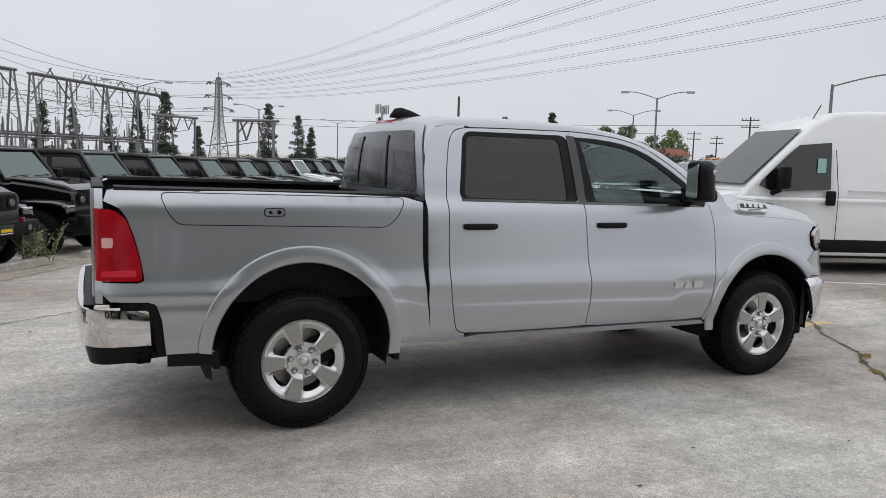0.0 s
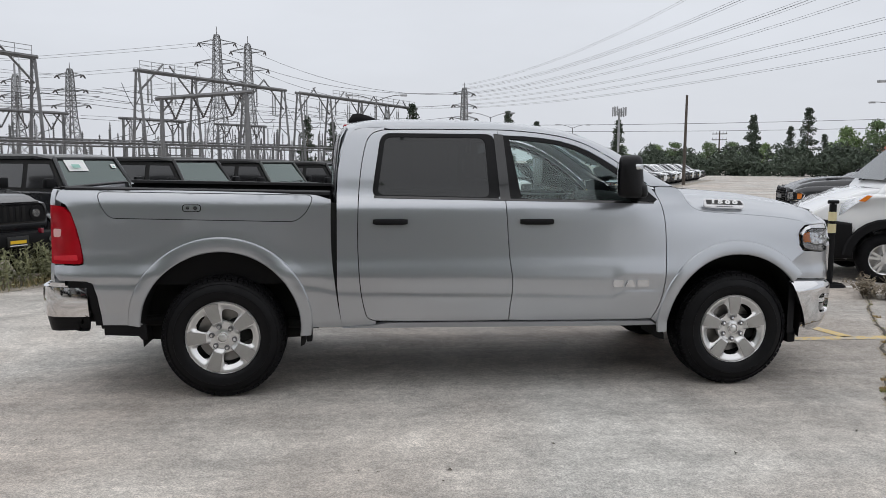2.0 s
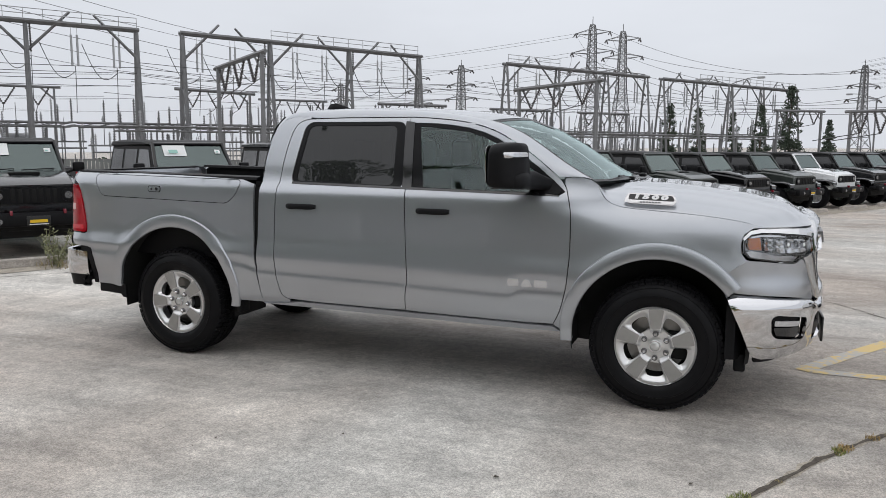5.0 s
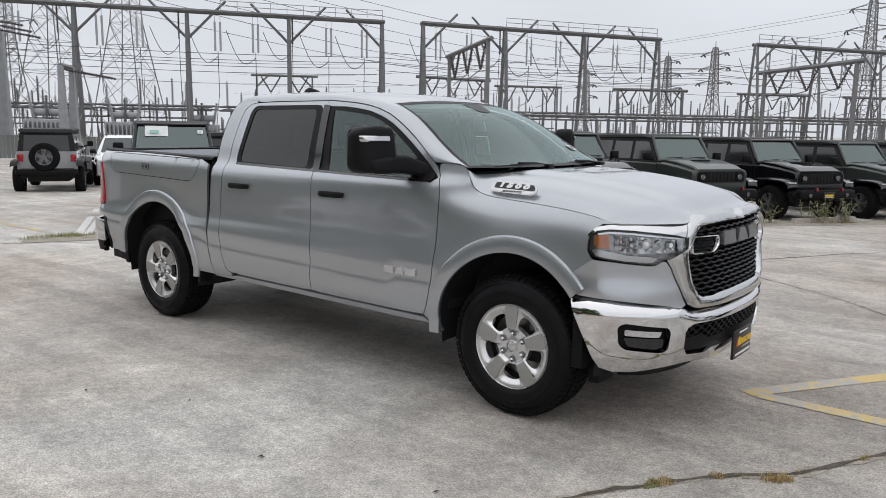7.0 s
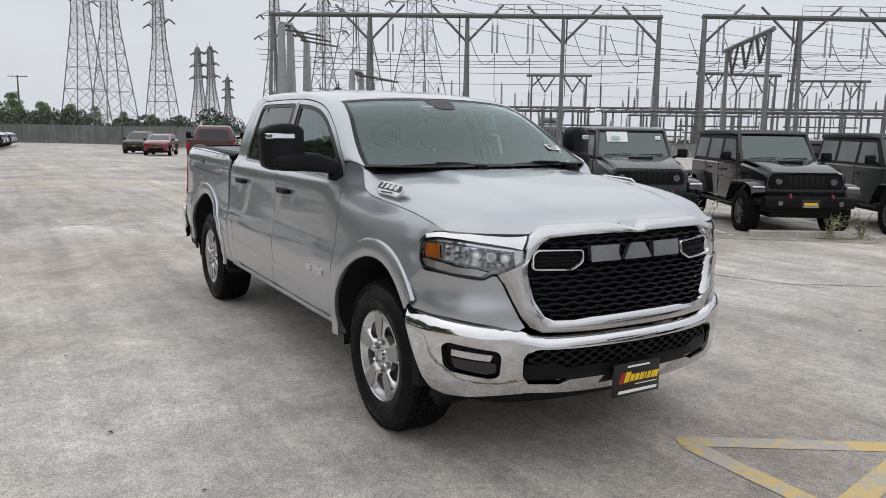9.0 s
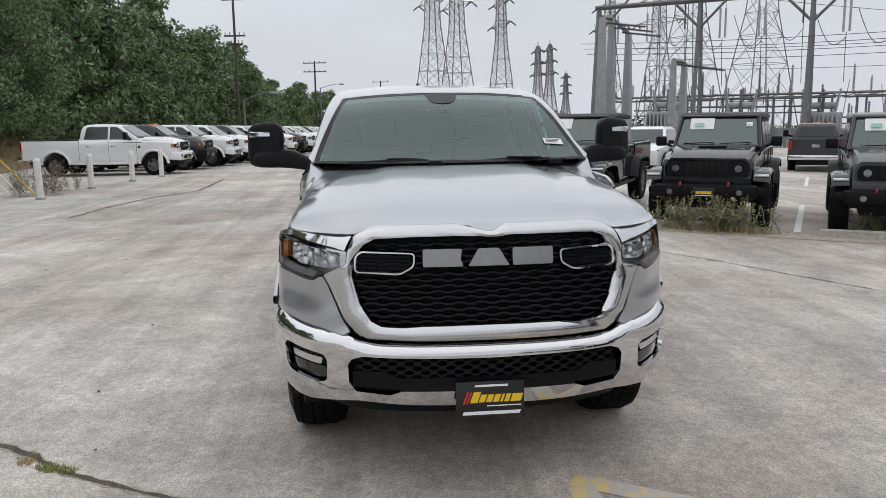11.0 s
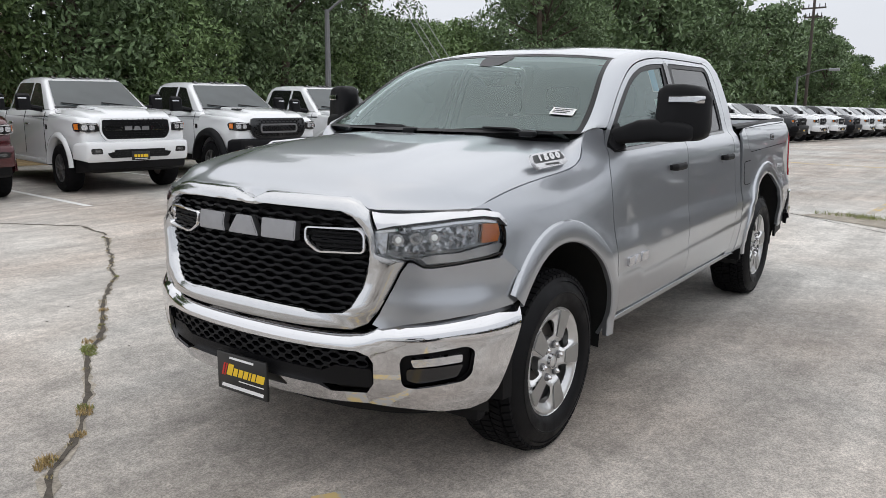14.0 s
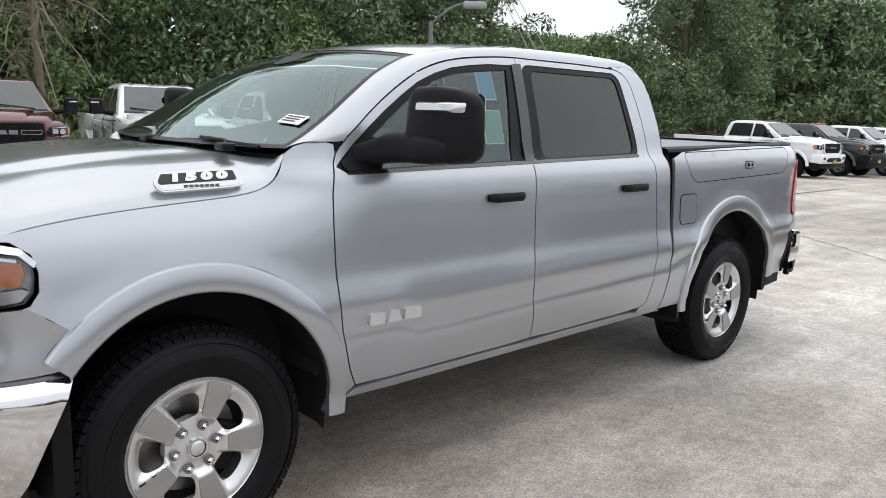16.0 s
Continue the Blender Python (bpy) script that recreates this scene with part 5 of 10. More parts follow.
pad = [(-sx_rear(-2.69), 0.60), (sx_rear(-2.69), 0.60), (sx_rear(-2.68), 0.555), (sx_rear(-2.70), 0.475), (0.5, 0.44), (-0.5, 0.44), (-sx_rear(-2.70), 0.475), (-sx_rear(-2.68), 0.555)]
panel("bumper_skirt", pad, lambda u, v: stern(u, v, -0.012 - 0.25 * (0.57 - v)), BLACK_PLASTIC, rear_bumper, (-1, 0, 0), step=0.06, flange=0.03)
mesh_object("bumper_step", [(-3.02, -0.78, 0.768), (-3.02, 0.78, 0.768), (-2.70, 0.90, 0.768), (-2.70, -0.90, 0.768)], [(0, 1, 2, 3)], BLACK_PLASTIC, rear_bumper)
for sg in (-1, 1):
    tri = [(-2.74, 0.796), (-2.668, 0.790), (-2.640, 0.70), (-2.617, 0.50), (-2.655, 0.50), (-2.69, 0.70)]
    panel("bumper_end_cap", tri, lambda u, v: (u, sg * (body_y(u, v) + 0.003), v), BLACK_PLASTIC, rear_bumper, (0, sg, 0), step=0.05, flange=0.03)
    skirt = [(-2.605, 0.503), (-2.33, 0.503), (-2.325, 0.40), (-2.36, 0.40), (-2.38, 0.425), (-2.605, 0.432)]
    panel("lower_side_skirt", skirt, lambda u, v: (u, sg * (body_y(u, max(v, 0.5)) - 0.004), v), BLACK_PLASTIC, truck, (0, sg, 0), step=0.05, flange=0.02)
    lampt = panel("tail_lamp", rounded([(-2.935, 1.300), (-2.868, 1.297), (-2.803, 1.245), (-2.770, 1.15), (-2.742, 1.04), (-2.727, 0.945), (-2.735, 0.915), (-2.945, 0.912)], 0.02, 4), lambda u, v: (u, sg * (body_y(u, v) + 0.010), v), RED_LENS, truck, (0, sg, 0), step=0.025, flange=0.03, label="red wraparound tail lamp")
    panel("reverse_lens", rounded([(-2.925, 1.09), (-2.872, 1.092), (-2.868, 1.145), (-2.925, 1.145)], 0.012), lambda u, v: (u, sg * (body_y(u, v) + 0.013), v), PINK_LENS, lampt, (0, sg, 0), step=0.03, flange=0.006)
    panel("red_bar", rounded([(-2.930, 0.935), (-2.755, 0.938), (-2.760, 0.975), (-2.930, 0.965)], 0.01), lambda u, v: (u, sg * (body_y(u, v) + 0.012), v), RED_BRIGHT, lampt, (0, sg, 0), step=0.03, flange=0.006)
    rows = [[(-2.935, sg * body_y(-2.935, z), z), (-2.955, sg * (body_y(-2.935, z) - 0.02), z), (-2.965, sg * 0.74, z)] for z in np.linspace(0.912, 1.30, 10)]
    loft("tail_lamp_wrap", rows, RED_LENS, lampt)
    rows = [[(x, sg * (body_y(x, 1.40) + dy), float(np.interp(x, [-2.890, -1.09], [1.410, 1.384])) + dz) for x in np.linspace(-2.860, -1.10, 30)] for dy, dz in ((0.004, -0.012), (-0.004, 0.006), (-0.05, 0.016), (-0.09, 0.012), (-0.10, -0.01))]
    loft("bed_rail_cap", rows, BLACK_PLASTIC, truck)
    mesh_object("bed_inner_wall", [(-2.890, sg * 0.83, 0.75), (-1.10, sg * 0.83, 0.75), (-1.10, sg * 0.83, 1.40), (-2.890, sg * 0.83, 1.42)], [(0, 1, 2, 3)], BLACK_PLASTIC, truck)
    rows = [[(-2.925, sg * body_y(-2.925, z), z), (-2.960, sg * (body_y(-2.925, z) - 0.035), z), (-2.965, sg * 0.72, z)] for z in np.linspace(0.79, 0.912, 4)]
    loft("bed_corner", rows, SILVER, truck)
    rows = [[(-2.915, sg * body_y(-2.915, z), z), (-2.955, sg * (body_y(-2.915, z) - 0.03), z), (-2.965, sg * 0.72, z)] for z in np.linspace(1.30, 1.405, 5)]
    loft("bed_corner", rows, SILVER, truck)
mesh_object("bed_floor", [(-2.910, -0.83, 0.80), (-1.09, -0.83, 0.80), (-1.09, 0.83, 0.80), (-2.910, 0.83, 0.80)], [(0, 1, 2, 3)], BLACK_PLASTIC, truck)
mesh_object("bed_front_wall", [(-1.105, -0.93, 0.50), (-1.105, 0.93, 0.50), (-1.105, 0.90, 1.36), (-1.105, -0.90, 1.36)], [(0, 1, 2, 3)], GAP, truck)
box("tailgate", (-2.975, -0.745, 0.795), (-2.915, 0.745, 1.405), SILVER, truck, 0.018)
box("tailgate_cap", (-2.970, -0.74, 1.400), (-2.905, 0.74, 1.414), BLACK_PLASTIC, truck, 0.008)
box("tow_hitch", (-2.90, -0.04, 0.40), (-2.70, 0.04, 0.47), UNDER, truck, 0.01)
# wheels
def spoke_depth(u, v):
    r = math.hypot(u, v)
    th = math.atan2(v, u)
    k = ((th - math.pi / 2) / (2 * math.pi / 5)) % 1.0
    k = min(k, 1 - k) * 72
    flat = 1 - step01(12.5, 20.0, k * (0.62 + r / 0.55))
    return 0.010 + 0.022 * step01(0.082, 0.112, r) * flat + 0.026 * step01(0.188, 0.238, r) * (1 - flat) + 0.006 * (1 - step01(0.03, 0.06, r))


def window_shape(i):
    c = radians(90 + 36 + 72 * i)
    pts = []
    for r, a in ((0.113, -13), (0.128, -17.5), (0.165, -18.5), (0.186, -17), (0.197, -11), (0.199, 0), (0.197, 11), (0.186, 17), (0.165, 18.5), (0.128, 17.5), (0.113, 13), (0.109, 0)):
        pts.append((r * math.cos(c + radians(a)), r * math.sin(c + radians(a))))
    return curve_through(pts, 3, closed=True)


def make_wheel():
    """One wheel about the y axis, its face towards -y."""
    wheel = new("wheel")
    sw = 0.137
    prof = [(0.252, -sw + 0.012), (0.262, -sw - 0.004), (0.285, -sw - 0.016), (0.318, -sw - 0.019), (0.320, -sw - 0.0215), (0.326, -sw - 0.0215), (0.328, -sw - 0.018), (0.350, -sw - 0.012), (0.372, -sw + 0.002), (0.374, -sw - 0.003), (0.388, -sw + 0.006), (0.396, -sw + 0.018), (0.403, -sw + 0.035)]
    lathe("tyre_sidewall", prof, RUBBER_SIDE, wheel, 72, "black rubber sidewall")
    lathe("tyre_carcass", [(0.396, -sw + 0.016), (0.402, -0.10), (0.403, 0.0), (0.402, 0.10), (0.392, sw - 0.01), (0.36, sw + 0.01), (0.30, sw + 0.018), (0.25, sw - 0.01)], RUBBER, wheel, 72)
    verts, faces = [], []
    for rib, (y0, y1, n, skew) in enumerate(((-0.128, -0.092, 64, 0.02), (-0.084, -0.034, 72, -0.03), (-0.026, 0.026, 72, 0.03), (0.034, 0.084, 72, 0.03), (0.092, 0.128, 64, -0.02))):
        for i in range(n):
            a0 = 2 * math.pi * i / n + rib * 0.03
            a1 = a0 + 2 * math.pi / n * 0.80
            k = len(verts)
            outer_r = TYRE_R - (0.007 if rib in (0, 4) else 0.0)
            for r in (0.398, outer_r):
                for a, y in ((a0, y0), (a1, y0), (a1 + skew, y1), (a0 + skew, y1)):
                    rr = r - (0.010 if (rib == 0 and y == y0) or (rib == 4 and y == y1) else 0.0)
                    verts.append((rr * math.cos(a), y, rr * math.sin(a)))
            faces += [(k + 4, k + 5, k + 6, k + 7), (k, k + 1, k + 5, k + 4), (k + 1, k + 2, k + 6, k + 5), (k + 2, k + 3, k + 7, k + 6), (k + 3, k, k + 4, k + 7)]
    mesh_object("tread", verts, faces, RUBBER, wheel, smooth=0)
    lathe("rim", [(0.238, -sw + 0.020), (0.252, -sw + 0.006), (0.254, -sw + 0.014), (0.244, -sw + 0.03), (0.235, -0.05), (0.225, 0.03), (0.225, 0.13)], ALLOY, wheel, 64, "bright alloy rim")
    circle = [(0.241 * math.cos(a), 0.241 * math.sin(a)) for a in np.linspace(0, 2 * math.pi, 72, endpoint=False)]
    face = panel("wheel_face", circle, lambda u, v: (u, -sw + 0.040 - spoke_depth(u, v), v), ALLOY, wheel, (0, -1, 0), [window_shape(i) for i in range(5)], 0.0072, 0.035, label="five-spoke silver alloy wheel face", smooth=25)
    lathe("hub_cap", [(0.0, -sw + 0.004), (0.018, -sw + 0.005), (0.027, -sw + 0.010), (0.030, -sw + 0.04)], ALLOY, wheel, 24)
    lathe("hub_ring", [(0.029, -sw + 0.038), (0.031, -sw + 0.008), (0.036, -sw + 0.008), (0.038, -sw + 0.04)], CHROME, wheel, 24)
    for i in range(6):
        a = radians(30 + 60 * i)
        c = Vector((0.077 * math.cos(a), -sw + 0.035, 0.077 * math.sin(a)))
        bm = bmesh.new()
        rod_into(bm, c, c + Vector((0, -0.026, 0)), 0.0135, 0.0125, 6)
        rod_into(bm, c + Vector((0, -0.026, 0)), c + Vector((0, -0.034, 0)), 0.0125, 0.006, 6)
        part("lug_nut", bm, CHROME, wheel)
        # raised dark disc standing in for the shade of the nut's recess
        bm = bmesh.new()
        rod_into(bm, c + Vector((0, 0.0, 0)), c + Vector((0, -0.0155, 0)), 0.0185, 0.0185, 14)
        part("lug_pocket", bm, ALLOY_DARK, wheel)
    for i in range(5):
        a = radians(90 + 72 * i)
        ca, sa = math.cos(a), math.sin(a)
        pad = rounded([(0.112, -0.030), (0.150, -0.036), (0.234, -0.047), (0.239, 0.0), (0.234, 0.047), (0.150, 0.036), (0.112, 0.030)], 0.008, 3)
        panel("spoke_pad", [(ca * r - sa * t, sa * r + ca * t) for r, t in pad], lambda u, v: (u, -sw + 0.040 - 0.0375 - 0.004 * step01(0.1, 0.23, math.hypot(u, v)), v), ALLOY_PAD, wheel, (0, -1, 0), step=0.03, flange=0.012)
    lathe("brake_disc", [(0.06, -0.03), (0.185, -0.03), (0.185, -0.005), (0.06, -0.005)], DISC, wheel, 40)
    lathe("wheel_inside", [(0.0, -0.01), (0.236, -0.012)], UNDER, wheel, 32)
    box("brake_caliper", (0.06, -0.06, -0.09), (0.20, 0.03, 0.09), UNDER, wheel, 0.02)
    return wheel


wheel = make_wheel()
wheel.parent = truck
wheel.matrix_basis = pose(AXLE, -0.81, HUB_Z, 0, 0, 0)
for x, sg, spin in ((-AXLE, -1, -19), (AXLE, 1, 22), (-AXLE, 1, 10)):
    w = copy_thing(wheel, pose(x, sg * 0.81, HUB_Z, 0, spin, 0 if sg < 0 else 180))
    w.parent = truck

# underbody
box("chassis", (-2.70, -0.56, 0.39), (2.45, 0.56, 0.52), UNDER, truck, 0.03)
box("floor_pan", (-1.06, -0.90, 0.45), (1.25, 0.90, 0.50), UNDER, truck, 0.02)
for x in (-AXLE, AXLE):
    rod("axle", [(x, -0.72, HUB_Z), (x, 0.72, HUB_Z)], 0.055, UNDER, truck, 12)
    box("differential", (x - 0.16, -0.15, 0.24), (x + 0.16, 0.15, 0.50), UNDER, truck, 0.08)
rod("exhaust", [(-1.2, -0.62, 0.42), (-2.3, -0.66, 0.47), (-2.7, -0.70, 0.46)], 0.04, UNDER, truck, 10)
for sg in (-1, 1):
    box("mud_guard", (-1.27, sg * 0.90 - 0.06, 0.36), (-1.23, sg * 0.90 + 0.06, 0.48), BLACK_PLASTIC, truck, 0.008)
    box("rocker", (-1.2, sg * 0.72 - 0.1, 0.425), (1.25, sg * 0.72 + 0.1, 0.47), UNDER, truck, 0.02)

# inside
loft("headliner", [[np.array(top_skin(u, v)) + (0, 0, -0.035) for v in np.linspace(-0.97, 0.97, 15)] for u in np.linspace(-0.96, 0.70, 12)], HEADLINER, truck)
box("dashboard", (1.05, -0.80, 0.95), (1.42, 0.80, 1.345), DASH, truck, 0.06)
box("cabin_floor", (-1.0, -0.85, 0.52), (1.3, 0.85, 0.58), DASH, truck)
tube("steering_wheel", [(0.93 + 0.06 * math.sin(a), 0.42 + 0.185 * math.cos(a), 1.22 + 0.175 * math.sin(a)) for a in np.linspace(0, 2 * math.pi, 25)], 0.016, DASH, truck, 8)
for x, y, w in ((0.12, -0.42, 0.27), (0.12, 0.42, 0.27), (-0.80, -0.42, 0.36), (-0.80, 0.42, 0.36)):
    seat = box("seat", (x - 0.05, y - w, 0.75), (x + 0.48, y + w, 0.93), SEAT_CLOTH, truck, 0.05)
    box("seat_back", (x - 0.10, y - w, 0.90), (x + 0.08, y + w, 1.46), SEAT_CLOTH, seat, 0.06, m=Matrix.Translation((0, 0, 0)))
    box("head_restraint", (x - 0.12, y - 0.14, 1.47), (x + 0.0, y + 0.14, 1.68), SEAT_CLOTH, seat, 0.05)
# papers on the driver-side glass
for x0, z0, w, h, mat in ((0.262, 1.63, 0.10, 0.13, PAPER_BLUE), (0.255, 1.43, 0.115, 0.145, PAPER_GREEN)):
    sh = [(x0, z0), (x0 + w, z0), (x0 + w, z0 + h), (x0, z0 + h)]
    pp = panel("window_paper", inset(sh, -0.008), lambda u, v: (u, body_y(u, v) - 0.022, v), PAPER, truck, (0, 1, 0), step=0.05, flange=0.0)
    panel("paper_print", sh, lambda u, v: (u, body_y(u, v) - 0.0195, v), mat, pp, (0, 1, 0), step=0.05, flange=0.0)

# ---- parked vehicles ----
WHITE_PAINT = material("white_paint", (0.80, 0.81, 0.82), 0.25, vary=0.02, vary_scale=2, coat=1.0)
BLACK_PAINT = material("black_paint", (0.004, 0.004, 0.005), 0.14, spec=0.35, vary=0.1, vary_scale=2, coat=0.4)
GREY_PAINT = material("dark_grey_paint", (0.034, 0.036, 0.040), 0.25, 0.2, vary=0.05, vary_scale=2, coat=0.35)
GREEN_PAINT = material("grey_green_paint", (0.040, 0.047, 0.043), 0.28, 0.1, vary=0.05, vary_scale=2, coat=0.3)
MAROON_PAINT = material("maroon_paint", (0.072, 0.006, 0.009), 0.22, 0.3, vary=0.05, vary_scale=2, coat=1.0)
RED_PAINT = material("red_paint", (0.20, 0.008, 0.022), 0.22, 0.1, vary=0.05, vary_scale=2, coat=1.0)
BLUE_PAINT = material("blue_paint", (0.03, 0.06, 0.14), 0.22, 0.3, vary=0.05, vary_scale=2, coat=1.0)
SILVER_CAR = material("light_silver_paint", (0.42, 0.43, 0.44), 0.3, 0.5, vary=0.03, vary_scale=2, coat=1.0)
SOFT_TOP = material("matt_black_top", (0.009, 0.009, 0.010), 0.6, vary=0.1, vary_scale=4, bump=0.001, bump_scale=200)
SHIELD_FAR = glass("parked_windscreen", (0.26, 0.32, 0.31), ior=2.2, cast=(0.86, 1.0, 0.97))
DARK_CABIN = material("dark_cabin", (0.009, 0.009, 0.009), 0.8)


def slab(name, poly, w, mat, parent, c=0.03, top_w=None, z_ref=None, nose=0.0, x_nose=None, label="", y_off=0.0):
    """A side outline (x, z) drawn out to a half width w, chamfered, leaning in to top_w at its top and narrowing to the nose."""
    z0, z1 = z_ref or (min(p[1] for p in poly), max(p[1] for p in poly))
    xs = [p[0] for p in poly]
    xn = x_nose if x_nose is not None else max(xs) - 0.8

    def half(x, z):
        k = w if top_w is None else w + (top_w - w) * min(1, max(0, (z - z0) / (z1 - z0)))
        return k - nose * step01(xn, max(xs), x)

    rows = []
    turns = (90, 55, 25, 0) if c > 0.04 else (90, 0)
    for sg in (1, -1):
        for a in turns if sg > 0 else turns[::-1]:
            q = inset(poly, c * (1 - math.cos(radians(a)))) if a else poly
            rows.append([(x, sg * (half(x, z) - c * (1 - math.sin(radians(a)))) + y_off, z) for x, z in q])
    return loft(name, rows, mat, parent, closed=True, caps=True, label=label, smooth=40)


def arch_pts(x, r, z=0.40, n=9, low=0.45):
    a0 = math.asin(max(-1, min(1, (low - z) / r)))
    return [(x + r * math.cos(a), z + r * math.sin(a)) for a in np.linspace(math.pi - a0, a0, n)]


def side_panel(name, poly, y, mat, parent, both=True, lean=None, label=""):
    obs = []
    for sg in (-1, 1):
        q = [(x, sg * (y + (lean[0] * (z - lean[1]) if lean else 0)), z) for x, z in poly]
        n = len(q)
        f = [tuple(range(n)) if sg < 0 else tuple(range(n))[::-1]]
        obs.append(mesh_object(name, q, f, mat, parent, label))
    return obs


def quad(name, pts, mat, parent, label=""):
    return mesh_object(name, pts, [tuple(range(len(pts)))], mat, parent, label)


def plain_wheel(r, width, rim_r, rim_mat, spokes=5):
    """A parked car's wheel about the y axis, face towards -y."""
    w = new("wheel")
    h = width / 2
    lathe("tyre", [(rim_r, -h + 0.02), (rim_r + 0.03, -h - 0.006), ((rim_r + r) / 2, -h - 0.012), (r - 0.03, -h + 0.006), (r - 0.008, -h + 0.04), (r, -h + 0.07), (r, h - 0.05), (r - 0.03, h), (rim_r, h)], RUBBER, w, 28)
    lathe("rim", [(rim_r + 0.003, -h + 0.01), (rim_r - 0.012, -h + 0.02), (rim_r - 0.03, h - 0.03), (0.0, h - 0.05)], rim_mat, w, 28)
    bm = bmesh.new()
    for i in range(spokes):
        m = Matrix.Rotation(2 * math.pi * i / spokes, 4, "Y")
        for dx in (-0.32, 0.32):
            box_into(bm, (-0.018, -h + 0.012, 0.02), (0.018, -h + 0.045, rim_r - 0.005), 0, m @ Matrix.Rotation(dx * 0.6, 4, "Y"))
    rod_into(bm, (0, -h + 0.002, 0), (0, -h + 0.06, 0), 0.06, 0.07, 12)
    part("rim_spokes", bm, rim_mat, w)
    return w


def set_wheels(parent, w, places, track, r):
    first = True
    for x in places:
        for sg in (-1, 1):
            m = pose(x, sg * track, r - 0.004, 0, 17 * x, 0 if sg < 0 else 180)
            if first:
                w.parent, w.matrix_basis, first = parent, m, False
            else:
                k = copy_thing(w, m)
                k.parent = parent


def window_sheet(parent, x, y, z, w, h, lean):
    """Price sheet inside a windscreen, facing +x."""
    s = quad("price_sheet", [(x, y - w / 2, z), (x, y + w / 2, z), (x - lean * h, y + w / 2, z + h), (x - lean * h, y - w / 2, z + h)], PAPER, parent)
    quad("sheet_print", [(x + 0.003, y - w * 0.3, z + h * 0.3), (x + 0.003, y + w * 0.1, z + h * 0.3), (x + 0.003 - lean * h * 0.4, y + w * 0.1, z + h * 0.6), (x + 0.003 - lean * h * 0.4, y - w * 0.3, z + h * 0.6)], PAPER_GREEN, s)


def make_jeep(paint, label, top=SOFT_TOP, sheet=True, pickup=False, spare=True, rim=None):
    """Boxy off-road car: its front towards +x, the middle of its wheelbase over the origin."""
    j = thing("off_road_car", label, "car", "cars parked in the long row")
    R, ax = 0.41, 1.50
    body = [(-1.98, 0.62), (-1.98, 1.21), (-1.0, 1.23), (0.95, 1.24), (1.0, 1.26), (1.55, 1.20), (2.02, 1.12), (2.06, 1.06), (2.06, 0.72), (1.98, 0.66), (1.86, 0.66)]
    body += arch_pts(ax, 0.50, R, 9, 0.66)[::-1] + [(0.95, 0.52), (-0.95, 0.52)] + arch_pts(-ax, 0.50, R, 9, 0.60)[::-1]
    slab("body", body, 0.78, paint, j, 0.035, nose=0.08, x_nose=1.0)
    slab("bonnet", [(0.92, 1.16), (0.92, 1.325), (1.35, 1.300), (1.85, 1.215), (2.03, 1.145), (2.03, 1.10)], 0.66, paint, j, 0.03, nose=0.07, x_nose=1.0)
    xb = -1.20 if pickup else -1.95
    slab("cabin", [(xb, 1.15), (xb + 0.03, 1.60), (xb + 0.09, 1.755), (0.30, 1.775), (0.42, 1.76), (0.80, 1.24), (0.86, 1.18)], 0.765, paint if pickup else DARK_CABIN, j, 0.02, top_w=0.665)
    slab("roof", [(xb + 0.02, 1.74), (xb + 0.05, 1.835), (xb + 0.75, 1.865), (0.1, 1.86), (0.38, 1.825), (0.44, 1.775)], 0.70, top, j, 0.035)
    if pickup:
        slab("bed", [(-3.05, 0.62), (-3.05, 1.24), (-1.24, 1.24), (-1.24, 0.62)], 0.78, paint, j, 0.035)
        box("bed_cover", (-3.0, -0.70, 1.235), (-1.26, 0.70, 1.262), SOFT_TOP, j, 0.01)
        for sg in (-1, 1):
            box("bed_lamp", (-3.09, sg * 0.70 - 0.06, 0.95), (-3.04, sg * 0.70 + 0.06, 1.15), RED_LENS, j, 0.01)
    lean = (-(0.765 - 0.665) / 0.62, 1.15)
    wf = quad("windscreen", [(0.830, -0.66, 1.300), (0.830, 0.66, 1.300), (0.475, 0.60, 1.755), (0.475, -0.60, 1.755)], SHIELD_FAR, j)
    quad("dash_top", [(0.78, -0.66, 1.27), (0.78, 0.66, 1.27), (0.36, 0.6, 1.55), (0.36, -0.6, 1.55)], DARK_CABIN, j)
    for a, b in (((0.85, -0.70, 1.26), (0.46, -0.63, 1.80)), ((0.85, 0.70, 1.26), (0.46, 0.63, 1.80)), ((0.46, -0.63, 1.79), (0.46, 0.63, 1.79)), ((0.85, -0.70, 1.285), (0.85, 0.70, 1.285))):
        rod("screen_frame", [a, b], 0.032, paint, j, 8)
    box("bonnet_vent", (1.30, -0.22, 1.285), (1.42, 0.22, 1.318), GAP, j, 0.008)
    for y0, y1 in ((-0.55, -0.05), (0.05, 0.55)):
        rod("wiper", [(0.86, y0, 1.335), (0.815, y1, 1.355)], 0.009, TRIM_BLACK, j, 5)
    if sheet:
        window_sheet(j, 0.632, -0.28, 1.575, 0.40, 0.19, 0.78)
        window_sheet(j, 0.60, 0.50, 1.62, 0.10, 0.07, 0.78)
    side_panel("front_side_window", [(-0.12, 1.285), (0.70, 1.285), (0.40, 1.69), (-0.12, 1.69)], 0.772, GLOSS_BLACK, j, lean=lean)
    side_panel("rear_side_window", [(-0.98, 1.285), (-0.24, 1.285), (-0.24, 1.69), (-0.98, 1.69)], 0.772, GLOSS_BLACK, j, lean=lean)
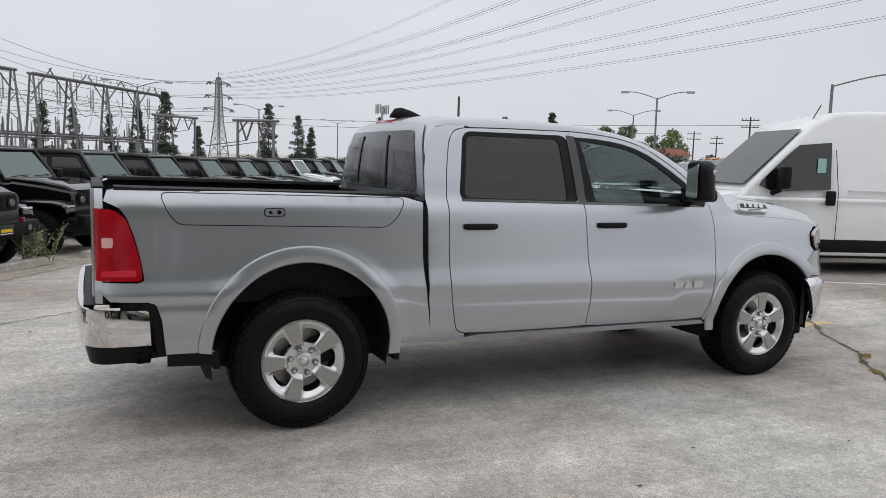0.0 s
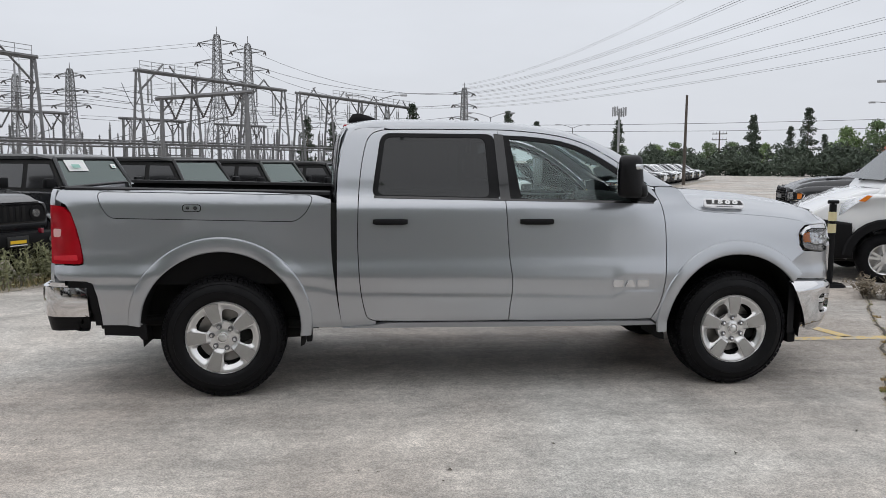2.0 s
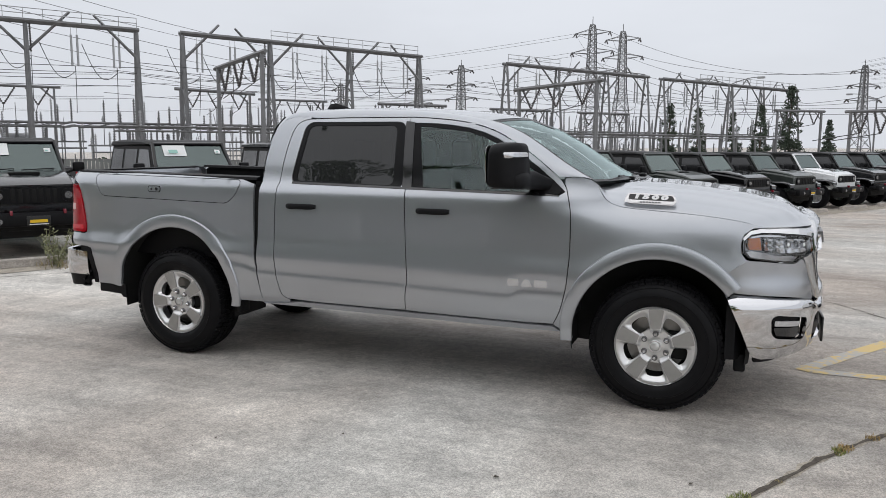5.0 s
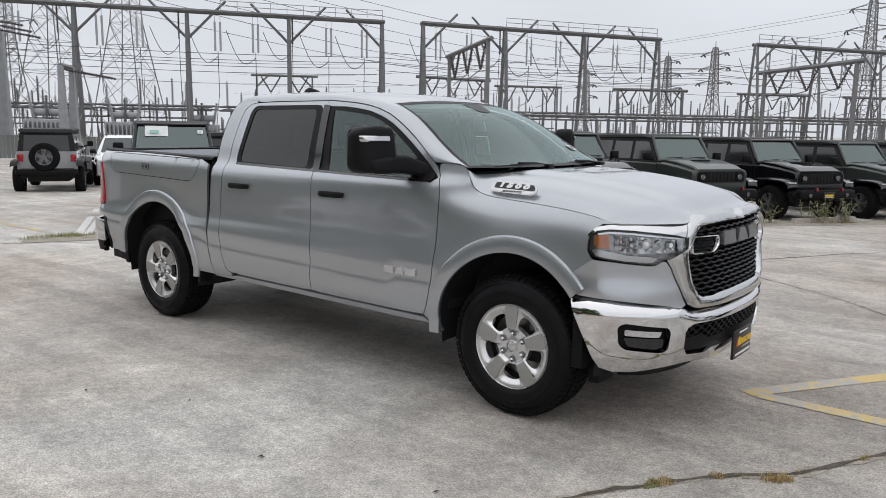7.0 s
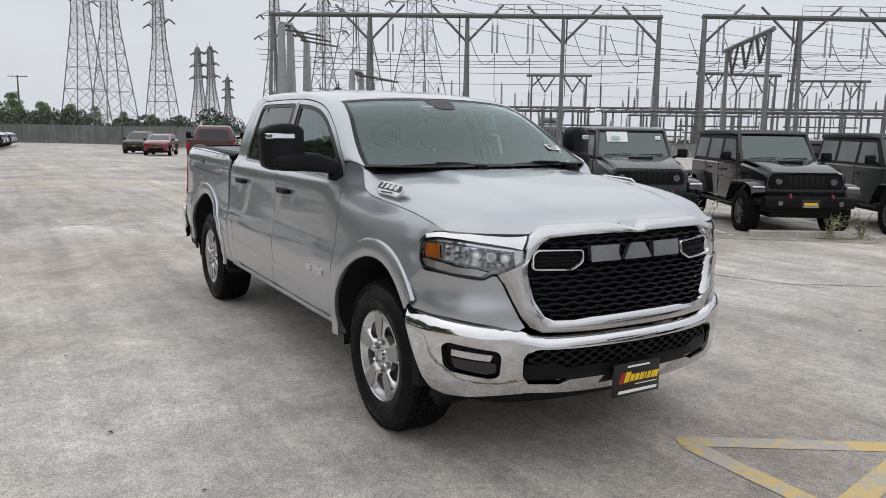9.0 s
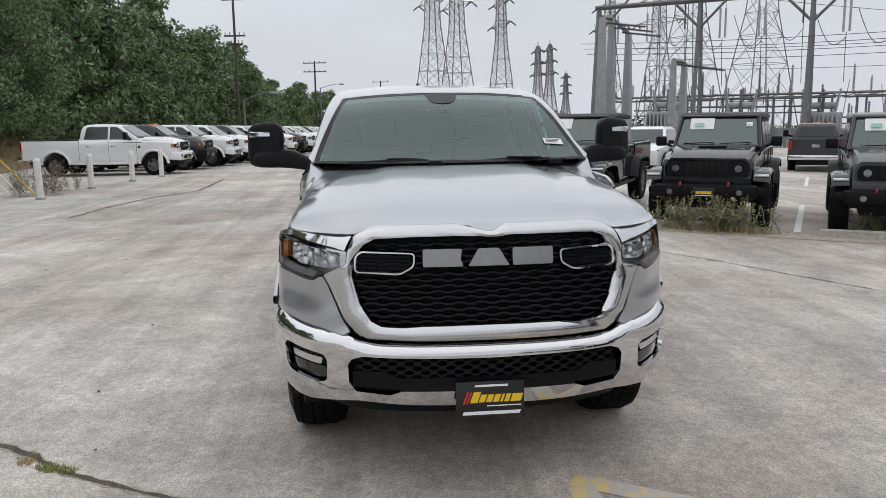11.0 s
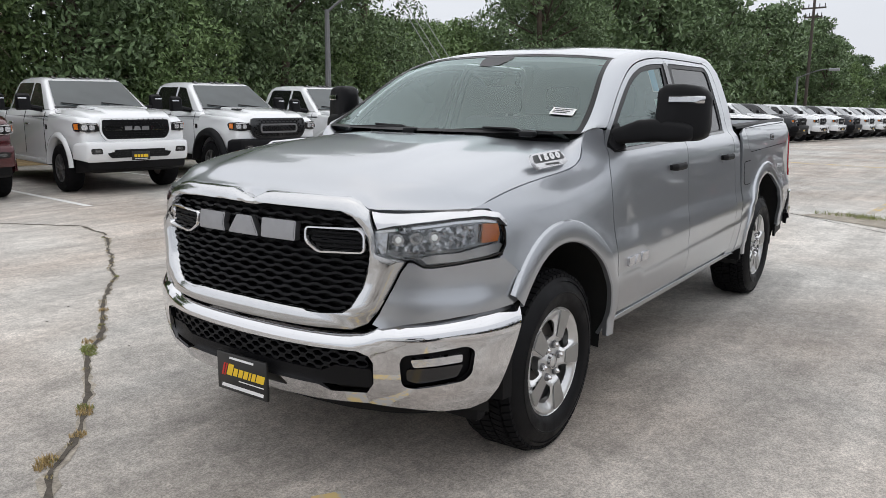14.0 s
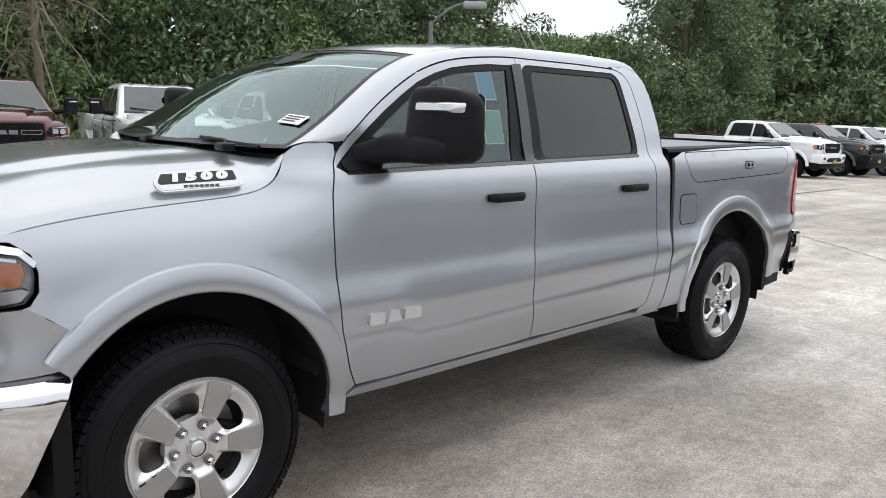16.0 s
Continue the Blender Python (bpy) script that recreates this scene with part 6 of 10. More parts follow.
    if not pickup:
        side_panel("quarter_window", [(-1.82, 1.285), (-1.10, 1.285), (-1.10, 1.69), (-1.78, 1.69)], 0.772, GLOSS_BLACK, j, lean=lean)
    for sg in (-1, 1):
        for x in (-0.18, -1.03, 0.86):
            rod("door_gap", [(x, sg * 0.782, 0.60), (x, sg * 0.782, 1.22)], 0.006, GAP, j, 4)
        for x in (-0.12, -0.97):
            box("door_handle", (x + 0.0, sg * 0.79 - 0.015, 1.07), (x + 0.16, sg * 0.79 + 0.015, 1.10), TRIM_BLACK, j, 0.008)
        for axle, w0 in ((ax, 0.70), (-ax, 0.76)):
            rows = []
            back = [(-0.68, 0.56), (-0.60, 0.74), (-0.46, 0.93), (-0.38, 0.965), (0.0, 0.985), (0.34, 0.975), (0.50, 0.945), (0.585, 0.88), (0.60, 0.80)]
            for dx, z in back if axle > 0 else [(-q[0], q[1]) for q in back[::-1]]:
                x = axle + dx
                rows.append([(x, sg * w0, z - 0.05), (x, sg * w0, z), (x, sg * 0.90, z - 0.01), (x, sg * 0.945, z - 0.04), (x, sg * 0.945, z - 0.075)])
            loft("fender_flare", rows, GLOSS_BLACK if axle > 0 else SOFT_TOP, j, smooth=50)
        box("marker_lamp", (ax + 0.50, sg * 0.82 - 0.11, 0.865), (ax + 0.605, sg * 0.82 + 0.11, 0.905), LAMP_CHROME, j, 0.012)
        mb = box("door_mirror", (0.66, sg * 0.95 - 0.09, 1.29), (0.77, sg * 0.95 + 0.09, 1.46), BLACK_PLASTIC, j, 0.03)
        rod("mirror_stem", [(0.70, sg * 0.76, 1.28), (0.70, sg * 0.88, 1.33)], 0.025, BLACK_PLASTIC, mb, 6)
        bm = bmesh.new()
        rod_into(bm, (2.04, sg * 0.475, 0.985), (2.092, sg * 0.475, 0.985), 0.105, 0.10, 20)
        ring = part("head_lamp", bm, BLACK_PLASTIC, j)
        bm = bmesh.new()
        rod_into(bm, (2.06, sg * 0.475, 0.985), (2.10, sg * 0.475, 0.985), 0.080, 0.055, 20)
        part("lamp_lens", bm, LAMP_DARK, ring)
        bm = bmesh.new()
        rod_into(bm, (2.30, sg * 0.52, 0.63), (2.335, sg * 0.52, 0.63), 0.05, 0.045, 12)
        part("fog_lamp", bm, LAMP_DARK, j)
        rod("side_step", [(-0.95, sg * 0.84, 0.48), (0.95, sg * 0.84, 0.48)], 0.035, BLACK_PLASTIC, j, 6)
    gr = panel("grille", rounded([(-0.64, 0.85), (0.64, 0.85), (0.66, 0.99), (0.60, 1.125), (-0.60, 1.125), (-0.66, 0.99)], 0.07, 5), lambda u, v: (2.076 - 0.03 * abs(u) ** 2, u, v), paint, j, (1, 0, 0), step=0.2, flange=0.05)
    panel("grille_field", rounded([(-0.60, 0.872), (0.60, 0.872), (0.62, 0.99), (0.575, 1.098), (-0.575, 1.098), (-0.62, 0.99)], 0.06, 5), lambda u, v: (2.081 - 0.03 * abs(u) ** 2, u, v), BLACK_PLASTIC, gr, (1, 0, 0), step=0.2, flange=0.004)
    for k in range(7):
        y = -0.285 + 0.095 * k
        box("grille_slot", (2.05, y - 0.030, 0.885), (2.088, y + 0.030, 1.085), GAP, gr, 0.01)
    bp = box("front_bumper", (2.08, -0.78, 0.54), (2.32, 0.78, 0.74), BLACK_PLASTIC, j, 0.04)
    box("bumper_wing", (2.02, -0.88, 0.58), (2.20, 0.88, 0.70), BLACK_PLASTIC, bp, 0.03)
    for sg in (-1, 1):
        box("tow_hook", (2.28, sg * 0.36 - 0.02, 0.72), (2.36, sg * 0.36 + 0.02, 0.79), RED_PAINT, bp, 0.008)
    pl = box("dealer_plate", (2.325, -0.16, 0.56), (2.338, 0.16, 0.70), SIGN_BLACK, j, 0.004)
    quad("plate_mark", [(2.3405, -0.12, 0.60), (2.3405, 0.12, 0.60), (2.3405, 0.12, 0.645), (2.3405, -0.12, 0.645)], SIGN_YELLOW, pl)
    quad("plate_line", [(2.3405, -0.13, 0.57), (2.3405, 0.13, 0.57), (2.3405, 0.13, 0.583), (2.3405, -0.13, 0.583)], SIGN_WHITE, pl)
    box("rear_bumper", (-2.20, -0.80, 0.55), (-2.0, 0.80, 0.70), BLACK_PLASTIC, j, 0.03)
    quad("rear_window", [(xb - 0.015, -0.60, 1.22), (xb - 0.015, 0.60, 1.22), (xb + 0.025, 0.56, 1.66), (xb + 0.025, -0.56, 1.66)], GLOSS_BLACK, j)
    for sg in (-1, 1):
        box("tail_lamp", (-2.02, sg * 0.68 - 0.07, 0.92), (-1.95, sg * 0.68 + 0.07, 1.12), RED_LENS, j, 0.01)
    box("underbody", (-1.9, -0.55, 0.34), (1.95, 0.55, 0.62), UNDER, j, 0.03)
    box("wheel_cover_dark", (-2.0, -0.70, 0.45), (2.0, 0.70, 0.72), UNDER, j, 0.02)
    wheel_rim = rim or ALLOY_DARK
    set_wheels(j, plain_wheel(R, 0.26, 0.225, wheel_rim), (-ax, ax), 0.80, R)
    if spare:
        sp = plain_wheel(0.40, 0.25, 0.225, ALLOY_DARK)
        sp.name = "spare_wheel"
        sp.parent = j
        sp.matrix_basis = pose(-2.12, 0.05, 1.05, 0, 0, -90)
    return j


FRONT_S = [0.0, 0.60, 0.80, 0.90, 1.05, 1.20]
FRONT_X = [0.935, 0.918, 0.903, 0.862, 0.735, 0.590]
FRONT_Y = [0.0, 0.60, 0.80, 0.885, 0.950, 0.978]


def pickup_front(s, z, push=0.0):
    """A point on the front of a parked pickup, s metres round the corner from its middle."""
    a = abs(s)
    x, y = float(np.interp(a, FRONT_S, FRONT_X)), float(np.interp(a, FRONT_S, FRONT_Y))
    k = step01(0.78, 0.95, a)
    return x + push * (1 - 0.6 * k), math.copysign(y + push * 0.9 * k, s), z


def make_pickup(paint, label, grille=BLACK_PLASTIC, bumper=None, rim=None, chrome_bar=True, cab_lamps=True, close=True):
    """Heavy pickup: its front towards +x, the front axle over the origin."""
    p = thing("parked_pickup", label, "pickup truck", "pickups parked along the trees")
    R, wb = 0.42, -3.79
    rough = not chrome_bar
    low = [(-5.05, 0.62), (-5.08, 1.40), (-2.86, 1.38), (-2.86, 1.30), (-0.45, 1.28), (-0.40, 1.35), (0.35, 1.335), (0.66, 1.31), (0.82, 1.25), (0.885, 1.16), (0.90, 0.95), (0.90, 0.62), (0.72, 0.58)]
    low += arch_pts(0, 0.53, R, 11, 0.58)[::-1] + [(-0.62, 0.50), (-3.2, 0.50)] + arch_pts(wb, 0.53, R, 11, 0.58)[::-1]
    slab("body", low, 1.0, paint, p, 0.085, nose=0.10, x_nose=0.2)
    for sg in (-1, 1):
        if close:
            box("body_crease", (-4.9, sg * 0.998 - 0.006, 0.92), (-4.42, sg * 0.998 + 0.006, 0.935), paint, p, 0.004)
        box("side_sill", (-3.18, sg * 0.96 - 0.05, 0.44), (-0.66, sg * 0.96 + 0.05, 0.54), BLACK_PLASTIC if rough else paint, p, 0.03)
    slab("cab_lower", [(-2.84, 1.25), (-2.86, 1.40), (-0.46, 1.40), (-0.36, 1.30)], 0.985, paint, p, 0.03, top_w=0.93)
    slab("bonnet", [(-0.62, 1.26), (-0.58, 1.450), (0.1, 1.438), (0.50, 1.40), (0.70, 1.345), (0.80, 1.28), (0.84, 1.22)], 0.86, paint, p, 0.10, nose=0.12, x_nose=0.1)
    slab("bonnet_dome", [(-0.56, 1.40), (-0.50, 1.492), (0.1, 1.482), (0.50, 1.437), (0.68, 1.372), (0.76, 1.30)], 0.48, paint, p, 0.085, nose=0.07, x_nose=0.1)
    slab("cab", [(-2.86, 1.36), (-2.80, 1.80), (-2.70, 1.945), (-2.52, 1.99), (-2.2, 2.005), (-1.60, 2.0), (-1.42, 1.98), (-1.30, 1.945), (-0.52, 1.40)], 0.93, paint, p, 0.085, top_w=0.70)
    lean = (-(0.93 - 0.70) / 0.64, 1.36)
    quad("windscreen", [(-0.60 + 0.06, 0.80, 1.455), (-0.60 + 0.06, -0.80, 1.455), (-1.245, -0.66, 1.935), (-1.245, 0.66, 1.935)], MID_SHIELD, p)
    slab("cowl", [(-0.66, 1.44), (-0.62, 1.475), (-0.48, 1.462), (-0.46, 1.44)], 0.80, TRIM_BLACK, p, 0.012)
    for y0 in (-0.12, 0.60) if close else ():
        rod("wiper", [(-0.535, y0, 1.475), (-0.63, y0 - 0.56, 1.535)], 0.011, TRIM_BLACK, p, 5)
    quad("back_window", [(-2.868, -0.66, 1.46), (-2.868, 0.66, 1.46), (-2.815, 0.60, 1.84), (-2.815, -0.60, 1.84)], GLOSS_BLACK, p)
    side_panel("front_window", [(-1.66, 1.42), (-0.80, 1.42), (-1.34, 1.86), (-1.42, 1.885), (-1.66, 1.895)], 0.938, GLOSS_BLACK, p, lean=lean)
    side_panel("rear_window", [(-2.66, 1.42), (-1.74, 1.42), (-1.74, 1.895), (-2.48, 1.90), (-2.56, 1.87)], 0.938, GLOSS_BLACK, p, lean=lean)
    for sg in (-1, 1):
        for x in (-2.84, -1.70, -0.62) if close else ():
            rod("door_gap", [(x, sg * 1.002, 0.60), (x, sg * 1.002, 1.22), (x, sg * 0.955, 1.38)], 0.006, GAP, p, 4)
        for x in (-2.58, -1.62) if close else ():
            box("door_handle", (x, sg * 1.0 - 0.02, 1.13), (x + 0.20, sg * 1.0 + 0.028, 1.168), CHROME if chrome_bar and bumper is None else TRIM_BLACK, p, 0.012)
        mr = slab("door_mirror", [(-1.00, 1.40), (-1.01, 1.66), (-0.94, 1.70), (-0.86, 1.66), (-0.83, 1.42)], 0.115, BLACK_PLASTIC, p, 0.045, y_off=sg * 1.22)
        box("mirror_lamp", (-0.862, sg * 1.25 - 0.07, 1.60), (-0.846, sg * 1.25 + 0.07, 1.628), LAMP_CHROME, mr, 0.005)
        rod("mirror_stem", [(-0.86, sg * 0.93, 1.42), (-0.90, sg * 1.14, 1.46)], 0.05, BLACK_PLASTIC, mr, 8)
        for axle in (0, wb):
            rows = []
            wide = 0.05 if rough else 0.0
            for a in np.linspace(radians(176), radians(4), 21):
                rows.append([(axle + r * math.cos(a), sg * y, R + r * math.sin(a)) for r, y in ((0.50, 0.93), (0.525, 1.02 + wide), (0.55, 1.035 + wide), (0.60 + wide, 1.025 + wide * 0.7), (0.63 + wide, 0.985))])
            loft("wheel_flare", rows, BLACK_PLASTIC if rough else paint, p, smooth=60)
        shape = [(0.61, 1.075), (0.63, 1.155), (0.66, 1.205), (0.86, 1.222), (1.06, 1.212), (1.11, 1.175), (1.06, 1.075), (0.80, 1.050)]
        hl = panel("head_lamp", [(sg * a, z) for a, z in shape], lambda u, v: pickup_front(u, v, 0.014), GLOSS_BLACK, p, (1, sg * 0.6, 0), step=0.05, flange=0.06)
        ring = [(sg * a, z) for a, z in rounded(shape, 0.02, 3)]
        panel("lamp_rim", ring, lambda u, v: pickup_front(u, v, 0.022), CHROME if not rough else GLOSS_BLACK, hl, (1, sg * 0.6, 0), holes=[inset(ring, 0.014)], step=0.05, flange=0.01)
        for s0 in (0.70, 0.81):
            panel("lamp_reflector", rounded([(sg * s0, 1.095), (sg * (s0 + 0.085), 1.095), (sg * (s0 + 0.085), 1.18), (sg * s0, 1.18)], 0.03, 3), lambda u, v: pickup_front(u, v, 0.020), LAMP_CHROME, hl, (1, sg * 0.6, 0), step=0.05, flange=0.004)
        if close:
            panel("lamp_bar", [(sg * 0.66, 1.187), (sg * 0.90, 1.196), (sg * 0.90, 1.206), (sg * 0.67, 1.197)], lambda u, v: pickup_front(u, v, 0.021), SIGN_WHITE, hl, (1, sg * 0.6, 0), step=0.05, flange=0.003)
        panel("amber_corner", [(sg * 0.97, 1.10), (sg * 1.045, 1.105), (sg * 1.06, 1.19), (sg * 0.97, 1.195)], lambda u, v: pickup_front(u, v, 0.021), AMBER, hl, (1, sg, 0), step=0.05, flange=0.004)
        if close:
            box("side_badge", (-0.56, sg * 1.0 - 0.008, 1.07), (-0.47, sg * 1.0 + 0.010, 1.16), TRIM_BLACK, p, 0.02)
        box("hood_vent", (-0.36, sg * 0.66 - 0.05, 1.425), (-0.14, sg * 0.66 + 0.05, 1.452), TRIM_BLACK, p, 0.012)
        box("hood_scoop", (0.02, sg * 0.42 - 0.09, 1.43), (0.28, sg * 0.42 + 0.09, 1.468), GLOSS_BLACK if rough else paint, p, 0.014)
        box("tail_lamp", (-5.10, sg * 0.93 - 0.06, 1.0), (-4.96, sg * 0.93 + 0.07, 1.34), RED_LENS, p, 0.02)
        box("bed_rail", (-5.06, sg * 0.93 - 0.05, 1.385), (-2.90, sg * 0.93 + 0.05, 1.412), BLACK_PLASTIC, p, 0.012)
    outline = rounded([(-0.51, 0.925), (0.51, 0.925), (0.60, 1.06), (0.585, 1.27), (-0.585, 1.27), (-0.60, 1.06)], 0.06, 4)
    gr = panel("grille", outline, lambda u, v: pickup_front(u, v, 0.020 - 0.16 * max(0, v - 1.17)), grille, p, (1, 0, 0), step=0.12, flange=0.10)
    rim_poly = rounded([(-0.535, 0.905), (0.535, 0.905), (0.63, 1.055), (0.61, 1.295), (-0.61, 1.295), (-0.63, 1.055)], 0.07, 4)
    panel("grille_surround", rim_poly, lambda u, v: pickup_front(u, v, 0.034 - 0.18 * max(0, v - 1.17)), GLOSS_BLACK if rough else paint, p, (1, 0, 0), holes=[inset(rim_poly, 0.032)], step=0.08, flange=0.05)
    bars = bmesh.new()
    for k in range(8):
        z, push = 0.955 + 0.041 * k, 0.026
        for i in range(-6, 6):
            y = 0.09 * i + (0.045 if k % 2 else 0.0)
            if abs(y + 0.045) > 0.52 - 0.05 * abs(z - 1.09) / 0.16:
                continue
            x = pickup_front(y + 0.045, z, push - 0.16 * max(0, z - 1.17))[0]
            box_into(bars, (x - 0.02, y, z - 0.006), (x + 0.008, y + 0.075, z + 0.006))
            box_into(bars, (x - 0.02, y + 0.076, z - 0.006), (x + 0.006, y + 0.088, z + 0.035))
    part("grille_mesh", bars, TRIM_BLACK, gr)
    if chrome_bar:
        for sg in (-1, 1):
            ring = rounded([(sg * a, z) for a, z in ((0.25, 1.085), (0.53, 1.085), (0.56, 1.115), (0.55, 1.155), (0.25, 1.150))], 0.012, 3)
            panel("grille_wing", ring, lambda u, v: pickup_front(u, v, 0.040), CHROME, gr, (1, 0, 0), holes=[inset(ring, 0.012)], step=0.06, flange=0.02)
        for y0, y1, top in ((-0.21, -0.085, 0.0), (-0.068, 0.068, 0.03), (0.085, 0.21, 0.0)):
            panel("emblem_block", [(y0, 1.085), (y1, 1.085), (y1 - top, 1.150), (y0 + top, 1.150)], lambda u, v: pickup_front(u, v, 0.044), EMBLEM, gr, (1, 0, 0), step=0.08, flange=0.02)
    else:
        ring = rounded([(-0.40, 1.005), (0.40, 1.005), (0.43, 1.10), (0.40, 1.185), (-0.40, 1.185), (-0.43, 1.10)], 0.05, 4)
        panel("grille_nostril", ring, lambda u, v: pickup_front(u, v, 0.055), ALLOY_DARK, gr, (1, 0, 0), holes=[inset(ring, 0.035)], step=0.06, flange=0.04)
    fb = slab("front_bumper", [(0.62, 0.60), (0.66, 0.86), (0.74, 0.895), (0.97, 0.905), (1.025, 0.885), (1.045, 0.84), (1.045, 0.72), (1.02, 0.62), (0.97, 0.56)], 1.0, bumper or paint, p, 0.06, nose=0.11, x_nose=0.6)
    opening = rounded([(-0.50, 0.625), (0.50, 0.625), (0.56, 0.70), (0.54, 0.765), (-0.54, 0.765), (-0.56, 0.70)], 0.025, 3)
    panel("bumper_opening", opening, lambda u, v: (1.049 - 0.02 * u * u, u, v), GAP, fb, (1, 0, 0), step=0.1, flange=0.004)
    for k in range(3 if close else 0):
        box("opening_bar", (1.02, -0.49, 0.648 + 0.036 * k), (1.050, 0.49, 0.658 + 0.036 * k), TRIM_BLACK, fb, 0.004)
    for sg in (-1, 1):
        pocket = rounded([(sg * 0.63, 0.70), (sg * 0.82, 0.70), (sg * 0.83, 0.79), (sg * 0.65, 0.795)], 0.03, 4)
        fg = panel("fog_lamp", pocket, lambda u, v: (1.050 - 0.03 * max(0, abs(u) - 0.72), u, v), GLOSS_BLACK, fb, (1, 0, 0), step=0.06, flange=0.008)
        if close:
            panel("fog_lens", rounded([(sg * 0.67, 0.725), (sg * 0.77, 0.725), (sg * 0.77, 0.772), (sg * 0.67, 0.772)], 0.018, 3), lambda u, v: (1.056 - 0.03 * max(0, abs(u) - 0.72), u, v), LAMP_DARK, fg, (1, 0, 0), step=0.06, flange=0.004)
        if rough:
            box("tow_hook", (1.02, sg * 0.56 - 0.022, 0.60), (1.10, sg * 0.56 + 0.022, 0.66), SIGN_RED, fb, 0.015)
    pl = box("dealer_plate", (1.055, -0.16, 0.575), (1.066, 0.16, 0.725), SIGN_BLACK, p, 0.004)
    for y0, y1 in ((-0.12, -0.075), (-0.065, -0.02), (-0.01, 0.035), (0.045, 0.12)) if close else ((-0.12, 0.12),):
        quad("plate_mark", [(1.0685, y0, 0.625), (1.0685, y1, 0.625), (1.0685, y1, 0.675), (1.0685, y0, 0.675)], SIGN_YELLOW, pl)
    quad("plate_line", [(1.0685, -0.11, 0.594), (1.0685, 0.11, 0.594), (1.0685, 0.11, 0.606), (1.0685, -0.11, 0.606)], SIGN_WHITE, pl)
    if cab_lamps and close:
        for y in (-0.50, -0.13, 0.0, 0.13, 0.50):
            slab("roof_marker", [(-1.54, 1.985), (-1.50, 2.028), (-1.43, 2.022), (-1.37, 1.985)], 0.04, AMBER if paint is not WHITE_PAINT else GLOSS_BLACK, p, 0.012, y_off=y)
    box("bed_cover", (-5.04, -0.86, 1.37), (-2.90, 0.86, 1.403), BLACK_PLASTIC, p, 0.01)
    box("rear_bumper", (-5.24, -0.98, 0.58), (-5.04, 0.98, 0.78), CHROME, p, 0.03)
    quad("tailgate_mark", [(-5.085, -0.14, 1.08), (-5.085, 0.14, 1.08), (-5.085, 0.14, 1.22), (-5.085, -0.14, 1.22)], CHROME, p)
    box("underbody", (-4.9, -0.7, 0.36), (0.8, 0.7, 0.62), UNDER, p, 0.03)
    slab("front_skirt", [(0.52, 0.36), (0.60, 0.60), (0.97, 0.60), (0.95, 0.44), (0.90, 0.40)], 0.93, BLACK_PLASTIC, p, 0.03, nose=0.08, x_nose=0.6)
    set_wheels(p, plain_wheel(R, 0.28, 0.24, rim or ALLOY_DARK), (wb, 0.0), 0.86, R)
    return p


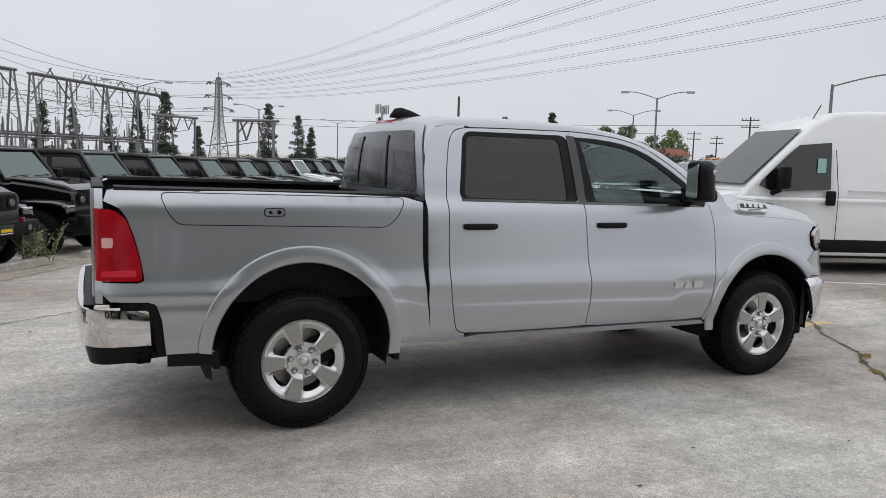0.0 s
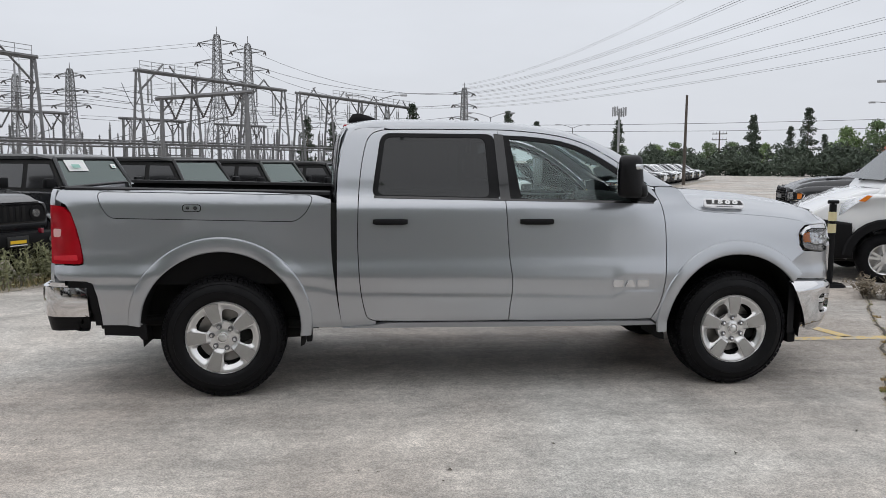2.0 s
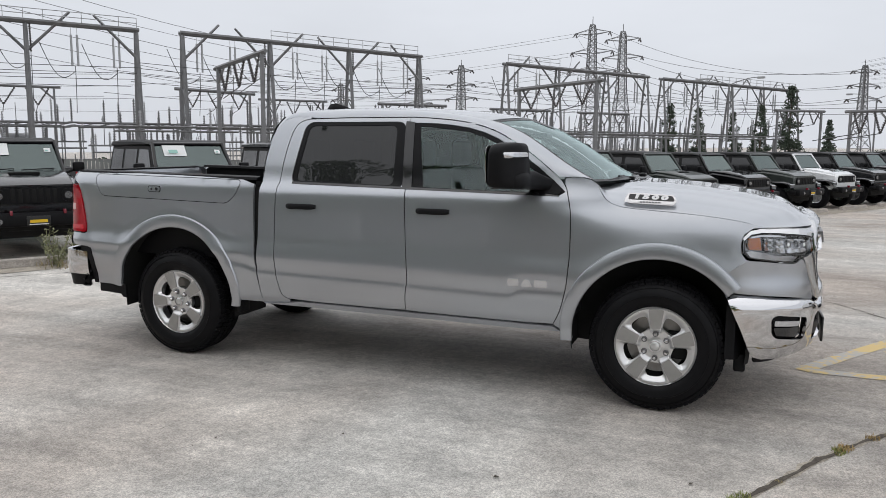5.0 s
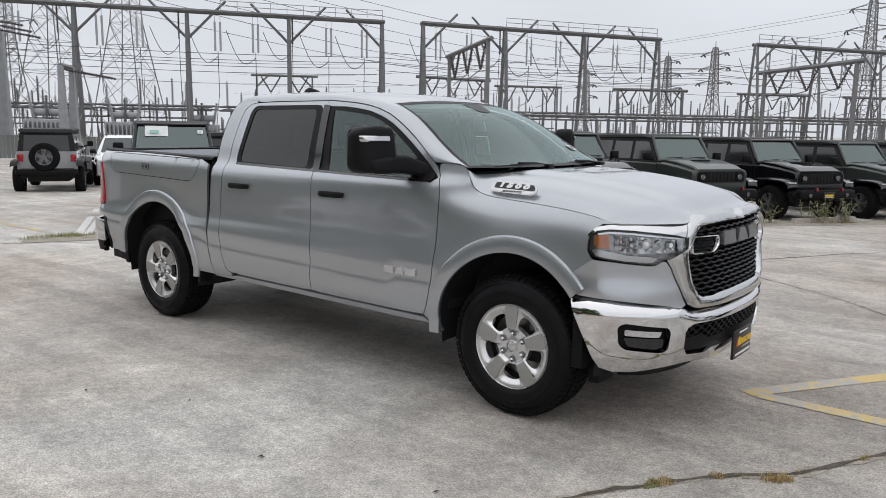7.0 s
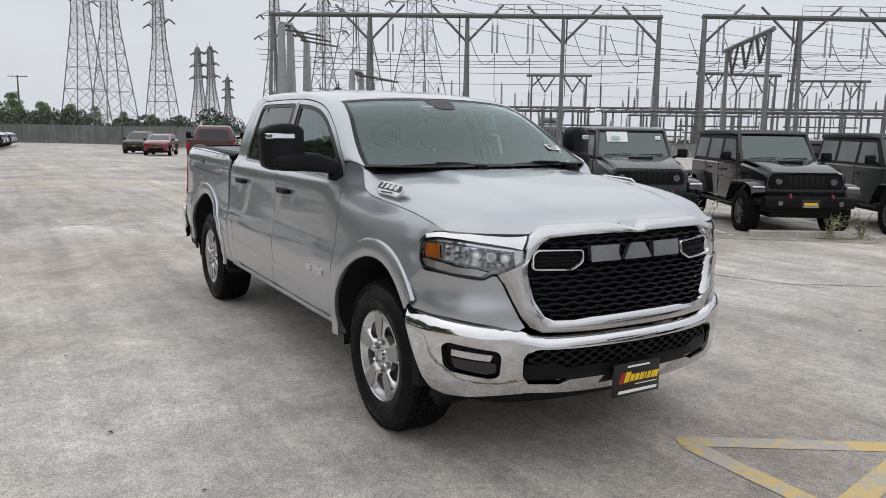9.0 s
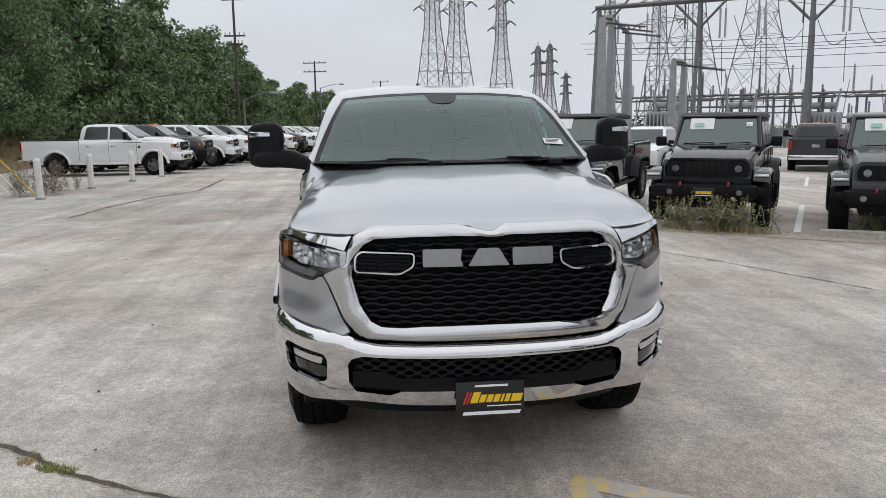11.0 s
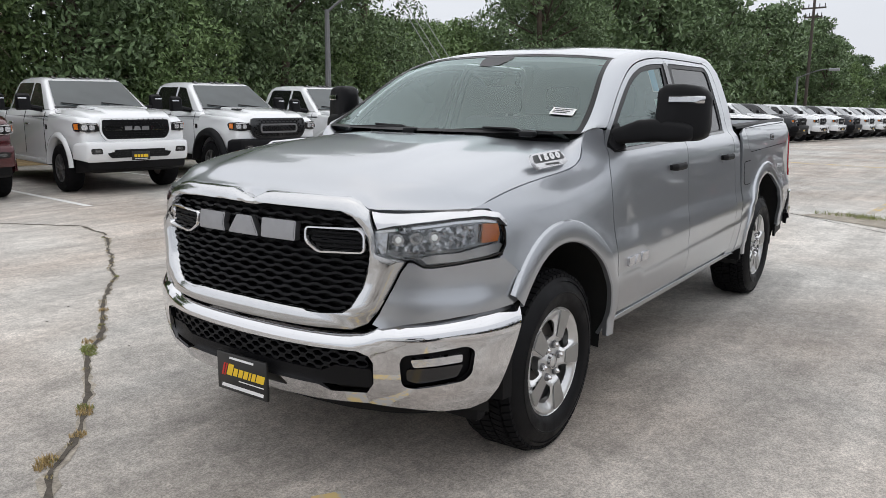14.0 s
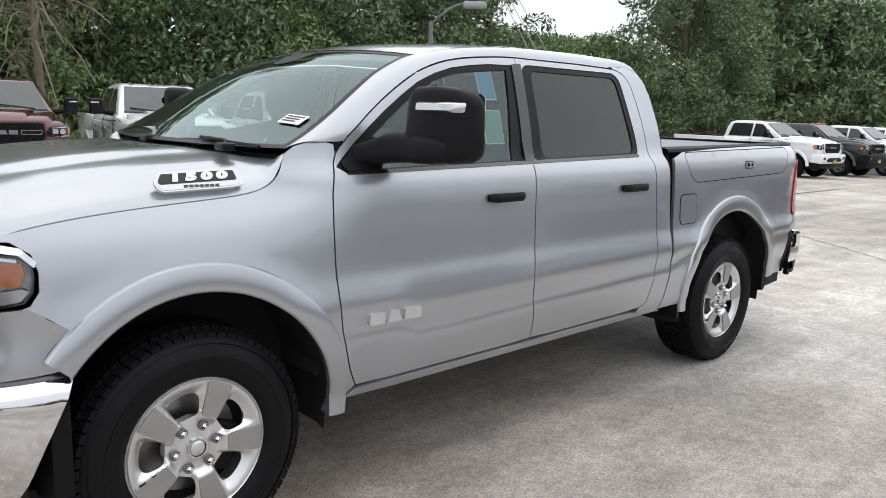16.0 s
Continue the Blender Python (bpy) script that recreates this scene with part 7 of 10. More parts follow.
def make_suv(paint, label, group="cars parked in the long row", tall=0.0, close=True):
    """Estate-like car: front towards +x, origin under the middle."""
    s = thing("sport_utility_car", label, "car", group)
    R = 0.37
    low = [(-2.36, 0.50), (-2.40, 1.02), (-2.2, 1.10), (0.95, 1.10), (1.9, 1.06), (2.20, 1.02), (2.34, 0.92), (2.38, 0.70), (2.32, 0.42), (2.0, 0.36)]
    low += arch_pts(1.45, 0.44, R, 9, 0.38)[::-1] + [(0.9, 0.32), (-0.95, 0.32)] + arch_pts(-1.45, 0.44, R, 9, 0.38)[::-1]
    slab("body", low, 0.95, paint, s, 0.07, nose=0.14, x_nose=1.5)
    slab("bonnet", [(0.7, 1.02), (0.75, 1.17), (1.5, 1.14), (2.05, 1.07), (2.24, 0.98)], 0.80, paint, s, 0.07, nose=0.12, x_nose=1.3)
    slab("cabin", [(-2.28, 1.05), (-2.12, 1.45 + tall), (-1.95, 1.66 + tall), (-1.2, 1.73 + tall), (-0.2, 1.72 + tall), (0.2, 1.64 + tall), (1.02, 1.10)], 0.90, paint, s, 0.06, top_w=0.66)
    lean = (-0.24 / 0.65, 1.08)
    side_panel("rear_side_window", [(-2.0, 1.16), (-0.72, 1.155), (-0.72, 1.615 + tall), (-1.75, 1.60 + tall)], 0.905, GLOSS_BLACK, s, lean=lean)
    side_panel("front_side_window", [(-0.64, 1.155), (0.74, 1.15), (0.18, 1.55 + tall), (-0.2, 1.62 + tall), (-0.64, 1.62 + tall)], 0.905, GLOSS_BLACK, s, lean=lean)
    quad("windscreen", [(0.985, -0.74, 1.15), (0.985, 0.74, 1.15), (0.27, 0.62, 1.63 + tall), (0.27, -0.62, 1.63 + tall)], MID_SHIELD, s)
    slab("cowl", [(0.90, 1.14), (0.92, 1.165), (1.06, 1.155), (1.08, 1.13)], 0.74, TRIM_BLACK, s, 0.01)
    for sg in (-1, 1):
        hl = box("head_lamp", (2.02, sg * 0.68 - 0.18, 0.86), (2.30, sg * 0.68 + 0.14, 0.955), GLOSS_BLACK, s, 0.025)
        box("lamp_reflector", (2.10, sg * 0.66 - 0.12, 0.885), (2.312, sg * 0.66 + 0.10, 0.935), LAMP_CHROME, hl, 0.02)
        mr = slab("door_mirror", [(0.64, 1.10), (0.63, 1.22), (0.72, 1.25), (0.80, 1.20), (0.80, 1.11)], 0.10, BLACK_PLASTIC, s, 0.042, y_off=sg * 1.01)
        rod("mirror_stem", [(0.72, sg * 0.88, 1.10), (0.72, sg * 0.96, 1.13)], 0.03, BLACK_PLASTIC, mr, 6)
        box("tail_lamp", (-2.40, sg * 0.74 - 0.14, 0.92), (-2.30, sg * 0.74 + 0.14, 1.05), RED_LENS, s, 0.02)
        box("door_sill", (-0.95, sg * 0.93 - 0.03, 0.32), (0.95, sg * 0.93 + 0.03, 0.42), BLACK_PLASTIC, s, 0.01)
        if close:
            rod("roof_rail", [(-1.7, sg * 0.60, 1.74 + tall), (-1.5, sg * 0.60, 1.78 + tall), (-0.3, sg * 0.60, 1.775 + tall), (-0.1, sg * 0.60, 1.735 + tall)], 0.02, TRIM_BLACK, s, 5)
        for x in (-1.55, -0.68, 0.72) if close else ():
            rod("door_gap", [(x, sg * 0.952, 0.45), (x, sg * 0.952, 1.03), (x, sg * 0.90, 1.13)], 0.006, GAP, s, 4)
        for x in (-1.42, -0.52) if close else ():
            box("door_handle", (x, sg * 0.95 - 0.015, 0.955), (x + 0.2, sg * 0.95 + 0.022, 0.985), TRIM_BLACK, s, 0.01)
        for axle in (-1.45, 1.45):
            rows = []
            for a in np.linspace(radians(176), radians(4), 15):
                rows.append([(axle + r * math.cos(a), sg * y, R + r * math.sin(a)) for r, y in ((0.43, 0.90), (0.44, 0.962), (0.50, 0.958), (0.51, 0.93))])
            loft("wheel_arch", rows, BLACK_PLASTIC, s, smooth=60)
        box("fog_lamp", (2.28, sg * 0.62 - 0.08, 0.55), (2.352, sg * 0.62 + 0.08, 0.60), LAMP_DARK, s, 0.015)
    g = panel("grille", rounded([(-0.50, 0.79), (0.50, 0.79), (0.53, 0.93), (-0.53, 0.93)], 0.03, 3), lambda u, v: (2.388 - 0.10 * (v - 0.79) - 0.05 * u * u, u, v), GLOSS_BLACK, s, (1, 0, 0), step=0.15, flange=0.06)
    for k in range(7 if close else 0):
        box("grille_slot", (2.36, -0.46 + k * 0.133, 0.81), (2.388, -0.46 + k * 0.133 + 0.10, 0.905), ALLOY_DARK, g, 0.01)
    box("lower_intake", (2.30, -0.56, 0.42), (2.372, 0.56, 0.62), BLACK_PLASTIC, s, 0.02)
    box("chin", (2.26, -0.60, 0.34), (2.352, 0.60, 0.42), BLACK_PLASTIC, s, 0.02)
    pl = box("dealer_plate", (2.376, -0.15, 0.60), (2.386, 0.15, 0.73), SIGN_BLACK, s, 0.004)
    quad("plate_mark", [(2.3885, -0.11, 0.64), (2.3885, 0.11, 0.64), (2.3885, 0.11, 0.68), (2.3885, -0.11, 0.68)], SIGN_YELLOW, pl)
    box("underbody", (-2.1, -0.7, 0.26), (2.1, 0.7, 0.45), UNDER, s, 0.03)
    set_wheels(s, plain_wheel(R, 0.24, 0.25, ALLOY), (-1.45, 1.45), 0.83, R)
    return s


def make_van():
    """White cargo van: front towards +x, front axle over the origin."""
    v = thing("cargo_van", "white high-roof cargo van with black lower bumper", "van")
    R = 0.35
    low = [(-4.9, 0.45), (-4.95, 1.25), (0.15, 1.25), (0.62, 1.16), (0.92, 0.98), (0.96, 0.62), (0.86, 0.36)]
    low += [(0.46, 0.32)] + arch_pts(0, 0.43, R, 9, 0.36)[::-1] + [(-0.6, 0.34), (-3.6, 0.34)] + arch_pts(-4.04, 0.43, R, 9, 0.36)[::-1]
    slab("body", low, 1.02, WHITE_PAINT, v, 0.05, nose=0.20, x_nose=0.1)
    slab("upper_body", [(-4.95, 1.20), (-4.92, 2.40), (-4.82, 2.58), (-1.9, 2.62), (-1.35, 2.58), (-1.00, 2.40), (-0.02, 1.44), (0.15, 1.20)], 1.02, WHITE_PAINT, v, 0.08, top_w=0.90, nose=0.10, x_nose=-1.2)
    slab("bonnet", [(-0.1, 1.18), (-0.02, 1.34), (0.30, 1.28), (0.68, 1.12), (0.80, 0.98)], 0.86, WHITE_PAINT, v, 0.06, nose=0.12, x_nose=0.0)
    lean = (-0.12 / 1.3, 1.20)
    quad("windscreen", [(0.05, -0.84, 1.44), (0.05, 0.84, 1.44), (-0.88, 0.76, 2.32), (-0.88, -0.76, 2.32)], MID_SHIELD, v)
    side_panel("door_window", [(-1.30, 1.38), (-0.36, 1.33), (-0.13, 1.42), (-0.20, 1.52), (-0.62, 1.93), (-0.78, 2.06), (-1.30, 2.11)], 1.018, GLOSS_BLACK, v, lean=lean)
    for sg in (-1, 1):
        quad("window_paper", [(-1.20, sg * 0.996, 1.64), (-1.06, sg * 0.996, 1.64), (-1.07, sg * 0.976, 1.86), (-1.21, sg * 0.976, 1.86)][:: 1 if sg < 0 else -1], PAPER_GREEN, v)
        rod("door_gap", [(-1.42, sg * 1.022, 0.42), (-1.42, sg * 1.022, 1.30), (-1.36, sg * 0.965, 2.0)], 0.006, GAP, v, 4)
        rod("door_gap", [(-2.9, sg * 1.022, 0.42), (-2.9, sg * 1.022, 1.24), (-2.9, sg * 0.945, 2.2)], 0.006, GAP, v, 4)
        box("side_moulding", (-4.5, sg * 1.01 - 0.02, 0.40), (-0.55, sg * 1.01 + 0.03, 0.60), BLACK_PLASTIC, v, 0.015)
        box("side_rib", (-4.4, sg * 0.99 - 0.02, 1.36), (-1.6, sg * 0.99 + 0.015, 1.39), WHITE_PAINT, v, 0.01)
        box("door_handle", (-1.38, sg * 1.02 - 0.02, 1.13), (-1.22, sg * 1.02 + 0.025, 1.36), BLACK_PLASTIC, v, 0.02)
        mr = box("door_mirror", (-0.52, sg * 1.17 - 0.10, 1.38), (-0.36, sg * 1.17 + 0.10, 1.72), BLACK_PLASTIC, v, 0.04)
        rod("mirror_stem", [(-0.35, sg * 0.98, 1.30), (-0.42, sg * 1.12, 1.36)], 0.04, BLACK_PLASTIC, mr, 6)
        hl = loft("head_lamp", [[(0.60, sg * 0.90, 0.93), (0.42, sg * 0.975, 1.10), (0.20, sg * 1.005, 1.24)], [(0.80, sg * 0.80, 0.98), (0.62, sg * 0.88, 1.12), (0.26, sg * 0.985, 1.245)]], LAMP_CHROME, v)
        quad("amber_marker", [(0.30, sg * 0.998, 1.14), (0.21, sg * 1.008, 1.225), (0.27, sg * 0.99, 1.232), (0.38, sg * 0.978, 1.15)], AMBER, hl)
        rows = []
        for a in np.linspace(radians(175), radians(5), 13):
            rows.append([(r * math.cos(a), sg * y, R + r * math.sin(a)) for r, y in ((0.43, 1.0), (0.44, 1.05), (0.54, 1.045), (0.56, 1.01))])
        loft("wheel_flare", rows, BLACK_PLASTIC, v)
    slab("front_bumper", [(0.40, 0.34), (0.44, 0.84), (0.95, 0.90), (1.02, 0.80), (1.02, 0.42), (0.9, 0.30)], 1.025, BLACK_PLASTIC, v, 0.05, nose=0.22, x_nose=0.4)
    box("grille", (0.90, -0.55, 0.86), (0.965, 0.55, 1.0), GLOSS_BLACK, v, 0.02)
    rod("antenna", [(-1.15, 0.5, 2.42), (-1.32, 0.5, 2.72)], 0.008, TRIM_BLACK, v, 6)
    for sg in (-1, 1):
        rod("wiper", [(0.02, sg * 0.1 - 0.35, 1.42), (-0.25, sg * 0.1, 1.62)], 0.012, TRIM_BLACK, v, 6)
    box("underbody", (-4.7, -0.8, 0.28), (0.7, 0.8, 0.5), UNDER, v, 0.03)
    set_wheels(v, plain_wheel(R, 0.24, 0.21, ALLOY), (-4.04, 0.0), 0.90, R)
    return v


MID_SHIELD = material("parked_glass", (0.045, 0.056, 0.058), 0.06, spec=0.6, vary=0.2, vary_scale=1.5)


def park(ob, x, y, heading):
    ob.matrix_basis = pose(x, y, ground_z(x, y), 0, 0, heading)
    return ob


def park_copy(ob, x, y, heading, label=None):
    c = copy_thing(ob, pose(x, y, ground_z(x, y), 0, 0, heading))
    if label:
        c["label"] = label
    return c


ROW, HEAD_A = Vector((0.5215, 0.8533)), -31.4
fwd = Vector((0.8533, -0.5215))
start = Vector((-7.634, 2.866))


def row_a(k, back=1.5):
    c = start + ROW * 2.731 * k - fwd * back
    return c.x, c.y


jeep_black = make_jeep(BLACK_PAINT, "black boxy off-road car with a price sheet in its windscreen")
jeep_grey = make_jeep(GREY_PAINT, "dark grey boxy off-road car with a grey hard top", top=GREY_PAINT)
jeep_dark = make_jeep(BLACK_PAINT, "black boxy off-road car with a matt black top", sheet=False)
jeep_pickup = make_jeep(BLACK_PAINT, "black off-road pickup with an open bed and a price sheet", pickup=True, spare=False)
jeep_green = make_jeep(GREEN_PAINT, "grey-green boxy off-road car with a black top", sheet=False)
jeep_white = make_jeep(WHITE_PAINT, "white boxy off-road car with a black top", sheet=False, rim=ALLOY)
suv_dark = make_suv(GREY_PAINT, "dark grey sport utility car, clean and closed")
suv_white = make_suv(WHITE_PAINT, "white sport utility car, clean and closed")
park(jeep_pickup, *row_a(0, 2.1), HEAD_A)
park(jeep_black, *row_a(1), HEAD_A)
park(jeep_grey, *row_a(2), HEAD_A)
park(jeep_green, *row_a(4), HEAD_A)
park(jeep_dark, *row_a(3), HEAD_A)
park(jeep_white, *row_a(9), HEAD_A)
park(suv_dark, *row_a(15, 2.0), HEAD_A)
park(suv_white, *row_a(16, 2.0), HEAD_A)
for k, src in ((5, jeep_dark), (6, jeep_green), (7, jeep_dark), (8, jeep_green), (10, jeep_dark), (11, jeep_dark), (12, jeep_white), (13, jeep_dark), (14, jeep_green)):
    park_copy(src, *row_a(k), HEAD_A)
suv_dark_far = make_suv(GREY_PAINT, "dark grey sport utility car far down the row", close=False)
suv_white_far = make_suv(WHITE_PAINT, "white sport utility car far down the row", close=False)
park(suv_dark_far, *row_a(17, 2.0), HEAD_A)
park(suv_white_far, *row_a(18, 2.0), HEAD_A)
for k, src in enumerate("wddwdwwddwdwd"):
    park_copy(suv_dark_far if src == "d" else suv_white_far, *row_a(19 + k, 2.0), HEAD_A)

pick_white = make_pickup(WHITE_PAINT, "white heavy pickup with chrome word mark and roof markers")
pick_black_nose = make_pickup(WHITE_PAINT, "white heavy pickup with a black grille and black bumper", GLOSS_BLACK, BLACK_PLASTIC, ALLOY_DARK, False)
pick_maroon = make_pickup(MAROON_PAINT, "maroon pickup with a black grille, parked beside white ones", cab_lamps=False)
pick_grey = make_pickup(GREY_PAINT, "dark grey heavy pickup parked between white ones", BLACK_PLASTIC, BLACK_PLASTIC, ALLOY_DARK)
HEAD_B = 79.8
park(pick_white, -3.26, -10.61, HEAD_B)
park(pick_black_nose, -6.07, -10.10, HEAD_B)
park(pick_maroon, -0.44, -11.11, HEAD_B)
park_copy(pick_white, -8.89, -9.59, HEAD_B)
park(pick_grey, -29.9, -8.3, 86)
park_copy(pick_white, -26.3, -8.6, 86)
park_copy(pick_white, -32.9, -7.6, 86)
far_white = make_pickup(WHITE_PAINT, "white heavy pickup far along the trees", close=False)
far_grey = make_pickup(GREY_PAINT, "dark grey heavy pickup far along the trees", BLACK_PLASTIC, BLACK_PLASTIC, ALLOY_DARK, close=False)
for k, src in enumerate("WDwwdwwwdwwwdwwdwww"):
    x, y = -36.1 - 3.15 * k, -7.2 + 0.47 * k - 0.006 * k * k
    if src.isupper():
        park(far_white if src == "W" else far_grey, x, y, 84)
    else:
        park_copy(far_white if src == "w" else far_grey, x, y, 84)

van = make_van()
park(van, 6.69, 4.56, 160)
for n, src in enumerate((pick_grey, pick_grey, pick_white, suv_dark, suv_dark, suv_white, suv_dark)):
    c = Vector((7.84, 7.08)) + ROW * 2.85 * n + fwd * (0.0 if n < 3 else 1.3)
    park_copy(src, c.x, c.y, 158)["group"] = "cars beside the van"
park_copy(pick_maroon, -32.4, 6.9, 163)
red_car = make_suv(RED_PAINT, "red car parked by the slatted fence", "cars by the fence", -0.16)
park(red_car, -55.5, 8.6, -20)
park_copy(suv_dark, -61.0, 8.0, -20)
c = park_copy(red_car, -51.0, 12.6, -20)
jeep_silver = make_jeep(SILVER_CAR, "silver off-road car seen from behind with a spare wheel", sheet=False)
park(jeep_silver, -20.2, 6.65, 149)
park_copy(jeep_white, -17.6, 10.6, 149)
park_copy(suv_white, -22.5, 10.2, -31)
park_copy(pick_grey, -27.5, 20.0, 149)
park_copy(jeep_grey, -11.8, 21.5, 149)
park_copy(jeep_black, -10.2, 24.5, 149)

# ---- markings, cracks and weeds on the lot ----
def worn_paint(name, base, keep=0.5):
    m = bpy.data.materials.new(name)
    m.use_nodes = True
    nt = m.node_tree
    b = nt.nodes["Principled BSDF"]
    b.inputs["Roughness"].default_value = 0.75
    tc = nt.nodes.new("ShaderNodeTexCoord")
    n1, n2 = nt.nodes.new("ShaderNodeTexNoise"), nt.nodes.new("ShaderNodeTexNoise")
    n1.inputs["Scale"].default_value, n1.inputs["Detail"].default_value = 22.0, 8.0
    n2.inputs["Scale"].default_value, n2.inputs["Detail"].default_value = 2.5, 4.0
    for n in (n1, n2):
        nt.links.new(tc.outputs["Object"], n.inputs["Vector"])
    add = nt.nodes.new("ShaderNodeMath")
    add.operation = "ADD"
    nt.links.new(n1.outputs["Fac"], add.inputs[0])
    nt.links.new(n2.outputs["Fac"], add.inputs[1])
    r = nt.nodes.new("ShaderNodeMapRange")
    r.inputs["From Min"].default_value, r.inputs["From Max"].default_value = 1.0 - keep * 0.4, 1.14 - keep * 0.4
    nt.links.new(add.outputs[0], r.inputs[0])
    mix = nt.nodes.new("ShaderNodeMix")
    mix.data_type = "RGBA"
    mix.inputs[6].default_value = (0.42, 0.40, 0.37, 1)
    mix.inputs[7].default_value = (*base, 1)
    nt.links.new(r.outputs[0], mix.inputs[0])
    nt.links.new(mix.outputs[2], b.inputs["Base Color"])
    return m


LINE_YELLOW = worn_paint("worn_yellow_line", (0.60, 0.45, 0.20), 0.22)
LINE_WHITE = worn_paint("worn_white_line", (0.74, 0.74, 0.72), 1.15)


def stripe(a, b, w, mat, label, group):
    a, b = Vector(a), Vector(b)
    d = (b - a).normalized()
    n = Vector((-d.y, d.x)) * w / 2
    k = max(1, int((b - a).length / 2.0))
    verts, faces = [], []
    for i in range(k + 1):
        p = a.lerp(b, i / k)
        for q in (p - n, p + n):
            verts.append((q.x, q.y, ground_z(q.x, q.y) + 0.004))
    for i in range(k):
        faces.append((2 * i, 2 * i + 2, 2 * i + 3, 2 * i + 1))
    ob = mesh_object("painted_line", verts, faces, mat, None, "", 20)
    return tagged(ob, label, "line", group, "structure")


for a, b in (((2.78, 0.40), (4.6, 3.25)), ((2.86, 0.42), (4.3, 0.40)), ((3.52, 1.28), (3.70, 0.45))):
    stripe(a, b, 0.13, LINE_YELLOW, "worn yellow painted line on concrete", "yellow lines")
stripe((-21.9, -7.6), (-20.2, 1.5), 0.40, LINE_YELLOW, "worn yellow painted line on concrete", "yellow lines")
stripe((-21.9, 1.74), (-8.4, 1.05), 0.12, LINE_YELLOW, "worn yellow painted line on concrete", "yellow lines")
for k in range(0, 28):
    c = start + ROW * (2.731 * (k - 0.5)) + fwd * 0.9
    stripe((c.x, c.y), tuple(c - fwd * 5.4), 0.10, LINE_WHITE, "white painted bay line", "bay lines")
    c2 = c - fwd * 6.0
    if k < 12:
        stripe(tuple(c2 - fwd * 6.0), tuple(c2 - fwd * 11.4), 0.10, LINE_WHITE, "white painted bay line", "bay lines")
for k in range(-1, 5):
    x = -1.75 - 3.28 * k
    stripe((x + 0.25, -8.6), (x - 0.4, -14.5), 0.10, LINE_WHITE, "white painted bay line", "bay lines")
for k in range(0, 14):
    x = -23.95 - 3.3 * k
    stripe((x + 0.25, -6.8), (x - 0.4, -12.7), 0.10, LINE_WHITE, "white painted bay line", "bay lines")
stripe((-7.7, 1.15), (-12.0, 3.7), 0.12, LINE_WHITE, "white painted bay line", "bay lines")
stripe((5.0, 3.6), (10.5, 0.6), 0.10, LINE_WHITE, "white painted bay line", "bay lines")

CRACK = material("crack_dirt", (0.085, 0.072, 0.058), 0.95, vary=0.3, vary_scale=12, fine=0.3, fine_scale=60, bump=0.003, bump_scale=60)
CRACK_EDGE = material("crumbled_edge", (0.33, 0.295, 0.245), 0.95, vary=0.25, vary_scale=9, fine=0.35, fine_scale=50, bump=0.004, bump_scale=40)


def crack(points, w, seed, mat=None, edge=True):
    r = np.random.default_rng(seed)
    line = []
    for a, b in zip(points, points[1:]):
        a, b = np.array(a), np.array(b)
        n = max(2, int(np.linalg.norm(b - a) / 0.07))
        line += [a + (b - a) * i / n for i in range(n)]
    line.append(np.array(points[-1]))
    jit = np.cumsum(r.normal(0, 0.009, (len(line), 2)), axis=0)
    jit -= np.linspace(0, 1, len(line))[:, None] * jit[-1]
    line = np.array(line) + jit * 0.8 + r.normal(0, 0.004, (len(line), 2))
    tang = np.gradient(line, axis=0)
    nrm = np.stack([-tang[:, 1], tang[:, 0]], 1) / np.maximum(np.linalg.norm(tang, axis=1, keepdims=True), 1e-6)
    for mt, k, z in (((CRACK_EDGE, 2.2, 0.0025), (mat or CRACK, 1.0, 0.005)) if edge else ((mat or CRACK, 1.0, 0.004),)):
        ww = w * k * (0.35 + 0.9 * r.random(len(line)))
        ww[0] = ww[-1] = 0.004
        verts = []
        for p, n, q in zip(line, nrm, ww):
            for s in (-1, 1):
                x, y = p + n * q * s * (0.6 + 0.6 * r.random())
                verts.append((x, y, ground_z(x, y) + z))
        faces = [(2 * i, 2 * i + 2, 2 * i + 3, 2 * i + 1) for i in range(len(line) - 1)]
        ob = mesh_object("ground_crack", verts, faces, mt, None, "", 20)
        tagged(ob, "dark crumbling crack across the concrete", "crack", "cracks", "structure")
    return line


main_crack = [(-0.16, -5.96), (0.62, -4.63), (1.12, -3.80), (1.62, -3.06), (1.99, -2.53), (2.36, -2.06), (2.53, -1.74), (2.80, -1.27), (3.03, -0.94), (3.34, -0.66), (3.72, 0.0), (4.10, 0.40), (4.6, 1.3), (5.04, 2.04), (5.6, 3.0)]
crack_line = crack(main_crack, 0.017, 3)
crack([(-9.3, -6.2), (-11.6, -6.1), (-13.9, -5.8), (-15.6, -5.1), (-21.0, -5.3)], 0.035, 4)
crack([(-9.6, -2.6), (-8.2, -0.5), (-5.0, 3.0)], 0.012, 5, edge=False)
crack([(0.1, 4.9), (0.95, 6.4), (2.03, 8.6), (4.0, 12.0)], 0.014, 6, edge=False)
crack([(3.9, 2.2), (3.4, 3.3), (2.5, 4.2), (1.4, 5.0)], 0.008, 7, edge=False)
crack([(-0.16, -5.96), (-0.35, -6.9), (0.3, -8.2)], 0.014, 8)
crack([(4.9, 1.6), (5.6, 0.6), (6.5, 0.2)], 0.007, 9, edge=False)
crack([(-4.0, 2.6), (-2.5, 3.6), (0.5, 5.2)], 0.010, 10, edge=False)

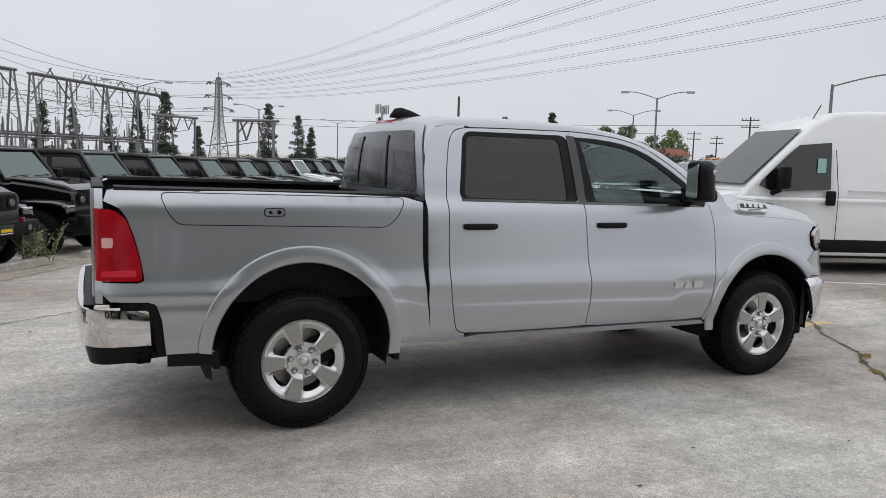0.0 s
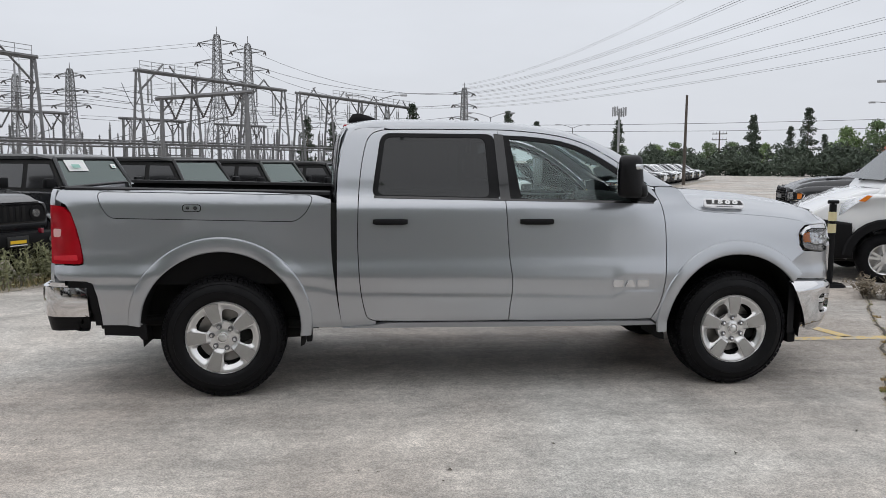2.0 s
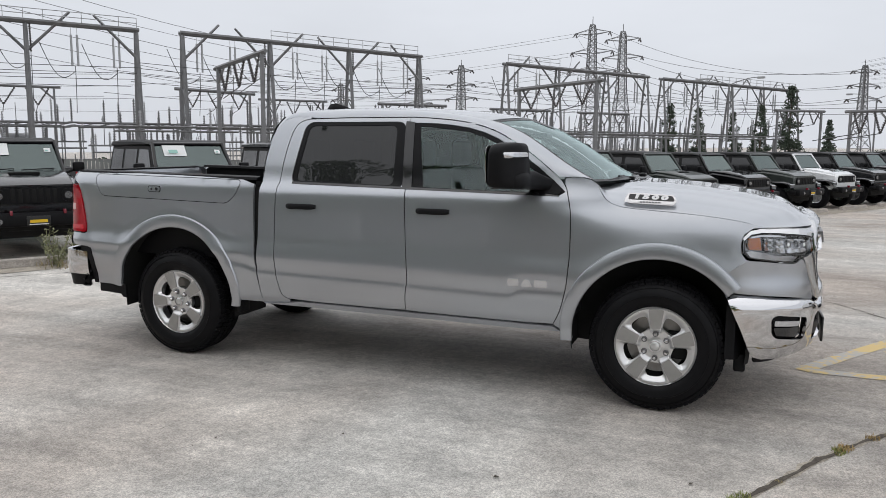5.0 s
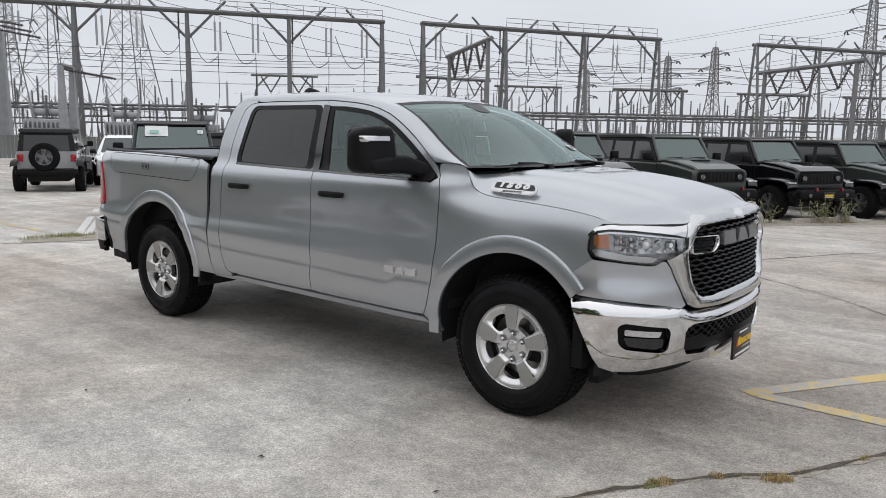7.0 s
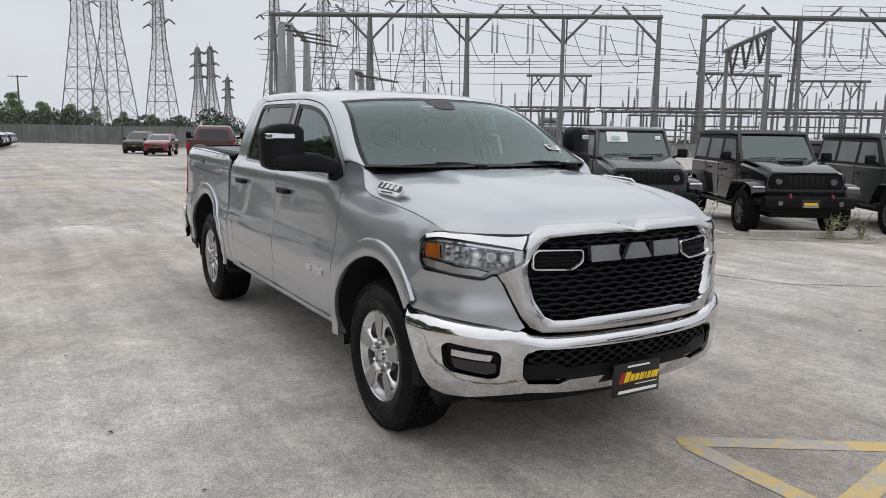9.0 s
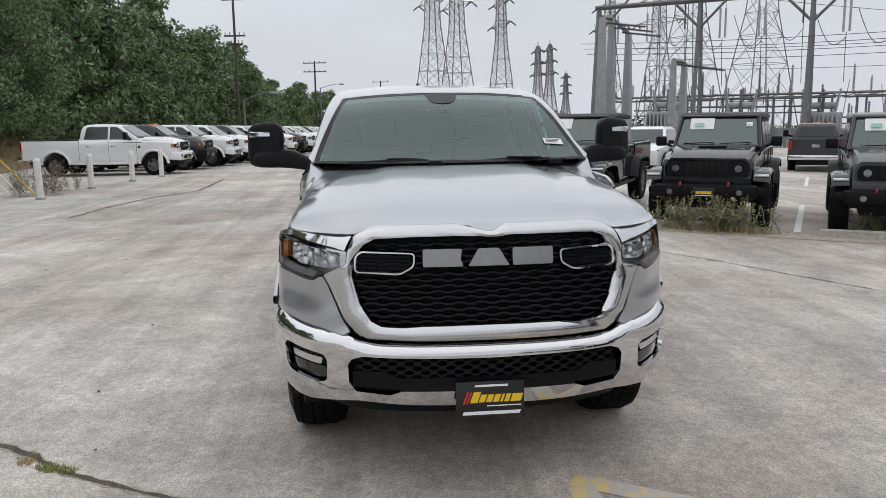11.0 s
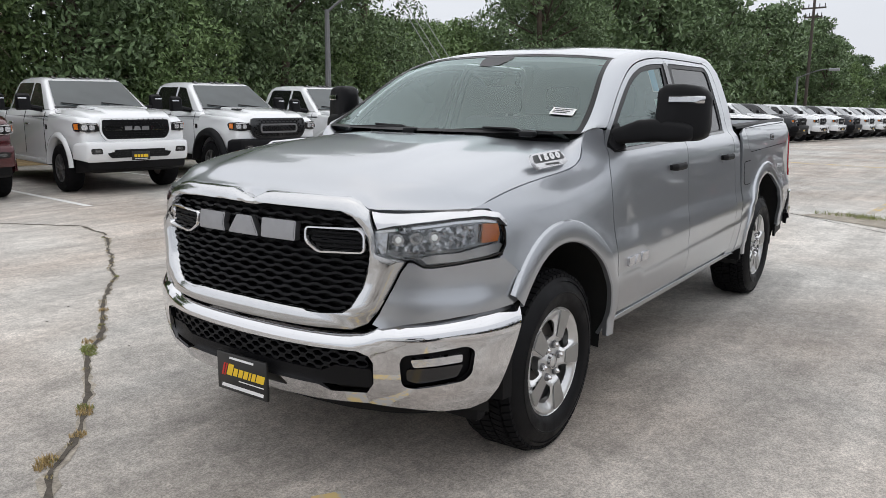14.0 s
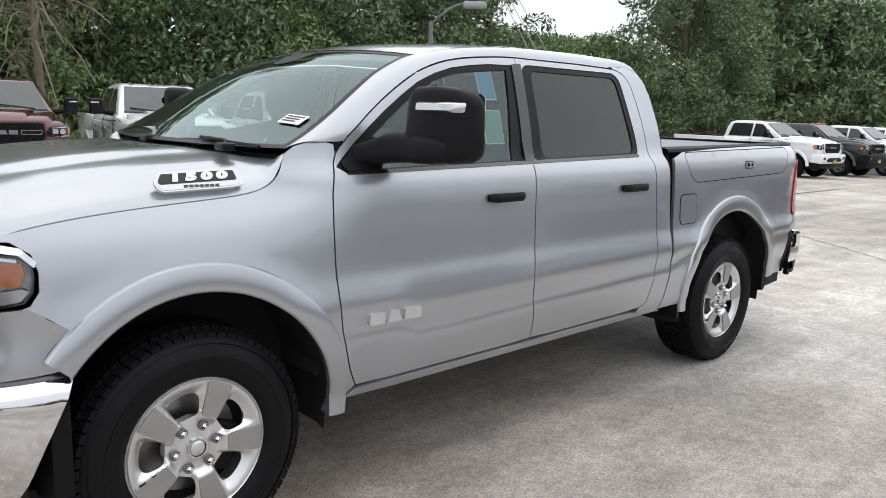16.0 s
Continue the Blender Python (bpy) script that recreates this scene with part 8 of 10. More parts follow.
GRASS_DRY = material("dry_grass", (0.33, 0.27, 0.14), 0.9, by_island=0.35)
STRAW = material("straw", (0.40, 0.29, 0.13), 0.9, by_island=0.35)
GRASS_GREEN = material("weed_green", (0.22, 0.25, 0.075), 0.85, by_island=0.4)


def blades(name, spots, count, height, spread, mat, seed, label, lean=0.5):
    r = np.random.default_rng(seed)
    verts, faces = [], []
    for x, y in spots:
        for _ in range(count):
            a, rr = r.uniform(0, 6.28), spread * math.sqrt(r.random())
            px, py = x + rr * math.cos(a), y + rr * math.sin(a)
            h = height * r.uniform(0.35, 1.0)
            b = r.uniform(0, 6.28)
            dx, dy = math.cos(b) * h * lean * r.random(), math.sin(b) * h * lean * r.random()
            wx, wy = -math.sin(b) * (0.0020 + 0.012 * h), math.cos(b) * (0.0020 + 0.012 * h)
            z = ground_z(px, py)
            k = len(verts)
            verts += [(px - wx, py - wy, z), (px + wx, py + wy, z), (px + dx * 0.5 + wx * 0.8, py + dy * 0.5 + wy * 0.8, z + h * 0.62), (px + dx * 0.5 - wx * 0.8, py + dy * 0.5 - wy * 0.8, z + h * 0.62), (px + dx, py + dy, z + h)]
            faces += [(k, k + 1, k + 2, k + 3), (k + 3, k + 2, k + 4)]
    return tagged(mesh_object(name, verts, faces, mat, None, "", 0), label, "weeds", kind="stuff")


r0 = np.random.default_rng(8)
tuft = [tuple(crack_line[i] + r0.normal(0, 0.010, 2)) for i in r0.choice(len(crack_line), 60)]
blades("dry_weeds", tuft[:46], 16, 0.020, 0.022, GRASS_DRY, 1, "low dry weeds growing out of the crack", 1.1)
blades("green_weeds", tuft[::7], 26, 0.018, 0.025, GRASS_GREEN, 2, "low green weeds growing out of the crack", 1.1)
blades("weed_clumps", [(2.30, -2.17), (2.34, -2.10), (2.37, -2.03), (2.33, -2.14), (2.86, -1.24)], 90, 0.026, 0.045, GRASS_GREEN, 3, "low clumps of green weed in the crack", 1.2)
blades("straw_clumps", [(3.31, -0.80), (3.28, -0.82), (3.34, -0.76), (2.88, -1.22), (2.91, -1.17), (3.07, -0.95), (2.24, -2.28), (1.74, -2.92), (3.9, 0.2), (4.6, 1.3)], 80, 0.028, 0.040, STRAW, 4, "straw-coloured dry weed in the crack", 1.2)
# dry leaf bits and pebbles lying about
verts, faces = [], []
for _ in range(150):
    px, py = r0.uniform(-9, 7), r0.choice((-1, 1)) * r0.uniform(1.6, 6.5)
    z, L, a = ground_z(px, py) + 0.004, r0.uniform(0.008, 0.022), r0.uniform(0, 6.28)
    c, s2 = math.cos(a) * L, math.sin(a) * L
    k = len(verts)
    verts += [(px - c, py - s2, z), (px + s2 * 0.5, py - c * 0.5, z + L * 0.5), (px + c, py + s2, z + L * 0.2), (px - s2 * 0.5, py + c * 0.5, z + L * 0.35)]
    faces.append((k, k + 1, k + 2, k + 3))
tagged(mesh_object("leaf_litter", verts, faces, CRACK, None, "", 0), "scattered dry leaf bits on the concrete", "litter", kind="stuff")


def weed_plant(name, spots, seed, h, mat, label):
    """Upright leafy weeds: stems with small leaves."""
    r = np.random.default_rng(seed)
    verts, faces = [], []
    for x, y in spots:
        z0 = ground_z(x, y)
        for _ in range(5):
            top = np.array((x + r.normal(0, 0.16), y + r.normal(0, 0.16), z0 + h * r.uniform(0.5, 1.0)))
            foot = np.array((x + r.normal(0, 0.06), y + r.normal(0, 0.06), z0))
            for i in range(26):
                t = r.uniform(0.1, 1.0)
                c = foot + (top - foot) * t + r.normal(0, 0.018, 3)
                a, up = r.uniform(0, 6.28), r.uniform(-0.2, 0.9)
                L, W = r.uniform(0.04, 0.10) * (1.1 - 0.4 * t), r.uniform(0.008, 0.018)
                d = np.array((math.cos(a), math.sin(a), up))
                s = np.array((-math.sin(a), math.cos(a), 0.2)) * W
                k = len(verts)
                verts += [tuple(c), tuple(c + d * L * 0.5 + s), tuple(c + d * L), tuple(c + d * L * 0.5 - s)]
                faces.append((k, k + 1, k + 2, k + 3))
            k = len(verts)
            o = np.array((0.006, 0.004, 0))
            verts += [tuple(foot - o), tuple(foot + o), tuple(top + o * 0.4), tuple(top - o * 0.4)]
            faces.append((k, k + 1, k + 2, k + 3))
    return tagged(mesh_object(name, verts, faces, mat, None, "", 0), label, "weeds", kind="stuff")


WEED = material("grey_green_weed", (0.22, 0.225, 0.125), 0.85, by_island=0.35)
strip = []
for i in range(30):
    q = start + ROW * (r0.choice((0.4, 2.2, 2.7, 3.2, 3.6)) + r0.normal(0, 0.25)) + fwd * r0.uniform(0.75, 1.35)
    strip.append((q.x, q.y))
for i in range(16):
    q = start + ROW * (r0.choice((8.6, 11.4, 13.6)) + r0.normal(0, 0.4)) + fwd * r0.uniform(0.8, 1.3)
    strip.append((q.x, q.y))
weed_plant("weed_bed", strip, 11, 0.55, WEED, "tall grey-green weeds along the row of cars")
weed_plant("row_weeds", [(-3.75 + r0.normal(0, 0.18), 7.55 + r0.normal(0, 0.16)) for _ in range(5)] + [(-4.75 + r0.normal(0, 0.22), 7.25 + r0.normal(0, 0.16)) for _ in range(9)], 17, 0.62, WEED, "tall dry weeds in front of the parked cars")
weed_plant("corner_weeds", [(start + ROW * r0.uniform(16, 17.5) + fwd * r0.uniform(0.8, 1.2))[:] for _ in range(12)], 12, 0.7, WEED, "tall weeds beside the parked cars")
blades("bed_grass", strip, 40, 0.16, 0.30, GRASS_DRY, 13, "dry grass under the weeds", 0.8)
blades("island_grass", [(-7.75 + 0.04 * i + r0.normal(0, 0.08), 1.0 + 0.10 * i + r0.normal(0, 0.08)) for i in range(-3, 5)], 60, 0.08, 0.16, GRASS_GREEN, 14, "green grass growing at the edge of a slab", 1.0)
DEAD = material("dead_brush", (0.20, 0.165, 0.12), 0.95, by_island=0.3)
weed_plant("dead_bush", [(-16.6 + r0.normal(0, 0.9), -9.4 + r0.normal(0, 0.55)) for _ in range(26)], 15, 1.0, DEAD, "dry leafless bush among the bollards")
weed_plant("van_weeds", [(5.5 + r0.normal(0, 0.15), 2.6 + r0.normal(0, 0.25)) for _ in range(7)], 16, 0.28, DEAD, "small dry weeds at the slab joint")
# edge strip along the row of cars
verts, faces = [], []
for i in range(41):
    d = -2.2 + i * 2.2
    for o in (0.62, 1.48):
        q = start + ROW * d + fwd * o
        verts.append((q.x, q.y, ground_z(q.x, q.y) + 0.006))
faces = [(2 * i, 2 * i + 1, 2 * i + 3, 2 * i + 2) for i in range(40)]
tagged(mesh_object("dirt_strip", verts, faces, CRACK_EDGE, None, "", 20), "strip of dirt along the row of cars", "dirt", kind="structure")
for i in range(14):
    q = start + ROW * (-0.2 + 2.731 * i) + fwd * 0.95
    ks = thing("wheel_stop", "weathered concrete wheel stop", "wheel stop", "wheel stops", pose(q.x, q.y, ground_z(q.x, q.y), 0, 0, HEAD_A + 90))
    slab("stop_block", [(-0.9, 0.0), (-0.85, 0.12), (0.85, 0.12), (0.9, 0.0)], 0.08, CONCRETE, ks, 0.015, top_w=0.06)

# ---- substation, towers, poles and wires ----
STEEL = material("galvanised_steel", (0.17, 0.172, 0.176), 0.55, 0.3, vary=0.12, vary_scale=1.5)
# Yard steel, its base colour lightened to imitate haze over the distance.
DARK_STEEL = material("hazed_weathered_steel", (0.14, 0.141, 0.144), 0.65, 0.2, vary=0.15, vary_scale=1.2)
LIGHT_STEEL = material("pale_steel", (0.32, 0.325, 0.335), 0.55, 0.3, vary=0.1, vary_scale=2)
INSULATOR = material("insulator_glaze", (0.05, 0.045, 0.045), 0.35, vary=0.1)
PALE_INSULATOR = material("pale_insulator_glaze", (0.34, 0.35, 0.36), 0.4, vary=0.1)
POLE_WOOD = material("pole_wood", (0.075, 0.062, 0.052), 0.85, vary=0.2, vary_scale=3, bump=0.004, bump_scale=20)
CABLE = material("cable", (0.06, 0.06, 0.062), 0.6, vary=0.1)
FENCE_MAT = material("fence_slats", (0.17, 0.18, 0.175), 0.75, vary=0.15, vary_scale=0.6, by_island=0.12)
LINE_A, LINE_B = Vector((-97.6, 31.3)), Vector((12.1, 170.2))
line_dir = (LINE_B - LINE_A).normalized()
line_out = Vector((-line_dir.y, line_dir.x))


def on_line(d, off=0.0):
    q = LINE_A + line_dir * d + line_out * off
    return q.x, q.y


def insulator_into(bm, a, b, r=0.11, pitch=0.26):
    """A string of glazed discs between two points."""
    a, b = Vector(a), Vector(b)
    rod_into(bm, a, b, r * 0.45, r * 0.45, 5)
    n = max(2, int((b - a).length / pitch))
    for i in range(n):
        t = (i + 0.2) / n
        rod_into(bm, a.lerp(b, t), a.lerp(b, t + 0.45 / n), r, r * 0.8, 7)


def gantry(posts, top0, top1, walkway):
    """A long steel gantry along the line of the yard; posts at the given distances."""
    g = thing("switchyard_gantry", "grey steel switchyard gantry with braced posts and insulators", "gantry", "gantries of the substation")
    d0, d1 = posts[0], posts[-1]
    top = lambda d: top0 + (top1 - top0) * (d - d0) / (d1 - d0)
    for d in posts:
        x, y = on_line(d)
        z, h = foot_z(x, y) - 0.3, top(d)
        bm = bmesh.new()
        for s in (-1, 1):
            rod_into(bm, (*on_line(d, s * 2.1), z), (*on_line(d, s * 0.30), h), 0.30, 0.22, 4)
        for k in range(6):
            f = k / 6
            w0, w1 = 2.1 - 1.8 * f, 2.1 - 1.8 * (f + 0.1)
            s = 1 if k % 2 else -1
            rod_into(bm, (*on_line(d, -s * w0), z + (h - z) * f + 0.6), (*on_line(d, s * w1), z + (h - z) * (f + 0.1) + 0.6), 0.09, 0.09, 4)
        part("post", bm, STEEL, g)
        for s in (-1, 1):
            if d0 <= d + s * 3 <= d1:
                bm = bmesh.new()
                rod_into(bm, (*on_line(d), h - 3.3), (*on_line(d + s * 4.6), h + 1.35), 0.17, 0.15, 4)
                part("brace", bm, STEEL, g)
    for s in (-0.5, 0.5):
        bm = bmesh.new()
        rod_into(bm, (*on_line(d0 - 0.3, s), top0), (*on_line(d1 + 0.3, s), top1), 0.24, 0.24, 4)
        part("beam", bm, DARK_STEEL, g)
    bm = bmesh.new()
    n = int((d1 - d0) / 1.7)
    for i in range(n):
        a, b = d0 + (d1 - d0) * i / n, d0 + (d1 - d0) * (i + 1) / n
        s = 0.5 if i % 2 else -0.5
        rod_into(bm, (*on_line(a, s), top(a)), (*on_line(b, -s), top(b)), 0.06, 0.06, 4)
    part("beam_lacing", bm, DARK_STEEL, g)
    w0, w1 = walkway
    bm = bmesh.new()
    for dz in (0.75, 1.35):
        rod_into(bm, (*on_line(w0, -0.6), top(w0) + dz), (*on_line(w1, -0.6), top(w1) + dz), 0.045, 0.045, 4)
    n = int((w1 - w0) / 2.0)
    for i in range(n + 1):
        d = w0 + (w1 - w0) * i / n
        rod_into(bm, (*on_line(d, -0.6), top(d)), (*on_line(d, -0.6), top(d) + 1.4), 0.045, 0.045, 4)
    part("walkway_rail", bm, LIGHT_STEEL, g)
    n = max(3, int((d1 - d0) / 4.2))
    for i in range(n):
        d = d0 + (d1 - d0) * (i + 0.5) / n
        h = top(d)
        kind = i % 3
        if kind < 2:
            for s in (-0.32, 0.32):
                bm = bmesh.new()
                q = on_line(d + s, 0.2)
                rod_into(bm, (*q, h - 0.1), (*q, h - 1.1), 0.03, 0.03, 4)
                rod_into(bm, (*q, h - 1.1), (*q, h - 4.6), 0.13, 0.13, 6)
                part("pale_insulator", bm, PALE_INSULATOR, g)
        else:
            bm = bmesh.new()
            insulator_into(bm, (*on_line(d), h - 0.2), (*on_line(d), h - 3.4), 0.15)
            part("insulator_string", bm, INSULATOR, g)
        low = h - (4.6 if kind < 2 else 3.4)
        bm = bmesh.new()
        pts = []
        for t in np.linspace(0, 1, 11):
            pts.append((*on_line(d - 3.6 * t, 0.2 + 1.6 * t), low - 0.6 - 2.2 * math.sin(math.pi * t) + (h - low - 1.2) * t))
        tube_into(bm, pts, 0.045)
        part("jumper_cable", bm, CABLE, g)
        bm = bmesh.new()
        tube_into(bm, [(*on_line(d, 0.2 + 0.9 * t * t), low - (low - 5.2) * t) for t in np.linspace(0, 1, 6)], 0.04)
        part("dropper_cable", bm, CABLE, g)
    return g


def low_frame(a, b, za, zb, strings=3, r=0.26):
    """A two-legged steel frame carrying V-shaped strings of insulators."""
    g = thing("insulator_gantry", "low steel gantry carrying V-shaped dark insulator strings", "gantry", "low gantries of the substation")
    a, b = Vector((*a, za)), Vector((*b, zb))
    for p in (a, b):
        bm = bmesh.new()
        rod_into(bm, (p.x, p.y, foot_z(p.x, p.y) - 0.3), p, r, r * 0.85, 4)
        part("post", bm, STEEL, g)
    u = (b - a).normalized()
    bm = bmesh.new()
    rod_into(bm, a - u * 0.8, b + u * 0.8, r * 0.9, r * 0.9, 4)
    part("beam", bm, DARK_STEEL, g)
    for s, t in ((a, 1), (b, -1)):
        bm = bmesh.new()
        rod_into(bm, s + Vector((0, 0, -1.6)), s + u * t * 1.7, 0.12, 0.12, 4)
        part("brace", bm, STEEL, g)
    for i in range(strings):
        c = a.lerp(b, (i + 0.5) / strings)
        w = (b - a).length / strings * 0.34
        low = c + Vector((0, 0, -2.4))
        for s in (-1, 1):
            bm = bmesh.new()
            insulator_into(bm, c + u * s * w + Vector((0, 0, -0.2)), low, 0.16)
            part("insulator_string", bm, INSULATOR, g)
        bm = bmesh.new()
        tube_into(bm, [low + Vector((0, 0, -0.2 * k)) + line_out.to_3d() * (1.4 * k) for k in range(5)], 0.05)
        part("bus_cable", bm, CABLE, g)
    return g


gantry((0.0, 13.2, 26.0, 38.2, 50.0), 15.8, 15.1, (30.0, 50.0))
gantry((55.4, 66.6, 77.9, 89.0), 15.2, 14.4, (66.6, 88.5))
gantry((104.6, 114.9, 125.6, 134.9), 14.3, 13.7, (104.6, 114.9))
gantry((138.9, 147.5, 157.2, 166.5, 177.0), 13.6, 12.9, (148.0, 176.0))
low_frame((-46.1, 58.8), (-37.4, 53.4), 9.0, 9.6)
low_frame((-22.6, 84.6), (-12.6, 79.6), 8.2, 8.6)
low_frame((13.6, 92.7), (17.0, 88.1), 5.6, 5.5, 2, 0.2)
low_frame(on_line(58, 14), on_line(68, 14), 9.3, 9.0)
low_frame(on_line(72, 20), on_line(82, 20), 8.6, 8.6, 3, 0.2)
low_frame(on_line(34, 16), on_line(42, 16), 9.0, 9.0, 2, 0.2)
low_frame(on_line(88, 10), on_line(99, 10), 8.0, 8.0)
low_frame(on_line(112, 14), on_line(124, 14), 8.0, 8.0)
low_frame(on_line(134, 16), on_line(146, 16), 8.0, 8.0)
low_frame(on_line(158, -10), on_line(168, -12), 8.2, 8.2)
# broad concrete posts at the near corner of the yard
for posts, top_r in ((((-74.3, 24.5, 11.7), (-75.8, 26.0, 11.8), (-77.1, 28.3, 10.4)), 0.36), (((-69.7, 30.4, 7.0), (-71.1, 32.1, 6.9)), 0.30)):
    frame3 = thing("concrete_gantry", "gantry on broad tapered grey posts", "gantry", "post gantries of the substation")
    for x, y, h in posts:
        bm = bmesh.new()
        rod_into(bm, (x, y, foot_z(x, y)), (x, y, h), top_r * 2.0, top_r, 4)
        part("post", bm, LIGHT_STEEL, frame3)
    for p, q in zip(posts, posts[1:]):
        rod("beam", [p, q], 0.26, STEEL, frame3, 4)
    for k in range(3):
        bm = bmesh.new()
        p = Vector(posts[0]).lerp(Vector(posts[-1]), 0.15 + 0.3 * k)
        insulator_into(bm, p + Vector((0, 0, -0.3)), p + Vector((4.2 * 0.62, 4.2 * 0.785, -1.0)), 0.14)
        part("insulator_string", bm, INSULATOR, frame3)

# switchgear: many small posts, bus bars and insulator columns
rng = np.random.default_rng(5)
for cluster in range(20):
    d = 4 + cluster * 9.0
    off = rng.uniform(-2, 30) if cluster > 3 else rng.uniform(4, 20)
    sw = thing("switchgear_bay", "bay of grey switchgear columns with bus bars", "switchgear", "switchgear of the substation")
    x, y = on_line(d, off)
    zb = foot_z(x, y)
    h = rng.uniform(3.6, 5.2)
    bm = bmesh.new()
    for dz, o2 in ((0, 0), (-0.8, 0), (0, 3.8)):
        rod_into(bm, (*on_line(d - 4.6, off + o2), zb + h + dz), (*on_line(d + 4.6, off + o2), zb + h + dz), 0.10, 0.10, 4)
    part("bus_bar", bm, DARK_STEEL, sw)
    for i in range(5):
        dd = d - 4.2 + i * 2.1
        for o2 in (0.0, 3.8):
            q = on_line(dd, off + o2)
            bm = bmesh.new()
            rod_into(bm, (*q, zb - 0.3), (*q, zb + h), 0.12, 0.10, 4)
            hh = rng.uniform(1.0, 2.8)
            rod_into(bm, (*q, zb + h), (*q, zb + h + hh), 0.10, 0.07, 6)
            for k in range(int(hh / 0.3)):
                rod_into(bm, (*q, zb + h + 0.1 + 0.3 * k), (*q, zb + h + 0.24 + 0.3 * k), 0.19, 0.14, 6)
            part("insulator_column", bm, LIGHT_STEEL if rng.random() < 0.5 else DARK_STEEL, sw)
    for i in range(2):
        dd = d - 3.0 + i * 5.0
        bm = bmesh.new()
        q, q2 = on_line(dd, off + 1.8), on_line(dd + rng.uniform(-0.8, 0.8), off + 1.8)
        rod_into(bm, (*q, zb + h), (*q2, zb + h + rng.uniform(3.0, 5.5)), 0.06, 0.04, 5)
        part("lightning_rod", bm, STEEL, sw)

# transformers with cooling fins and tall bushings near the corner
for d, off in ((10.0, -2.0), (18.0, 2.0), (27.0, 5.0), (37.0, 8.0)):
    x, y = on_line(d, off)
    zb = foot_z(x, y)
    tr = thing("transformer", "pale grey power transformer with cooling fins and tall bushings", "transformer", "transformers of the substation")
    m = pose(x, y, zb, 0, 0, 51.7)
    box("tank", (-2.2, -1.3, 0.4), (2.2, 1.3, 4.2), LIGHT_STEEL, tr, 0.12, m=m)
    for k in range(9):
        box("cooling_fin", (-2.0 + 0.48 * k, -2.1, 0.8), (-1.84 + 0.48 * k, -1.25, 3.9), PALE_INSULATOR, tr, m=m)
    for k in range(3):
        bm = bmesh.new()
        base = m @ Vector((-1.4 + 1.4 * k, 0.3, 4.1))
        tip = m @ Vector((-1.9 + 1.9 * k, 0.5, 7.0))
        rod_into(bm, base, tip, 0.16, 0.08, 8)
        insulator_into(bm, base, tip, 0.24, 0.22)
        part("bushing", bm, DARK_STEEL if k % 2 else LIGHT_STEEL, tr)
    bm = bmesh.new()
    rod_into(bm, m @ Vector((-1.6, 0.9, 5.0)), m @ Vector((1.6, 0.9, 5.0)), 0.42, 0.42, 12)
    part("oil_conservator", bm, LIGHT_STEEL, tr)

# long dark platforms of bus supports
for off, zz in ((-9.0, 3.0), (5.0, 3.6), (19.0, 4.0)):
    deck = thing("bus_platform", "long dark steel platform carrying bus supports", "bus platform", "platforms of the substation")
    for k in range(12 if off > 0 else 8):
        d0 = k * 14.6 + (0.0 if off > 0 else 46.0)
        d1 = d0 + 13.6
        bm = bmesh.new()
        for o2 in (0.0, 2.2):
            for dz in (0.0, 0.5):
                rod_into(bm, (*on_line(d0, off + o2), zz + dz), (*on_line(d1, off + o2), zz + dz), 0.10, 0.10, 4)
        for i in range(8):
            a, b = on_line(d0 + 13.6 * i / 7, off), on_line(d0 + 13.6 * min(7, i + 1) / 7, off)
            rod_into(bm, (*a, zz), (*b, zz + 0.5), 0.05, 0.05, 4)
            c = on_line(d0 + 13.6 * i / 7, off + 2.2)
            rod_into(bm, (*a, zz + 0.5), (*c, zz + 0.5), 0.07, 0.07, 4)
        part("truss", bm, DARK_STEEL, deck)
        for i in range(3):
            q = on_line(d0 + 1.5 + 5.2 * i, off + 1.0)
            bm = bmesh.new()
            rod_into(bm, (*q, foot_z(*q) - 0.3), (*q, zz), 0.20, 0.18, 4)
            part("support", bm, STEEL, deck)
        for i in range(7):
            q = on_line(d0 + 0.8 + 1.95 * i + rng.uniform(-0.3, 0.3), off + rng.choice((0.0, 2.2)))
            hh = rng.uniform(0.8, 3.6)
            if rng.random() < 0.3:
                continue
            bm = bmesh.new()
            rod_into(bm, (*q, zz + 0.5), (*q, zz + 0.5 + hh), 0.10, 0.07, 6)
            for n in range(int(hh / 0.35)):
                rod_into(bm, (*q, zz + 0.6 + 0.35 * n), (*q, zz + 0.76 + 0.35 * n), 0.18, 0.15, 6)
            part("bushing", bm, LIGHT_STEEL if rng.random() < 0.4 else DARK_STEEL, deck)


def wire(name, a, b, sag, r=0.03, n=14, mat=None, parent=None):
    a, b = Vector(a), Vector(b)
    bm = bmesh.new()
    pts = []
    for i in range(n + 1):
        t = i / n
        p = a.lerp(b, t)
        p.z -= 4 * sag * t * (1 - t)
        pts.append(p)
    tube_into(bm, pts, r)
    return part(name, bm, mat or CABLE, parent)


bus = thing("bus_cables", "sagging bundle of bus cables between the gantries", "cables")
for off, z, sag in ((-1.2, 11.2, 0.5), (-0.4, 10.6, 0.55), (1.0, 10.0, 0.6), (5.0, 9.4, 0.5), (20.0, 12.0, 0.8), (30.0, 9.4, 0.7)):
    for d0, d1 in ((-2, 50), (50, 98), (98, 138), (138, 178)):
        wire("cable", (*on_line(d0, off), z), (*on_line(d1, off), z - 0.6), sag, 0.035, 8, parent=bus)


